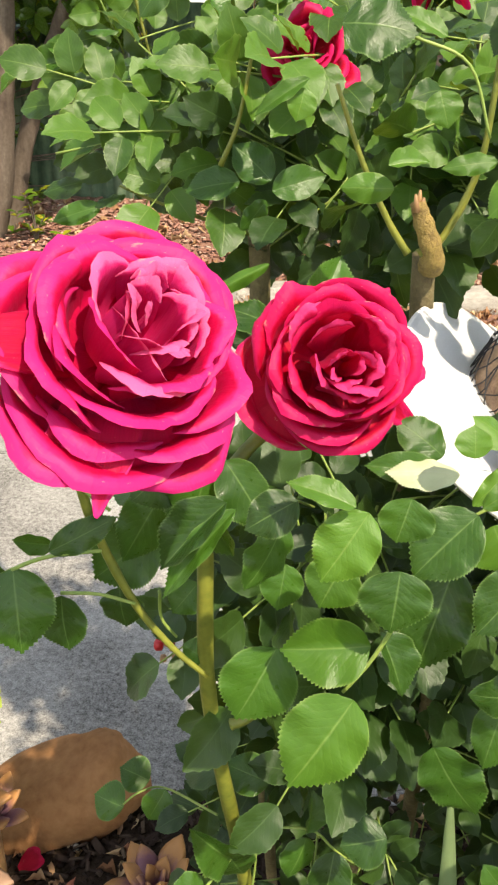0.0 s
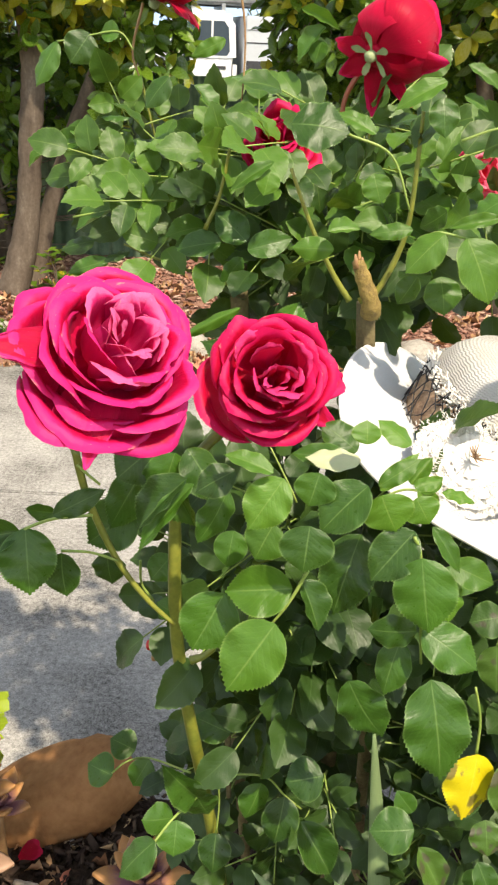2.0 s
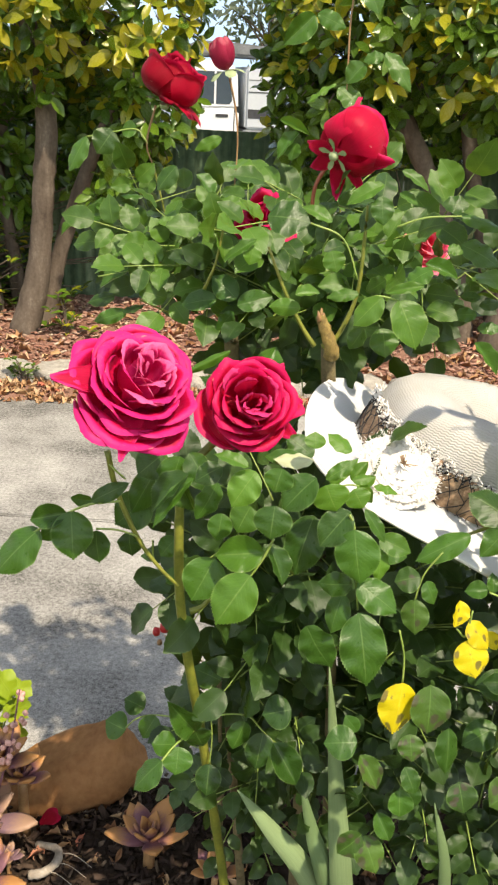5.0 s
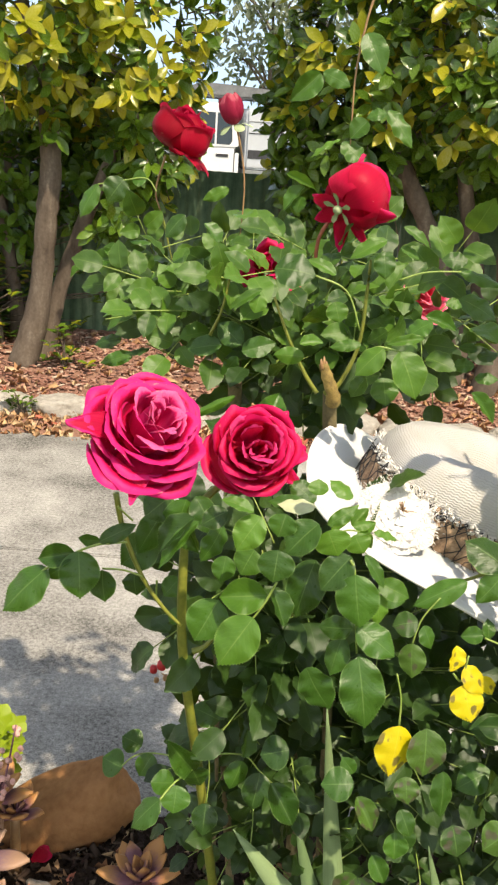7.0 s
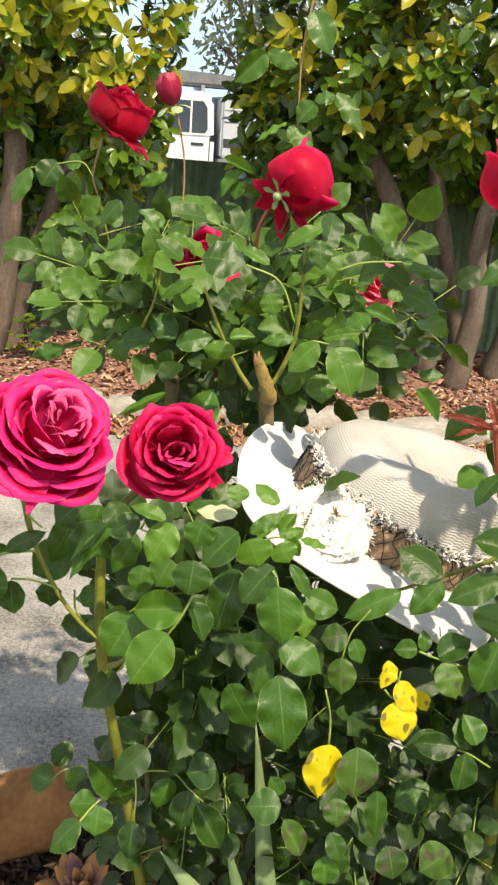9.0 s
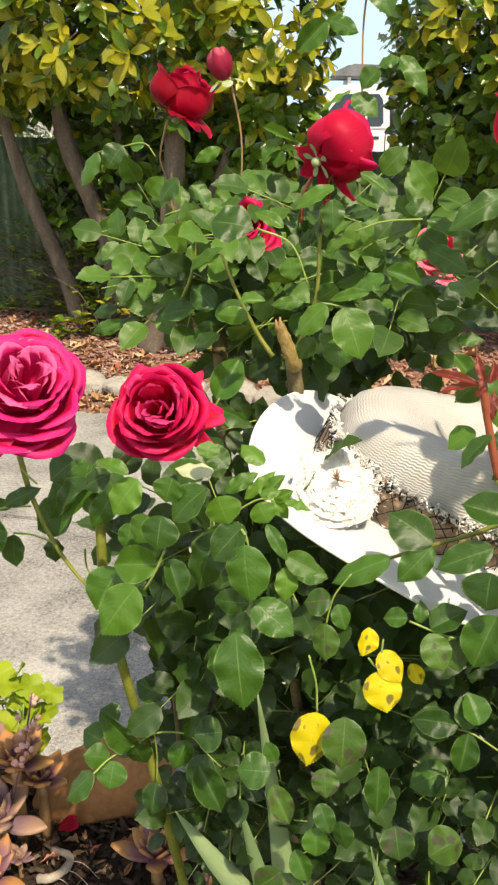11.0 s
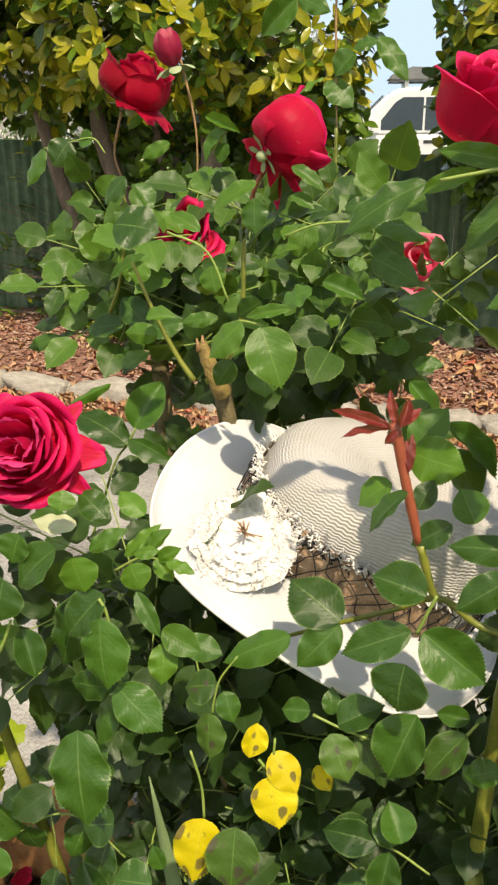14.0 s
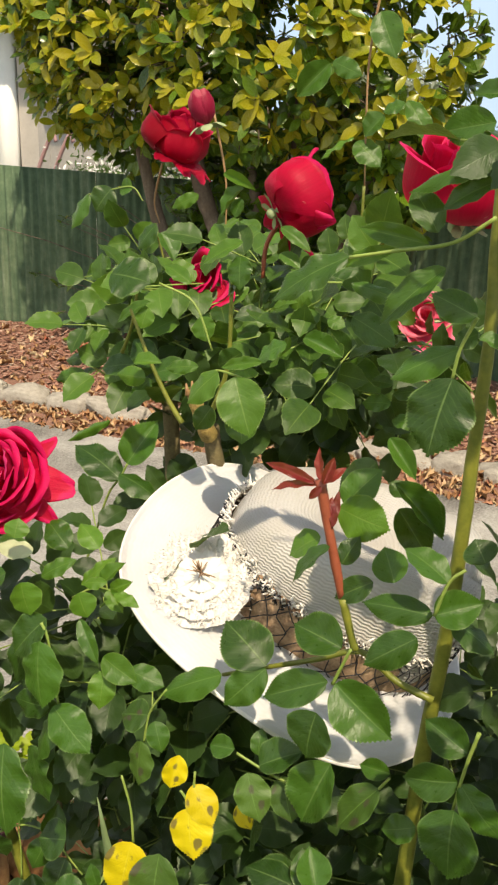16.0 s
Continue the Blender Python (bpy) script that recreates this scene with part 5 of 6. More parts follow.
rose(rear, (-0.105, 1.100, 1.545), (0.36, 0.02, 0.86), 0.134, M["petal_dark"], 43, 20, (0.42, 0.43, 0.30), 10, "crimson rose with hanging outer petals", ((190, (74, 92, 92, 82), 0.56, 0.5), (232, (70, 98, 116, 122), 0.40, 0.8), (262, (66, 100, 128, 138), 0.46, 0.8), (296, (60, 98, 130, 142), 0.45, 0.85), (328, (56, 96, 126, 140), 0.44, 0.85), (0, (52, 90, 116, 128), 0.52, 0.8), (40, (50, 80, 104, 114), 0.48, 0.8)), 0.38, lean=(-30, -10), curl=0.75, sink=0.15, bulge=1.35, heart=6, jitter=1.1, lips=(0.04, 0.06))
rose(rear, (0.160, 0.893, 1.484), (0.64, 0.62, 0.42), 0.110, M["petal_red"], 44, 15, (0.46, 0.48, 0.42), 0, "crimson rose leaning over, seen from its base", ((72, (24, 30, 22, 18), 0.80, 0.50), (8, (66, 104, 84, 50), 0.46, 0.62), (335, (72, 110, 96, 66), 0.46, 0.55), (286, (70, 98, 106, 108), 0.56, 0.60), (250, (60, 84, 82, 70), 0.56, 0.5), (205, (52, 64, 50, 36), 0.64, 0.75)), 0.40, lean=(-30, -12), curl=0.5, heart=5, sink=0.20, bulge=1.35, jitter=1.3, lips=(0.03, 0.05), bow=(-0.1, 0.05))
rose(rear, (0.050, 0.865, 1.386), (-0.1, -0.6, 0.5), 0.078, M["petal_red"], 47, 24, (0.24, 0.24, 0.04), 40, "crumpled crimson rose among the leaves", (), 0.42, jitter=4.0, lips=(0.10, 0.14))
rose(rear, (0.304, 1.020, 1.343), (0.1, -0.7, 0.5), 0.092, M["petal_faded"], 48, 22, (0.24, 0.26, 0.02), 70, "faded pink rose among the leaves", (), 0.42, jitter=2.6)
rosebud(rear, (-0.023, 1.016, 1.598), (-0.25, -0.1, 0.95), 0.052, M["petal_bud"], 45, "closed dusky crimson bud")

# tall bush at the hat's far side
side = thing("rose_bush", (0.52, 0.55, 0.0), "tall rose bush with a stout green cane and a red shoot", "rose bush", "rose bushes")
cane(side, [(0.47, 0.62, -0.02), (0.455, 0.52, 0.5), (0.443, 0.47, 0.941)], 0.0085, 0.0069, thorns=6)
rose(side, (0.404, 0.667, 1.519), (0.22, -0.20, 0.93), 0.124, M["petal_red"], 46, 18, (0.44, 0.46, 0.40), 0, "large crimson rose half hidden by leaves", ((215, (50, 30, 20, 30), 0.66, 0.8), (275, (50, 32, 22, 34), 0.64, 0.8)), 0.40, lean=(-10, 4), curl=0.6, bulge=1.2, sink=0.22, heart=7)
# outer clumps stand out of view, added to shade the hat and low leaves
fill(side, "foliage", [(0.56, 0.66, 0.80, 0.14, 0.08, 0.2, 50), (0.70, 0.36, 1.16, 0.10, 0.17, 0.32, 110), (0.57, 0.62, 1.12, 0.06, 0.06, 0.18, 30), (0.585, 0.40, 1.52, 0.05, 0.07, 0.12, 9)], 53, M["leaf_shaded"], label="dark green rose leaves", out=(0.6, -0.1, 0.1))


# ---- leaves and stalks of the shoots ----
# left branch
leaves(front, [(-0.150, 0.420, 1.130, -0.197, 0.401, 1.087, 0.038),
              (-0.121, 0.420, 1.150, -0.160, 0.416, 1.142, 0.024),
              (-0.117, 0.420, 1.153, -0.111, 0.400, 1.108, 0.040),
              (-0.127, 0.430, 1.134, -0.153, 0.422, 1.117, 0.019),
              (-0.094, 0.430, 1.127, -0.090, 0.416, 1.097, 0.031),
              (-0.098, 0.440, 1.156, -0.123, 0.440, 1.156, 0.014),
              (-0.096, 0.420, 1.165, -0.059, 0.428, 1.184, 0.017),
              (-0.042, 0.460, 1.153, -0.079, 0.448, 1.125, 0.040),
              (0.001, 0.420, 1.201, -0.037, 0.406, 1.168, 0.026),
              (0.006, 0.420, 1.197, -0.035, 0.401, 1.151, 0.015),
              (-0.024, 0.470, 1.192, -0.049, 0.468, 1.188, 0.022),
              (-0.065, 0.460, 1.111, -0.061, 0.450, 1.088, 0.031),
              (-0.019, 0.500, 1.086, -0.036, 0.491, 1.066, 0.024)])
leaves(front, [(-0.011, 0.460, 1.056, -0.027, 0.463, 1.063, 0.020)])
# centre
leaves(front, [(0.031, 0.400, 1.120, 0.010, 0.382, 1.080, 0.042),
              (0.085, 0.390, 1.142, 0.103, 0.376, 1.110, 0.023),
              (0.087, 0.370, 1.197, 0.084, 0.357, 1.168, 0.035),
              (0.036, 0.380, 1.229, 0.011, 0.374, 1.215, 0.022),
              (0.031, 0.400, 1.204, 0.013, 0.385, 1.169, 0.024),
              (0.035, 0.430, 1.155, 0.031, 0.419, 1.129, 0.024),
              (0.092, 0.390, 1.226, 0.086, 0.381, 1.205, 0.027)])
leaves(front, [(0.068, 0.348, 1.134, 0.037, 0.326, 1.092, 0.041),
              (0.079, 0.380, 1.141, 0.032, 0.378, 1.136, 0.034),
              (0.068, 0.365, 1.233, 0.047, 0.352, 1.202, 0.029),
              (0.061, 0.360, 1.239, 0.030, 0.365, 1.250, 0.014),
              (0.064, 0.400, 1.180, 0.051, 0.390, 1.156, 0.030)], "y")
# under the crimson bloom
leaves(front, [(-0.028, 0.445, 1.210, -0.052, 0.433, 1.191, 0.034),
              (-0.010, 0.440, 1.211, -0.022, 0.428, 1.167, 0.034),
              (-0.001, 0.440, 1.215, 0.025, 0.428, 1.181, 0.030),
              (-0.034, 0.450, 1.192, -0.061, 0.438, 1.143, 0.030),
              (-0.018, 0.450, 1.196, 0.002, 0.438, 1.148, 0.028)])
# under bud
leaves(front, [(0.122, 0.422, 1.222, 0.084, 0.421, 1.226, 0.018)], "p")
leaves(front, [(0.115, 0.430, 1.218, 0.074, 0.431, 1.221, 0.017),
              (0.124, 0.385, 1.221, 0.093, 0.373, 1.192, 0.033),
              (0.159, 0.388, 1.187, 0.131, 0.374, 1.155, 0.031),
              (0.163, 0.372, 1.176, 0.170, 0.352, 1.128, 0.041),
                            (0.167, 0.375, 1.115, 0.133, 0.374, 1.114, 0.024),
              (0.171, 0.375, 1.117, 0.211, 0.364, 1.093, 0.031)])
leaves(front, [(0.134, 0.390, 1.212, 0.145, 0.381, 1.189, 0.034),
              (0.135, 0.415, 1.206, 0.164, 0.423, 1.225, 0.014),
              (0.194, 0.415, 1.134, 0.196, 0.402, 1.104, 0.022),
              (0.193, 0.415, 1.146, 0.226, 0.410, 1.134, 0.022),
              (0.164, 0.425, 1.193, 0.175, 0.418, 1.176, 0.025)], "y")
leaves(front, [(0.168, 0.318, 1.120, 0.180, 0.296, 1.056, 0.041)], jitter=0.08)
# tips
leaves(front, [(0.186, 0.445, 1.188, 0.211, 0.443, 1.183, 0.011),
              (0.163, 0.435, 1.197, 0.183, 0.437, 1.203, 0.011),
              (0.122, 0.400, 1.244, 0.122, 0.406, 1.259, 0.020)], "y")
leaves(front, [(0.175, 0.410, 1.179, 0.198, 0.398, 1.150, 0.013),
              (0.127, 0.420, 1.164, 0.110, 0.400, 1.106, 0.039),
              (0.127, 0.400, 1.048, 0.154, 0.382, 1.010, 0.039),
              (0.160, 0.390, 1.095, 0.147, 0.373, 1.059, 0.026),
              (0.244, 0.410, 1.103, 0.255, 0.401, 1.082, 0.018),
              (0.189, 0.380, 0.921, 0.154, 0.378, 0.918, 0.034)])
leaves(front, [(0.238, 0.410, 1.107, 0.212, 0.408, 1.103, 0.027),
              (0.234, 0.405, 1.084, 0.235, 0.390, 1.051, 0.027),
              (0.259, 0.390, 0.992, 0.260, 0.370, 0.944, 0.041),
              (0.243, 0.380, 0.936, 0.246, 0.367, 0.910, 0.026)], "s")
leaves(front, [(0.231, 0.392, 0.991, 0.226, 0.372, 0.937, 0.039)], "w", (0.25, -0.85, 0.45), 0.10)
# low
leaves(front, [(0.192, 0.370, 0.913, 0.214, 0.354, 0.882, 0.023),
              (0.204, 0.370, 0.804, 0.179, 0.358, 0.784, 0.035),
              (0.206, 0.370, 0.802, 0.223, 0.350, 0.767, 0.032)], "s")
leaves(front, [(0.238, 0.370, 0.870, 0.240, 0.356, 0.844, 0.026),
              (0.240, 0.370, 0.901, 0.253, 0.357, 0.876, 0.020),
              (0.191, 0.400, 0.918, 0.177, 0.407, 0.932, 0.018),
              (0.217, 0.370, 0.836, 0.233, 0.355, 0.811, 0.021),
              (0.102, 0.420, 0.878, 0.133, 0.400, 0.837, 0.031),
              (0.121, 0.450, 0.901, 0.088, 0.446, 0.894, 0.037)])
# low left
cane(front, [(0.088, 0.372, 1.161), (0.078, 0.372, 1.137), (0.066, 0.372, 1.116)], 0.0013, 0.0010, "petiole", "stalk")
cane(front, [(0.158, 0.382, 1.186), (0.164, 0.382, 1.171), (0.171, 0.382, 1.113), (0.175, 0.382, 1.082)], 0.0013, 0.0010, "petiole", "stalk")
cane(front, [(-0.005, 0.553, 0.791), (-0.060, 0.632, 0.729), (-0.086, 0.632, 0.721), (-0.104, 0.632, 0.701)], 0.0012, 0.0010, "petiole", "stalk")
cane(front, [(-0.024, 0.428, 0.834), (-0.010, 0.444, 0.845), (0.009, 0.470, 0.845), (0.027, 0.493, 0.847), (0.055, 0.493, 0.854), (0.075, 0.493, 0.850), (0.091, 0.493, 0.830), (0.108, 0.493, 0.814)], 0.0012, 0.0010, "petiole", "stalk")
cane(front, [(0.027, 0.493, 0.775), (0.029, 0.493, 0.814), (0.027, 0.493, 0.846)], 0.0010, 0.0008, "petiole", "stalk")
cane(front, [(0.231, 0.395, 0.989), (0.229, 0.395, 1.022), (0.221, 0.395, 1.053)], 0.0012, 0.0010, "petiole", "stalk")
cane(front, [(0.235, 0.408, 1.082), (0.237, 0.408, 1.096), (0.242, 0.408, 1.115), (0.256, 0.408, 1.138)], 0.0010, 0.0008, "petiole", "stalk")
cane(front, [(-0.174, 0.420, 1.111), (-0.150, 0.420, 1.130), (-0.121, 0.420, 1.150), (-0.096, 0.420, 1.162), (-0.067, 0.420, 1.167)], 0.0014, 0.0011, "petiole", "stalk")
cane(front, [(-0.094, 0.430, 1.129), (-0.072, 0.430, 1.129), (-0.051, 0.430, 1.123)], 0.0012, 0.0010, "petiole", "stalk")
cane(front, [(-0.044, 0.490, 1.086), (-0.043, 0.490, 1.063), (-0.033, 0.490, 1.047)], 0.0012, 0.0010, "petiole", "stalk")
cane(front, [(-0.079, 0.430, 1.202), (-0.071, 0.430, 1.194), (-0.063, 0.430, 1.187)], 0.0012, 0.0010, "petiole", "stalk")
cane(front, [(-0.082, 0.435, 1.214), (-0.073, 0.435, 1.171), (-0.052, 0.435, 1.119), (-0.030, 0.435, 1.086), (-0.009, 0.435, 1.064)], 0.0032, 0.0016, "cane")
cane(front, [(0.056, 0.545, 0.470), (0.043, 0.530, 0.590), (0.029, 0.515, 0.705), (0.014, 0.496, 0.830), (-0.002, 0.478, 0.946), (-0.011, 0.464, 1.042), (-0.012, 0.462, 1.139), (-0.010, 0.464, 1.174)], 0.0066, 0.0050, "cane")
cane(front, [(-0.010, 0.464, 1.172), (0.006, 0.476, 1.196), (0.030, 0.490, 1.218), (0.047, 0.492, 1.236)], 0.0050, 0.0032, "cane")
cane(front, [(0.026, 0.560, 0.953), (0.029, 0.560, 0.898), (0.032, 0.560, 0.840), (0.036, 0.560, 0.753)], 0.0050, 0.0025, "cane_old")
cane(front, [(0.007, 0.410, 1.050), (0.018, 0.410, 1.056), (0.028, 0.410, 1.068)], 0.0036, 0.0018, "cane")
leaves(front, [(0.009, 0.470, 0.845, -0.016, 0.446, 0.896, 0.029),
              (0.009, 0.470, 0.846, 0.021, 0.475, 0.813, 0.030),
              (-0.010, 0.444, 0.846, -0.033, 0.427, 0.857, 0.028),
              (-0.007, 0.449, 0.838, -0.008, 0.431, 0.811, 0.034),
              (-0.024, 0.428, 0.834, -0.058, 0.413, 0.805, 0.031),
              (0.027, 0.493, 0.775, 0.025, 0.471, 0.743, 0.031),
              (-0.102, 0.630, 0.701, -0.132, 0.635, 0.711, 0.039),
              (-0.075, 0.630, 0.741, -0.104, 0.636, 0.752, 0.034),
              (-0.059, 0.630, 0.729, -0.076, 0.615, 0.700, 0.030),
              (0.037, 0.500, 0.896, 0.002, 0.506, 0.908, 0.031),
              (0.068, 0.489, 0.853, 0.075, 0.503, 0.883, 0.025),
              (0.068, 0.489, 0.848, 0.057, 0.473, 0.815, 0.028),
              (0.091, 0.489, 0.833, 0.084, 0.467, 0.793, 0.034)])
# beside hat
cane(front, [(0.133, 0.460, 1.164), (0.157, 0.460, 1.180), (0.174, 0.460, 1.181)], 0.0011, 0.0009, "petiole", "stalk")
leaves(front, [(0.165, 0.460, 1.186, 0.180, 0.468, 1.206, 0.014),
              (0.173, 0.460, 1.180, 0.190, 0.465, 1.191, 0.012),
              (0.171, 0.460, 1.182, 0.188, 0.453, 1.166, 0.014),
              (0.162, 0.460, 1.218, 0.139, 0.468, 1.236, 0.020),
              (0.143, 0.460, 1.179, 0.171, 0.472, 1.207, 0.012)], "y")
leaves(front, [(0.124, 0.470, 1.206, 0.096, 0.478, 1.225, 0.024),
              (0.195, 0.450, 1.114, 0.230, 0.448, 1.110, 0.022)])
# lower right
cane(front, [(0.277, 0.392, 1.061), (0.287, 0.392, 1.053), (0.290, 0.392, 1.083)], 0.0012, 0.0010, "petiole", "stalk")
cane(front, [(0.312, 0.422, 1.087), (0.338, 0.422, 1.078), (0.356, 0.422, 1.074)], 0.0012, 0.0010, "petiole", "stalk")
cane(front, [(0.360, 0.432, 0.966), (0.382, 0.432, 0.961), (0.409, 0.432, 0.945)], 0.0012, 0.0010, "petiole", "stalk")
leaves(front, [(0.310, 0.422, 1.090, 0.287, 0.421, 1.088, 0.018),
              (0.322, 0.442, 1.074, 0.321, 0.451, 1.094, 0.014),
              (0.332, 0.422, 1.082, 0.363, 0.431, 1.102, 0.027),
              (0.390, 0.422, 1.104, 0.371, 0.402, 1.057, 0.039),
              (0.364, 0.442, 0.958, 0.320, 0.442, 0.958, 0.033),
              (0.378, 0.422, 0.973, 0.367, 0.436, 1.002, 0.023),
              (0.377, 0.422, 0.969, 0.372, 0.404, 0.933, 0.026),
              (0.293, 0.422, 0.912, 0.296, 0.402, 0.862, 0.025),
              (0.256, 0.422, 0.832, 0.264, 0.408, 0.807, 0.025),
              (0.365, 0.482, 0.870, 0.325, 0.471, 0.848, 0.035)])
leaves(front, [(0.330, 0.402, 1.089, 0.347, 0.388, 1.059, 0.027),
              (0.382, 0.422, 0.837, 0.349, 0.411, 0.817, 0.037),
              (0.314, 0.422, 0.838, 0.322, 0.405, 0.808, 0.034)], "s")
leaves(front, [(0.276, 0.392, 1.094, 0.274, 0.380, 1.069, 0.019),
              (0.288, 0.392, 1.070, 0.311, 0.381, 1.047, 0.024),
              (0.288, 0.385, 1.053, 0.299, 0.368, 1.019, 0.034),
              (0.316, 0.422, 1.040, 0.329, 0.414, 1.023, 0.015)], "w", (0.25, -0.85, 0.45), 0.10)
# rear left
leaves(rear, [(-0.188, 1.050, 1.481, -0.211, 1.038, 1.447, 0.041),
              (-0.229, 1.050, 1.470, -0.257, 1.032, 1.422, 0.027),
              (-0.152, 1.050, 1.482, -0.176, 1.050, 1.483, 0.025),
              (-0.084, 1.000, 1.438, -0.113, 0.988, 1.405, 0.028),
              (-0.077, 0.950, 1.381, -0.126, 0.941, 1.356, 0.029),
              (-0.193, 1.050, 1.356, -0.242, 1.048, 1.350, 0.031),
              (-0.241, 1.050, 1.345, -0.275, 1.042, 1.324, 0.016),
              (-0.193, 1.050, 1.362, -0.220, 1.055, 1.375, 0.022),
              (-0.141, 1.050, 1.385, -0.178, 1.052, 1.390, 0.017),
              (-0.094, 0.950, 1.310, -0.141, 0.961, 1.339, 0.037),
              (-0.075, 0.950, 1.307, -0.073, 0.966, 1.350, 0.031),
              (-0.137, 0.950, 1.290, -0.195, 0.942, 1.268, 0.030),
              (-0.170, 0.950, 1.249, -0.213, 0.947, 1.240, 0.023)])
leaves(rear, [(-0.143, 0.900, 1.238, -0.192, 0.894, 1.222, 0.021)])
# rear mid
leaves(rear, [(-0.118, 0.900, 1.249, -0.154, 0.898, 1.242, 0.015),
              (-0.004, 0.800, 1.287, -0.052, 0.797, 1.280, 0.030),
              (0.023, 0.800, 1.289, -0.011, 0.811, 1.317, 0.033),
              (0.024, 0.800, 1.280, 0.071, 0.806, 1.295, 0.028),
              (0.019, 0.800, 1.272, -0.002, 0.790, 1.247, 0.019),
              (-0.050, 0.950, 1.432, -0.020, 0.939, 1.402, 0.029),
              (-0.008, 0.900, 1.370, 0.019, 0.891, 1.346, 0.027),
              (0.194, 0.700, 1.433, 0.169, 0.689, 1.404, 0.029)])
leaves(rear, [(-0.018, 1.000, 1.481, -0.057, 0.993, 1.462, 0.018),
              (-0.012, 0.950, 1.386, -0.048, 0.949, 1.382, 0.013),
              (0.045, 0.750, 1.370, 0.040, 0.741, 1.347, 0.023),
              (0.048, 0.750, 1.377, 0.006, 0.740, 1.352, 0.014),
              (0.136, 0.680, 1.413, 0.101, 0.687, 1.431, 0.016)], "y")
leaves(rear, [(0.062, 0.648, 1.421, 0.110, 0.640, 1.418, 0.045)], jitter=0.06)
# rear front
leaves(rear, [(0.190, 0.680, 1.445, 0.194, 0.668, 1.414, 0.025),
              (0.298, 0.720, 1.434, 0.266, 0.721, 1.436, 0.022),
              (0.291, 0.720, 1.422, 0.348, 0.717, 1.412, 0.017),
              (0.295, 0.720, 1.389, 0.343, 0.712, 1.367, 0.030),
              (0.253, 0.650, 1.370, 0.224, 0.644, 1.353, 0.027),
              (0.252, 0.700, 1.367, 0.294, 0.696, 1.356, 0.020),
              (0.202, 0.660, 1.354, 0.180, 0.654, 1.339, 0.024)])
leaves(rear, [(0.192, 0.680, 1.458, 0.149, 0.672, 1.437, 0.019),
              (0.215, 0.720, 1.445, 0.239, 0.716, 1.435, 0.016),
              (0.215, 0.720, 1.471, 0.250, 0.713, 1.452, 0.014),
              (0.276, 0.700, 1.388, 0.295, 0.698, 1.383, 0.014),
              (0.241, 0.620, 1.357, 0.198, 0.617, 1.349, 0.012),
              (0.214, 0.618, 1.340, 0.239, 0.599, 1.291, 0.043),
              (0.196, 0.620, 1.342, 0.164, 0.609, 1.312, 0.028)], "y")
# rear low
leaves(rear, [(0.170, 0.630, 1.342, 0.133, 0.628, 1.337, 0.014),
              (0.098, 0.630, 1.337, 0.126, 0.633, 1.343, 0.016),
              (0.105, 0.640, 1.320, 0.068, 0.640, 1.320, 0.020),
              (0.067, 0.900, 1.514, 0.109, 0.895, 1.499, 0.013),
              (0.139, 0.700, 1.377, 0.147, 0.691, 1.353, 0.026)], "y")
leaves(rear, [(0.180, 0.640, 1.300, 0.166, 0.631, 1.276, 0.022),
              (0.204, 0.660, 1.296, 0.210, 0.647, 1.264, 0.033),
              (0.334, 0.750, 1.318, 0.309, 0.751, 1.320, 0.015),
              (0.335, 0.750, 1.308, 0.363, 0.753, 1.317, 0.018),
              (0.333, 0.750, 1.297, 0.302, 0.749, 1.295, 0.020),
              (0.336, 0.750, 1.279, 0.368, 0.751, 1.281, 0.017),
              (0.335, 0.750, 1.260, 0.370, 0.736, 1.226, 0.021),
              (0.094, 0.900, 1.498, 0.064, 0.889, 1.467, 0.020),
              (0.091, 0.900, 1.485, 0.084, 0.892, 1.463, 0.021)])
# tall shoot
cane(rear, [(0.200, 1.150, 1.829), (0.178, 1.150, 1.753), (0.166, 1.150, 1.667), (0.167, 1.150, 1.586), (0.171, 1.150, 1.493)], 0.0022, 0.0011, "cane_brown")
cane(rear, [(0.170, 1.150, 1.497), (0.171, 1.150, 1.422), (0.174, 1.150, 1.340)], 0.0024, 0.0012, "cane")
cane(rear, [(-0.130, 1.100, 1.518), (-0.144, 1.100, 1.463), (-0.135, 1.100, 1.430)], 0.0020, 0.0010, "cane_brown")
cane(rear, [(-0.131, 1.080, 1.432), (-0.120, 1.080, 1.390), (-0.111, 1.080, 1.355)], 0.0022, 0.0011, "cane")
cane(rear, [(-0.019, 1.045, 1.590), (0.002, 1.045, 1.494), (0.000, 1.045, 1.386)], 0.0019, 0.0009, "cane_brown")
cane(rear, [(0.146, 0.910, 1.472), (0.122, 0.910, 1.432), (0.118, 0.910, 1.390)], 0.0032, 0.0026, "cane_red")
cane(rear, [(0.126, 0.680, 1.264), (0.109, 0.680, 1.288), (0.086, 0.680, 1.330), (0.064, 0.680, 1.381)], 0.0032, 0.0016, "cane")
cane(rear, [(0.136, 0.690, 1.261), (0.154, 0.690, 1.276), (0.173, 0.690, 1.328), (0.176, 0.690, 1.395), (0.176, 0.690, 1.433)], 0.0034, 0.0017, "cane")
cane(rear, [(-0.021, 0.800, 1.300), (-0.006, 0.800, 1.339), (0.007, 0.800, 1.412)], 0.0026, 0.0013, "cane")
cane(rear, [(0.010, 0.850, 1.227), (-0.069, 0.850, 1.251), (-0.116, 0.850, 1.269)], 0.0022, 0.0011, "cane")
cane(rear, [(-0.195, 0.950, 1.277), (-0.137, 0.950, 1.290), (-0.054, 0.950, 1.305), (-0.033, 0.950, 1.294)], 0.0012, 0.0010, "petiole", "stalk")
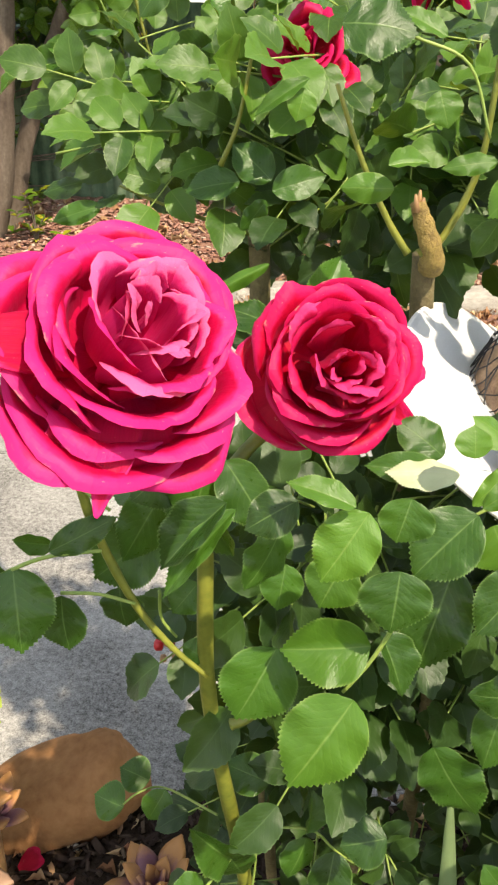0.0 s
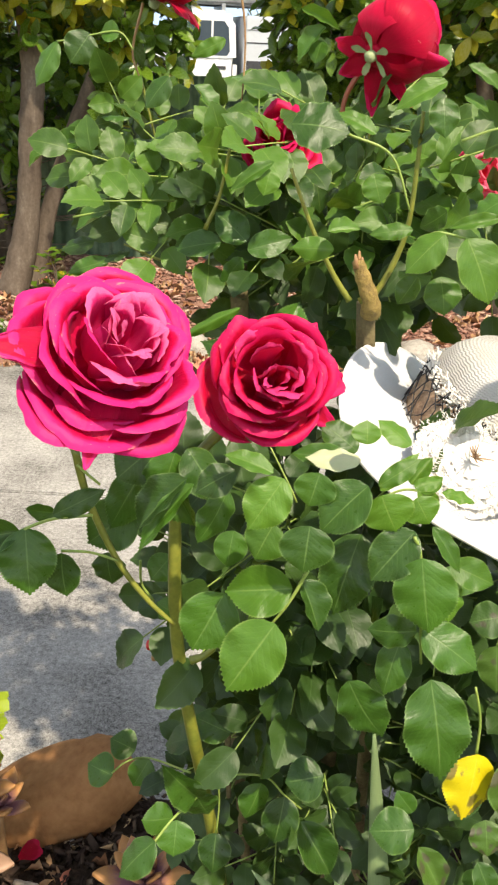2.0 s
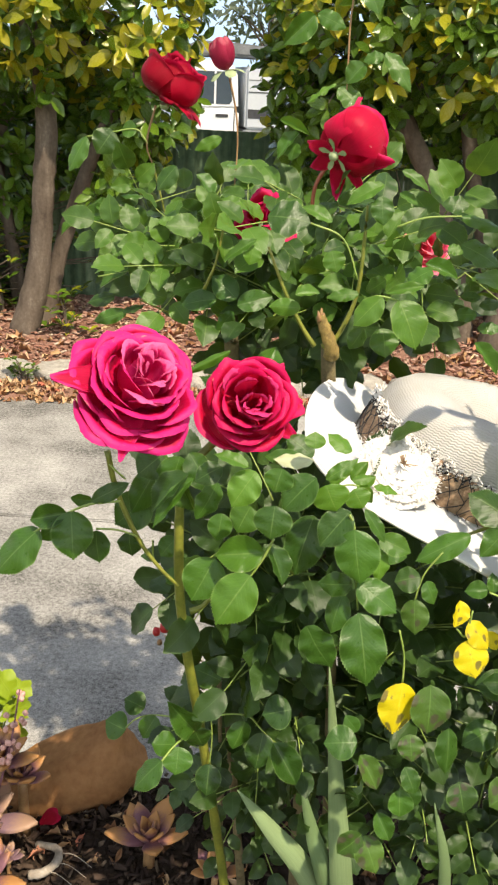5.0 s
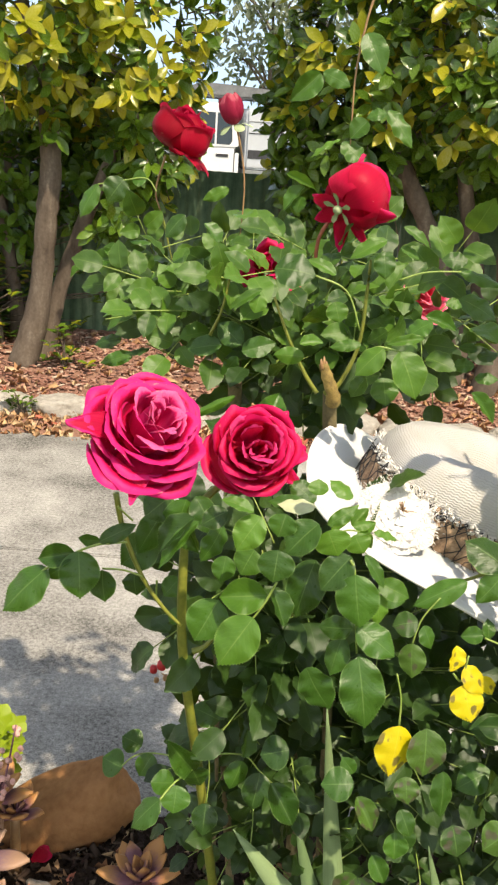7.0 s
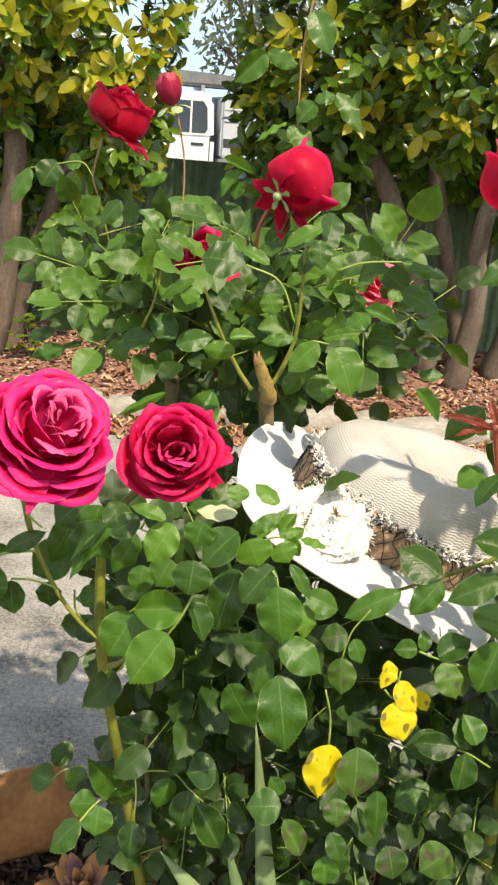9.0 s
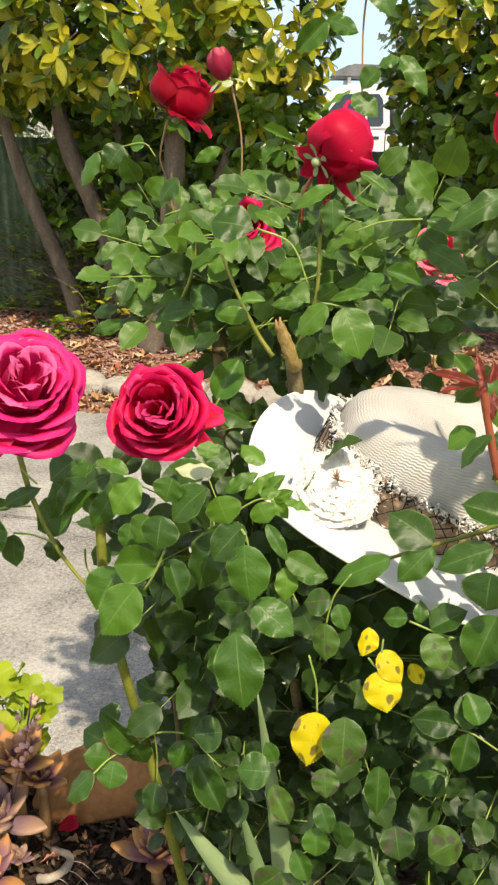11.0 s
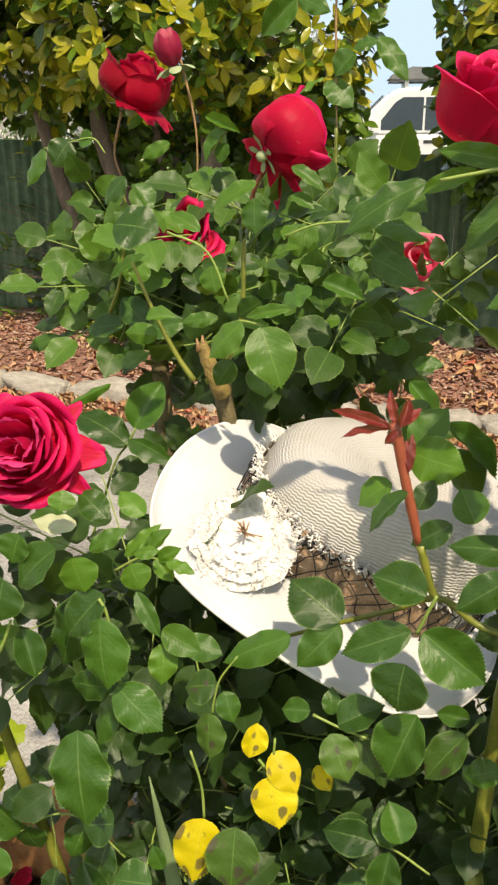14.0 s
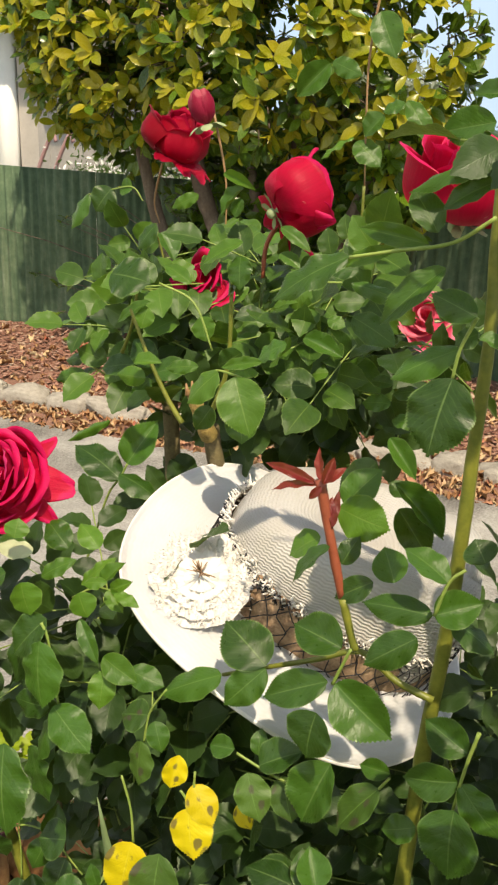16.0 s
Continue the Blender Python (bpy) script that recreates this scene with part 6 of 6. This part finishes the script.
cane(rear, [(-0.241, 1.050, 1.345), (-0.193, 1.050, 1.356), (-0.149, 1.050, 1.367)], 0.0012, 0.0010, "petiole", "stalk")
cane(rear, [(-0.229, 1.050, 1.470), (-0.188, 1.050, 1.479), (-0.152, 1.050, 1.484), (-0.135, 1.050, 1.465)], 0.0012, 0.0010, "petiole", "stalk")
cane(rear, [(0.110, 0.660, 1.414), (0.149, 0.660, 1.398), (0.170, 0.660, 1.352)], 0.0013, 0.0010, "petiole", "stalk")
cane(rear, [(0.216, 0.630, 1.337), (0.192, 0.630, 1.341), (0.180, 0.630, 1.336)], 0.0012, 0.0010, "petiole", "stalk")
cane(rear, [(0.214, 0.700, 1.409), (0.246, 0.700, 1.421), (0.288, 0.700, 1.425)], 0.0013, 0.0010, "petiole", "stalk")
leaves(rear, [(0.110, 1.150, 1.659, 0.066, 1.135, 1.615, 0.036),
              (0.177, 1.150, 1.722, 0.208, 1.130, 1.665, 0.041),
              (0.222, 1.150, 1.606, 0.190, 1.147, 1.597, 0.023),
              (0.193, 1.150, 1.592, 0.166, 1.141, 1.565, 0.032),
              (0.114, 1.150, 1.661, 0.159, 1.143, 1.642, 0.026)])
leaves(rear, [(0.224, 1.150, 1.611, 0.268, 1.131, 1.556, 0.028),
              (0.151, 1.150, 1.561, 0.103, 1.139, 1.531, 0.012),
              (0.154, 1.150, 1.556, 0.195, 1.139, 1.525, 0.036)], "y")
# over hat
leaves(side, [(0.327, 0.440, 1.161, 0.286, 0.452, 1.187, 0.041),
              (0.289, 0.440, 1.142, 0.234, 0.428, 1.117, 0.025),
              (0.327, 0.440, 1.159, 0.298, 0.424, 1.126, 0.027),
              (0.381, 0.430, 1.169, 0.331, 0.420, 1.147, 0.027),
              (0.390, 0.430, 1.200, 0.350, 0.434, 1.210, 0.031),
              (0.380, 0.410, 1.154, 0.376, 0.395, 1.124, 0.049),
              (0.390, 0.420, 1.176, 0.436, 0.407, 1.149, 0.038),
              (0.446, 0.420, 1.229, 0.411, 0.408, 1.204, 0.024),
              (0.453, 0.430, 1.243, 0.401, 0.430, 1.243, 0.021),
              (0.418, 0.460, 1.246, 0.406, 0.469, 1.269, 0.025),
              (0.463, 0.420, 1.275, 0.431, 0.428, 1.293, 0.023),
              (0.456, 0.420, 1.249, 0.486, 0.426, 1.263, 0.025),
              (0.370, 0.450, 1.269, 0.343, 0.438, 1.242, 0.022)])
leaves(side, [(0.356, 0.470, 1.266, 0.332, 0.463, 1.250, 0.026)], "y")
# beside shoot
leaves(side, [(0.366, 0.480, 1.288, 0.407, 0.476, 1.279, 0.034)], "y")
leaves(side, [(0.367, 0.490, 1.287, 0.390, 0.502, 1.317, 0.026),
              (0.377, 0.460, 1.252, 0.386, 0.469, 1.273, 0.017),
              (0.402, 0.460, 1.243, 0.374, 0.453, 1.226, 0.019),
              (0.398, 0.600, 1.265, 0.430, 0.588, 1.236, 0.020),
              (0.420, 0.600, 1.235, 0.397, 0.599, 1.233, 0.017),
              (0.375, 0.600, 1.269, 0.392, 0.597, 1.261, 0.015),
              (0.384, 0.580, 1.277, 0.434, 0.578, 1.237, 0.022),
              (0.388, 0.585, 1.252, 0.420, 0.580, 1.214, 0.030),
              (0.372, 0.560, 1.300, 0.335, 0.560, 1.262, 0.030)])
leaves(side, [(0.355, 0.458, 1.313, 0.310, 0.462, 1.323, 0.008),
              (0.355, 0.458, 1.312, 0.319, 0.455, 1.306, 0.008),
              (0.360, 0.458, 1.315, 0.350, 0.467, 1.338, 0.008),
              (0.363, 0.458, 1.316, 0.374, 0.463, 1.328, 0.007),
              (0.369, 0.455, 1.282, 0.369, 0.466, 1.308, 0.007),
              (0.362, 0.450, 1.317, 0.367, 0.458, 1.336, 0.008),
              (0.360, 0.452, 1.314, 0.352, 0.448, 1.304, 0.006),
              (0.365, 0.455, 1.288, 0.366, 0.461, 1.304, 0.007)], "r")
# upper
leaves(side, [(0.455, 0.400, 1.419, 0.447, 0.382, 1.374, 0.041),
              (0.454, 0.420, 1.433, 0.412, 0.412, 1.413, 0.019),
              (0.465, 0.400, 1.457, 0.436, 0.404, 1.469, 0.019),
              (0.465, 0.420, 1.444, 0.451, 0.417, 1.436, 0.014),
              (0.368, 0.460, 1.479, 0.316, 0.448, 1.447, 0.023),
              (0.468, 0.400, 1.548, 0.418, 0.394, 1.530, 0.013),
              (0.469, 0.400, 1.533, 0.439, 0.395, 1.518, 0.016),
              (0.438, 0.400, 1.503, 0.420, 0.409, 1.528, 0.019),
              (0.461, 0.420, 1.564, 0.430, 0.418, 1.558, 0.021),
              (0.466, 0.420, 1.578, 0.446, 0.421, 1.581, 0.013),
              (0.433, 0.460, 1.476, 0.393, 0.446, 1.439, 0.020),
              (0.464, 0.420, 1.441, 0.483, 0.418, 1.435, 0.014)])
leaves(side, [(0.423, 0.450, 1.491, 0.373, 0.453, 1.500, 0.014),
              (0.399, 0.460, 1.486, 0.362, 0.455, 1.473, 0.011)], "y")
# low side
cane(side, [(0.357, 0.458, 1.317), (0.366, 0.458, 1.278), (0.380, 0.458, 1.224)], 0.0042, 0.0034, "cane_red")
cane(side, [(0.381, 0.455, 1.226), (0.390, 0.455, 1.195), (0.394, 0.455, 1.186)], 0.0034, 0.0030, "cane")
cane(side, [(0.455, 0.460, 1.156), (0.425, 0.460, 1.165), (0.397, 0.460, 1.182), (0.361, 0.460, 1.165), (0.319, 0.460, 1.146), (0.281, 0.460, 1.128)], 0.0032, 0.0016, "cane")
cane(side, [(0.385, 0.430, 1.168), (0.391, 0.430, 1.185), (0.397, 0.430, 1.201)], 0.0015, 0.0012, "petiole", "stalk")
cane(side, [(0.456, 0.420, 1.249), (0.463, 0.420, 1.275), (0.473, 0.420, 1.287)], 0.0014, 0.0011, "petiole", "stalk")
cane(side, [(0.496, 0.410, 1.174), (0.490, 0.410, 1.144), (0.485, 0.410, 1.106)], 0.0015, 0.0012, "petiole", "stalk")
cane(side, [(0.467, 0.420, 1.512), (0.443, 0.420, 1.496), (0.409, 0.420, 1.489), (0.380, 0.420, 1.483)], 0.0014, 0.0011, "petiole", "stalk")
cane(side, [(0.464, 0.410, 1.455), (0.456, 0.410, 1.435), (0.453, 0.410, 1.416)], 0.0013, 0.0010, "petiole", "stalk")
cane(side, [(0.427, 0.430, 1.088), (0.434, 0.430, 1.100)], 0.0012, 0.0010, "petiole", "stalk")
cane(side, [(0.443, 0.470, 0.921), (0.448, 0.470, 1.053), (0.452, 0.470, 1.129), (0.457, 0.470, 1.195), (0.461, 0.470, 1.288), (0.462, 0.470, 1.352), (0.464, 0.470, 1.431), (0.461, 0.470, 1.497), (0.460, 0.470, 1.577)], 0.0069, 0.0035, "cane")
cane(side, [(0.002, 0.670, 1.073), (0.015, 0.670, 1.105), (0.036, 0.670, 1.166), (0.054, 0.670, 1.193), (0.063, 0.670, 1.210)], 0.0015, 0.0012, "petiole", "stalk")
leaves(side, [(0.489, 0.420, 1.148, 0.456, 0.426, 1.162, 0.025),
              (0.486, 0.410, 1.130, 0.448, 0.406, 1.122, 0.027),
              (0.487, 0.400, 1.114, 0.488, 0.380, 1.071, 0.046),
              (0.488, 0.410, 1.129, 0.520, 0.397, 1.103, 0.024),
              (0.428, 0.460, 1.080, 0.402, 0.460, 1.080, 0.016),
              (0.454, 0.450, 1.046, 0.428, 0.445, 1.037, 0.022),
              (0.367, 0.420, 0.977, 0.322, 0.422, 0.980, 0.028),
              (0.386, 0.420, 0.982, 0.374, 0.434, 1.008, 0.027),
              (0.483, 0.440, 1.285, 0.473, 0.446, 1.299, 0.023),
              (0.465, 0.440, 1.237, 0.498, 0.435, 1.226, 0.024)])
leaves(side, [(0.427, 0.430, 1.088, 0.398, 0.413, 1.055, 0.027),
              (0.349, 0.430, 1.072, 0.363, 0.415, 1.042, 0.025)], "s")
# beside rose
leaves(rear, [(0.054, 0.670, 1.190, -0.013, 0.682, 1.219, 0.039),
              (0.057, 0.680, 1.206, 0.082, 0.700, 1.255, 0.037),
              (0.059, 0.660, 1.201, 0.110, 0.655, 1.189, 0.030)])
leaves(rear, [(0.023, 0.700, 1.246, -0.035, 0.688, 1.218, 0.012)], "y")


# ---- small plants and stones of the near bed ----
front_cane = cane(front, [(0.055, 0.543, 0.480), (0.064, 0.560, 0.35), (0.07, 0.59, -0.02)], 0.0062, 0.0075)

rock = new("sandstone_rock", rock_mesh("sandstone_rock", (0.30, 0.165, 0.155), M["orange_rock"], 6, 0.16, 4))
rock.matrix_world = pose(-0.278, 1.005, 0.262, 4, -24, 6)
for q_ in rock.data.vertices:
    q_.co.z *= 0.62 + 0.40 * min(1.0, max(0.0, q_.co.x / 0.26 + 0.55))
tagged(rock, "smooth orange-brown sandstone rock edging the bed", "rock")


def fleshy(name, tip_colour, base_colour):
    n = Nodes(name)
    sep = n.add("SeparateXYZ")
    n.link(n.coords("UV"), sep.inputs[0])
    t = n.math("ADD", sep.outputs[1], n.math("MULTIPLY", n.math("SUBTRACT", n.chance(), 0.5), 0.5))
    t = n.math("ADD", t, n.math("MULTIPLY", n.noise(12, 4, vector=n.coords("UV")), 0.3))
    n.set(n.ramp(t, [(0.70, base_colour), (1.0, tip_colour)]), 0.5, 0.0, 0.35)
    n.bump(n.noise(30, 3, vector=n.coords("UV")), 0.2, 0.001)
    return n.mat


M["succulent"] = fleshy("succulent_leaf", (0.42, 0.20, 0.07), (0.19, 0.085, 0.105))
M["succulent_pale"] = fleshy("succulent_leaf_pale", (0.33, 0.20, 0.13), (0.20, 0.12, 0.14))


def fat_leaf():
    """A thick spoon-shaped leaf of length 1 along y."""
    verts, uv, faces = [], [], []
    n, m = 8, 8
    for i in range(n + 1):
        t = i / n
        half = 0.5 * (math.sin(math.pi * (0.08 + 0.92 * t) ** 1.25) ** 0.8) if i < n else 0.02
        thick = 0.11 * (1 - 0.55 * t)
        for k in range(m):
            a = 2 * math.pi * k / m
            verts.append((half * math.cos(a), t, thick * math.sin(a) + 0.10 * t * t + 0.10 * (half * math.cos(a)) ** 2))
            uv.append((0.5 + half * math.cos(a), t))
    for i in range(n):
        for k in range(m):
            a, b = i * m + k, i * m + (k + 1) % m
            faces.append((a, b, b + m, a + m))
    faces.append(tuple(range(n * m, n * m + m)))
    return np.array(verts), faces, np.array(uv)


FAT = fat_leaf()
FAT_MESH = {k: make_mesh("leaf", FAT[0], FAT[1], M[k], FAT[2]) for k in ("succulent", "succulent_pale")}


def succulent(at, size, seed, kind="succulent", stem=0.06, count=17, label=""):
    """A rosette of fat leaves."""
    r = np.random.default_rng(seed)
    ob = thing("succulent", at, label, "succulent", "succulents in the bed")
    v, f = tube_data([(0, 0, -stem), (0, 0, 0.01)], [size * 0.09, size * 0.07], 8, 4)
    part_of("stem", make_mesh("stem", v, f, M["cane_brown"]), ob)
    for i in range(count):
        g = i / (count - 1)
        el = 72 - 62 * g + r.normal() * 6
        ln = size * (0.30 + 0.32 * g) * r.uniform(0.9, 1.1)
        leaf = part_of("leaf", FAT_MESH[kind], ob)
        leaf.matrix_basis = pose(0, 0, 0.012, 0, 0, i * 137.5 + r.normal() * 8) @ pose(0, 0, 0, el, 0, 0) @ Matrix.Diagonal((ln * 0.52, ln, ln, 1))
    return ob


for i, (x, y, z, s, stem, kind) in enumerate(((-0.096, 0.815, 0.285, 0.135, 0.06, "succulent"), (-0.382, 0.794, 0.325, 0.155, 0.10, "succulent_pale"), (-0.375, 0.856, 0.400, 0.135, 0.18, "succulent"),
                                              (-0.340, 0.880, 0.345, 0.120, 0.12, "succulent"), (-0.440, 0.860, 0.385, 0.135, 0.17, "succulent_pale"), (-0.450, 0.790, 0.325, 0.135, 0.10, "succulent"),
                                              (-0.353, 0.691, 0.300, 0.130, 0.08, "succulent"), (-0.368, 0.750, 0.272, 0.062, 0.05, "succulent_pale"), (-0.338, 0.772, 0.268, 0.056, 0.05, "succulent_pale"),
                                              (-0.390, 0.730, 0.275, 0.060, 0.05, "succulent_pale"), (0.027, 0.760, 0.280, 0.085, 0.06, "succulent"))):
    succulent((x, y, z), s, 60 + i, kind, stem, label="bronze-purple succulent rosette on the soil" if kind == "succulent" else "pale pinkish succulent rosette on the soil")

# lime geranium with lobed leaves, and a pink flower stalk
M["lime"] = leaf_material("lime_leaf", (0.20, 0.30, 0.012), (0.34, 0.42, 0.025), (0.36, 0.46, 0.06), 0.5, 0.3)


def lobed_leaf():
    verts, uv, faces = [(0, 0, 0)], [(0.5, 0.1)], []
    n = 40
    for ring in (0.5, 1.0):
        for i in range(n):
            a = 2 * math.pi * i / n
            rr = 0.5 * ring * (1 + (0.14 * math.cos(5 * a) + 0.05 * math.cos(15 * a)) * ring)
            verts.append((rr * math.sin(a), 0.45 + rr * math.cos(a), 0.10 * ring * math.cos(3 * a + 1) * ring + 0.05 * ring))
            uv.append((0.5 + rr * math.sin(a), 0.5 + rr * math.cos(a)))
    verts[0] = (0, 0.45, 0)
    for i in range(n):
        j = (i + 1) % n
        faces.append((0, 1 + j, 1 + i))
        faces.append((1 + i, 1 + j, 1 + n + j, 1 + n + i))
    return make_mesh("leaf", verts, faces, M["lime"], uv)


LOBED = lobed_leaf()
geranium = thing("geranium", (-0.424, 0.965, 0.235), "lime green geranium with lobed leaves", "plant")
gr = np.random.default_rng(14)
for i in range(24):
    tip = np.array((0.045 * gr.normal(), 0.030 * gr.normal(), 0.215 + 0.034 * gr.normal()))
    s = gr.uniform(0.030, 0.060)
    v, f = tube_data([(0, 0, -0.01), tip * (0.4, 0.4, 0.6), tip], [0.0025, 0.0015], 6, 6)
    part_of("stalk", make_mesh("stalk", v, f, M["petiole"]), geranium)
    part_of("leaf", LOBED, geranium).matrix_basis = Matrix.Translation(tip) @ pose(0, 0, 0, 25 + 18 * gr.normal(), 18 * gr.normal(), gr.uniform(0, 360)) @ Matrix.Diagonal((s, s, s, 1))
M["pink_bud"] = plain("pink_buds", (0.55, 0.28, 0.24), (0.72, 0.42, 0.36), 60, 0.6, 0, 0.1)
spike = thing("flower_spike", (-0.385, 0.795, 0.280), "thin pinkish succulent flower stalk with small buds", "flower")
pts = [(0, 0, 0), (0.021, 0.025, 0.103), (0.045, 0.035, 0.197), (0.065, 0.045, 0.310)]
v, f = tube_data(pts, [0.0028, 0.0016], 6, 14)
part_of("stalk", make_mesh("stalk", v, f, M["succulent"]), spike)
bud_mesh = rock_mesh("bud", (0.009, 0.009, 0.011), M["pink_bud"], 3, 0.12, 2)
q, _ = spline(pts, 20)
for i in range(22):
    p = q[11 + i % 9] + gr.normal(size=3) * 0.010
    part_of("bud", bud_mesh, spike).matrix_basis = Matrix.Translation(p) @ pose(0, 0, 0, gr.uniform(0, 90), 0, gr.uniform(0, 360))


# pale dead stem, fallen petal and pebble on the soil
M["dead_stem"] = plain("bleached_stem", (0.20, 0.16, 0.12), (0.46, 0.40, 0.33), 40, 0.85, 0, 0.5, 0.002)
dead = thing("dead_stem", (-0.295, 0.761, 0.25), "curled bleached dead stem lying on the soil", "twig")
tube("stem", [(-0.297, 0.756, 0.262), (-0.272, 0.758, 0.268), (-0.254, 0.780, 0.272), (-0.262, 0.812, 0.266), (-0.304, 0.832, 0.252)], [0.0085, 0.0075, 0.0060], M["dead_stem"], dead, 8, 24, 0.06, 9)
for p in ((-0.262, 0.776, 0.270), (-0.257, 0.800, 0.268), (-0.280, 0.760, 0.266)):
    tube("rootlet", [p, (p[0] + 0.03, p[1] - 0.004, p[2] + 0.004), (p[0] + 0.065, p[1] - 0.02, p[2] - 0.006)], [0.0010, 0.0005], M["dead_stem"], dead, 5, 8)
fallen = new("fallen_petal", petal_mesh("fallen_petal", 0.040, 0.5, (70, 88, 95, 100), 0.012, M["petal_dark"], 5, 0.1, 0.10))
fallen.matrix_world = pose(-0.318, 0.862, 0.262, 8, -12, 30)
tagged(fallen, "dark crimson fallen rose petal on the soil", "petal")
pebble = new("pebble", rock_mesh("pebble", (0.010, 0.008, 0.018), M["white_cloth"], 12, 0.12, 2))
pebble.matrix_world = pose(-0.236, 0.930, near_bed_height(-0.236, 0.930) + 0.006, 0, 8, 0)
tagged(pebble, "small white pebble standing in the soil", "pebble")


# strap leaves of an iris
def strap_material():
    n = Nodes("strap_leaf")
    m = n.add("Mapping")
    m.inputs["Scale"].default_value = (40, 1.2, 1)
    n.link(n.coords("UV"), m.inputs[0])
    line = n.noise(1.0, 3, vector=m.outputs[0])
    n.set(n.ramp(n.math("ADD", n.math("MULTIPLY", line, 0.7), n.math("MULTIPLY", n.chance(), 0.3)), [(0.3, (0.15, 0.24, 0.10)), (0.75, (0.29, 0.39, 0.19))]), 0.45, 0, 0.4)
    n.bump(line, 0.4, 0.001)
    n.translucent((0.2, 0.34, 0.06), 0.22)
    return n.mat


M["strap"] = strap_material()
iris = thing("iris", (0.21, 0.60, 0.0), "clump of flat grey-green strap leaves", "plant")


def strap(points, width, face=(0.2, -0.9, 0.3)):
    q, g = spline(points, 22)
    verts, uv, faces = [], [], []
    for i, (p, d) in enumerate(zip(q, g)):
        t = i / 22
        side = np.cross(d, face)
        side /= np.linalg.norm(side)
        w = width * (1 - t ** 3) * 0.5 + 0.0004
        up = np.cross(side, d)
        for c in (-1, 0, 1):
            verts.append(p + side * w * c + up * 0.06 * w * (1 - abs(c)) - np.array(iris.location))
            uv.append((0.5 + 0.5 * c, t))
    for i in range(22):
        for c in range(2):
            a = i * 3 + c
            faces.append((a, a + 1, a + 4, a + 3))
    ob = part_of("leaf", make_mesh("leaf", verts, faces, M["strap"], uv), iris)
    sol = ob.modifiers.new("thick", "SOLIDIFY")
    sol.thickness = 0.0012
    return ob


strap([(0.25, 0.56, 0.0), (0.228, 0.51, 0.40), (0.200, 0.46, 0.638), (0.182, 0.46, 0.783), (0.159, 0.45, 0.965)], 0.033)
strap([(0.27, 0.55, 0.0), (0.240, 0.50, 0.42), (0.160, 0.46, 0.633), (0.108, 0.45, 0.718), (0.064, 0.45, 0.778)], 0.034, (0.35, -0.8, 0.5))
strap([(0.24, 0.58, 0.0), (0.215, 0.51, 0.45), (0.181, 0.46, 0.636), (0.160, 0.46, 0.704), (0.139, 0.46, 0.790)], 0.030)
strap([(0.36, 0.56, 0.0), (0.335, 0.47, 0.50), (0.316, 0.42, 0.700), (0.291, 0.42, 0.806)], 0.020)

# red hips low on the bush, on a thin stem
M["hip_red"] = plain("red_hip", (0.42, 0.010, 0.020), (0.60, 0.04, 0.04), 70, 0.4, 0, 0.1, 0.001)
HIP_AT = Vector((-0.078, 0.865, 0.700))
cane(front, [(0.06, 0.80, 0.50), (0.035, 0.83, 0.62), (-0.03, 0.855, 0.675), tuple(HIP_AT)], 0.0014, 0.0010, "cane_brown", "stalk")
for i, (dx, dy, dz, r) in enumerate(((0.0, 0.0, 0.016, 0.016), (-0.014, 0.004, 0.004, 0.013), (0.008, -0.006, -0.004, 0.010), (-0.008, 0.0, -0.014, 0.009))):
    hip = part_of("hip", rock_mesh("hip", (r, r, r * 1.15), M["hip_red"] if i < 2 else M["cane_brown"], 5 + i, 0.05, 2), front, "small round red hip" if i < 2 else "")
    hip.location = HIP_AT + Vector((dx, dy, dz)) - front.location
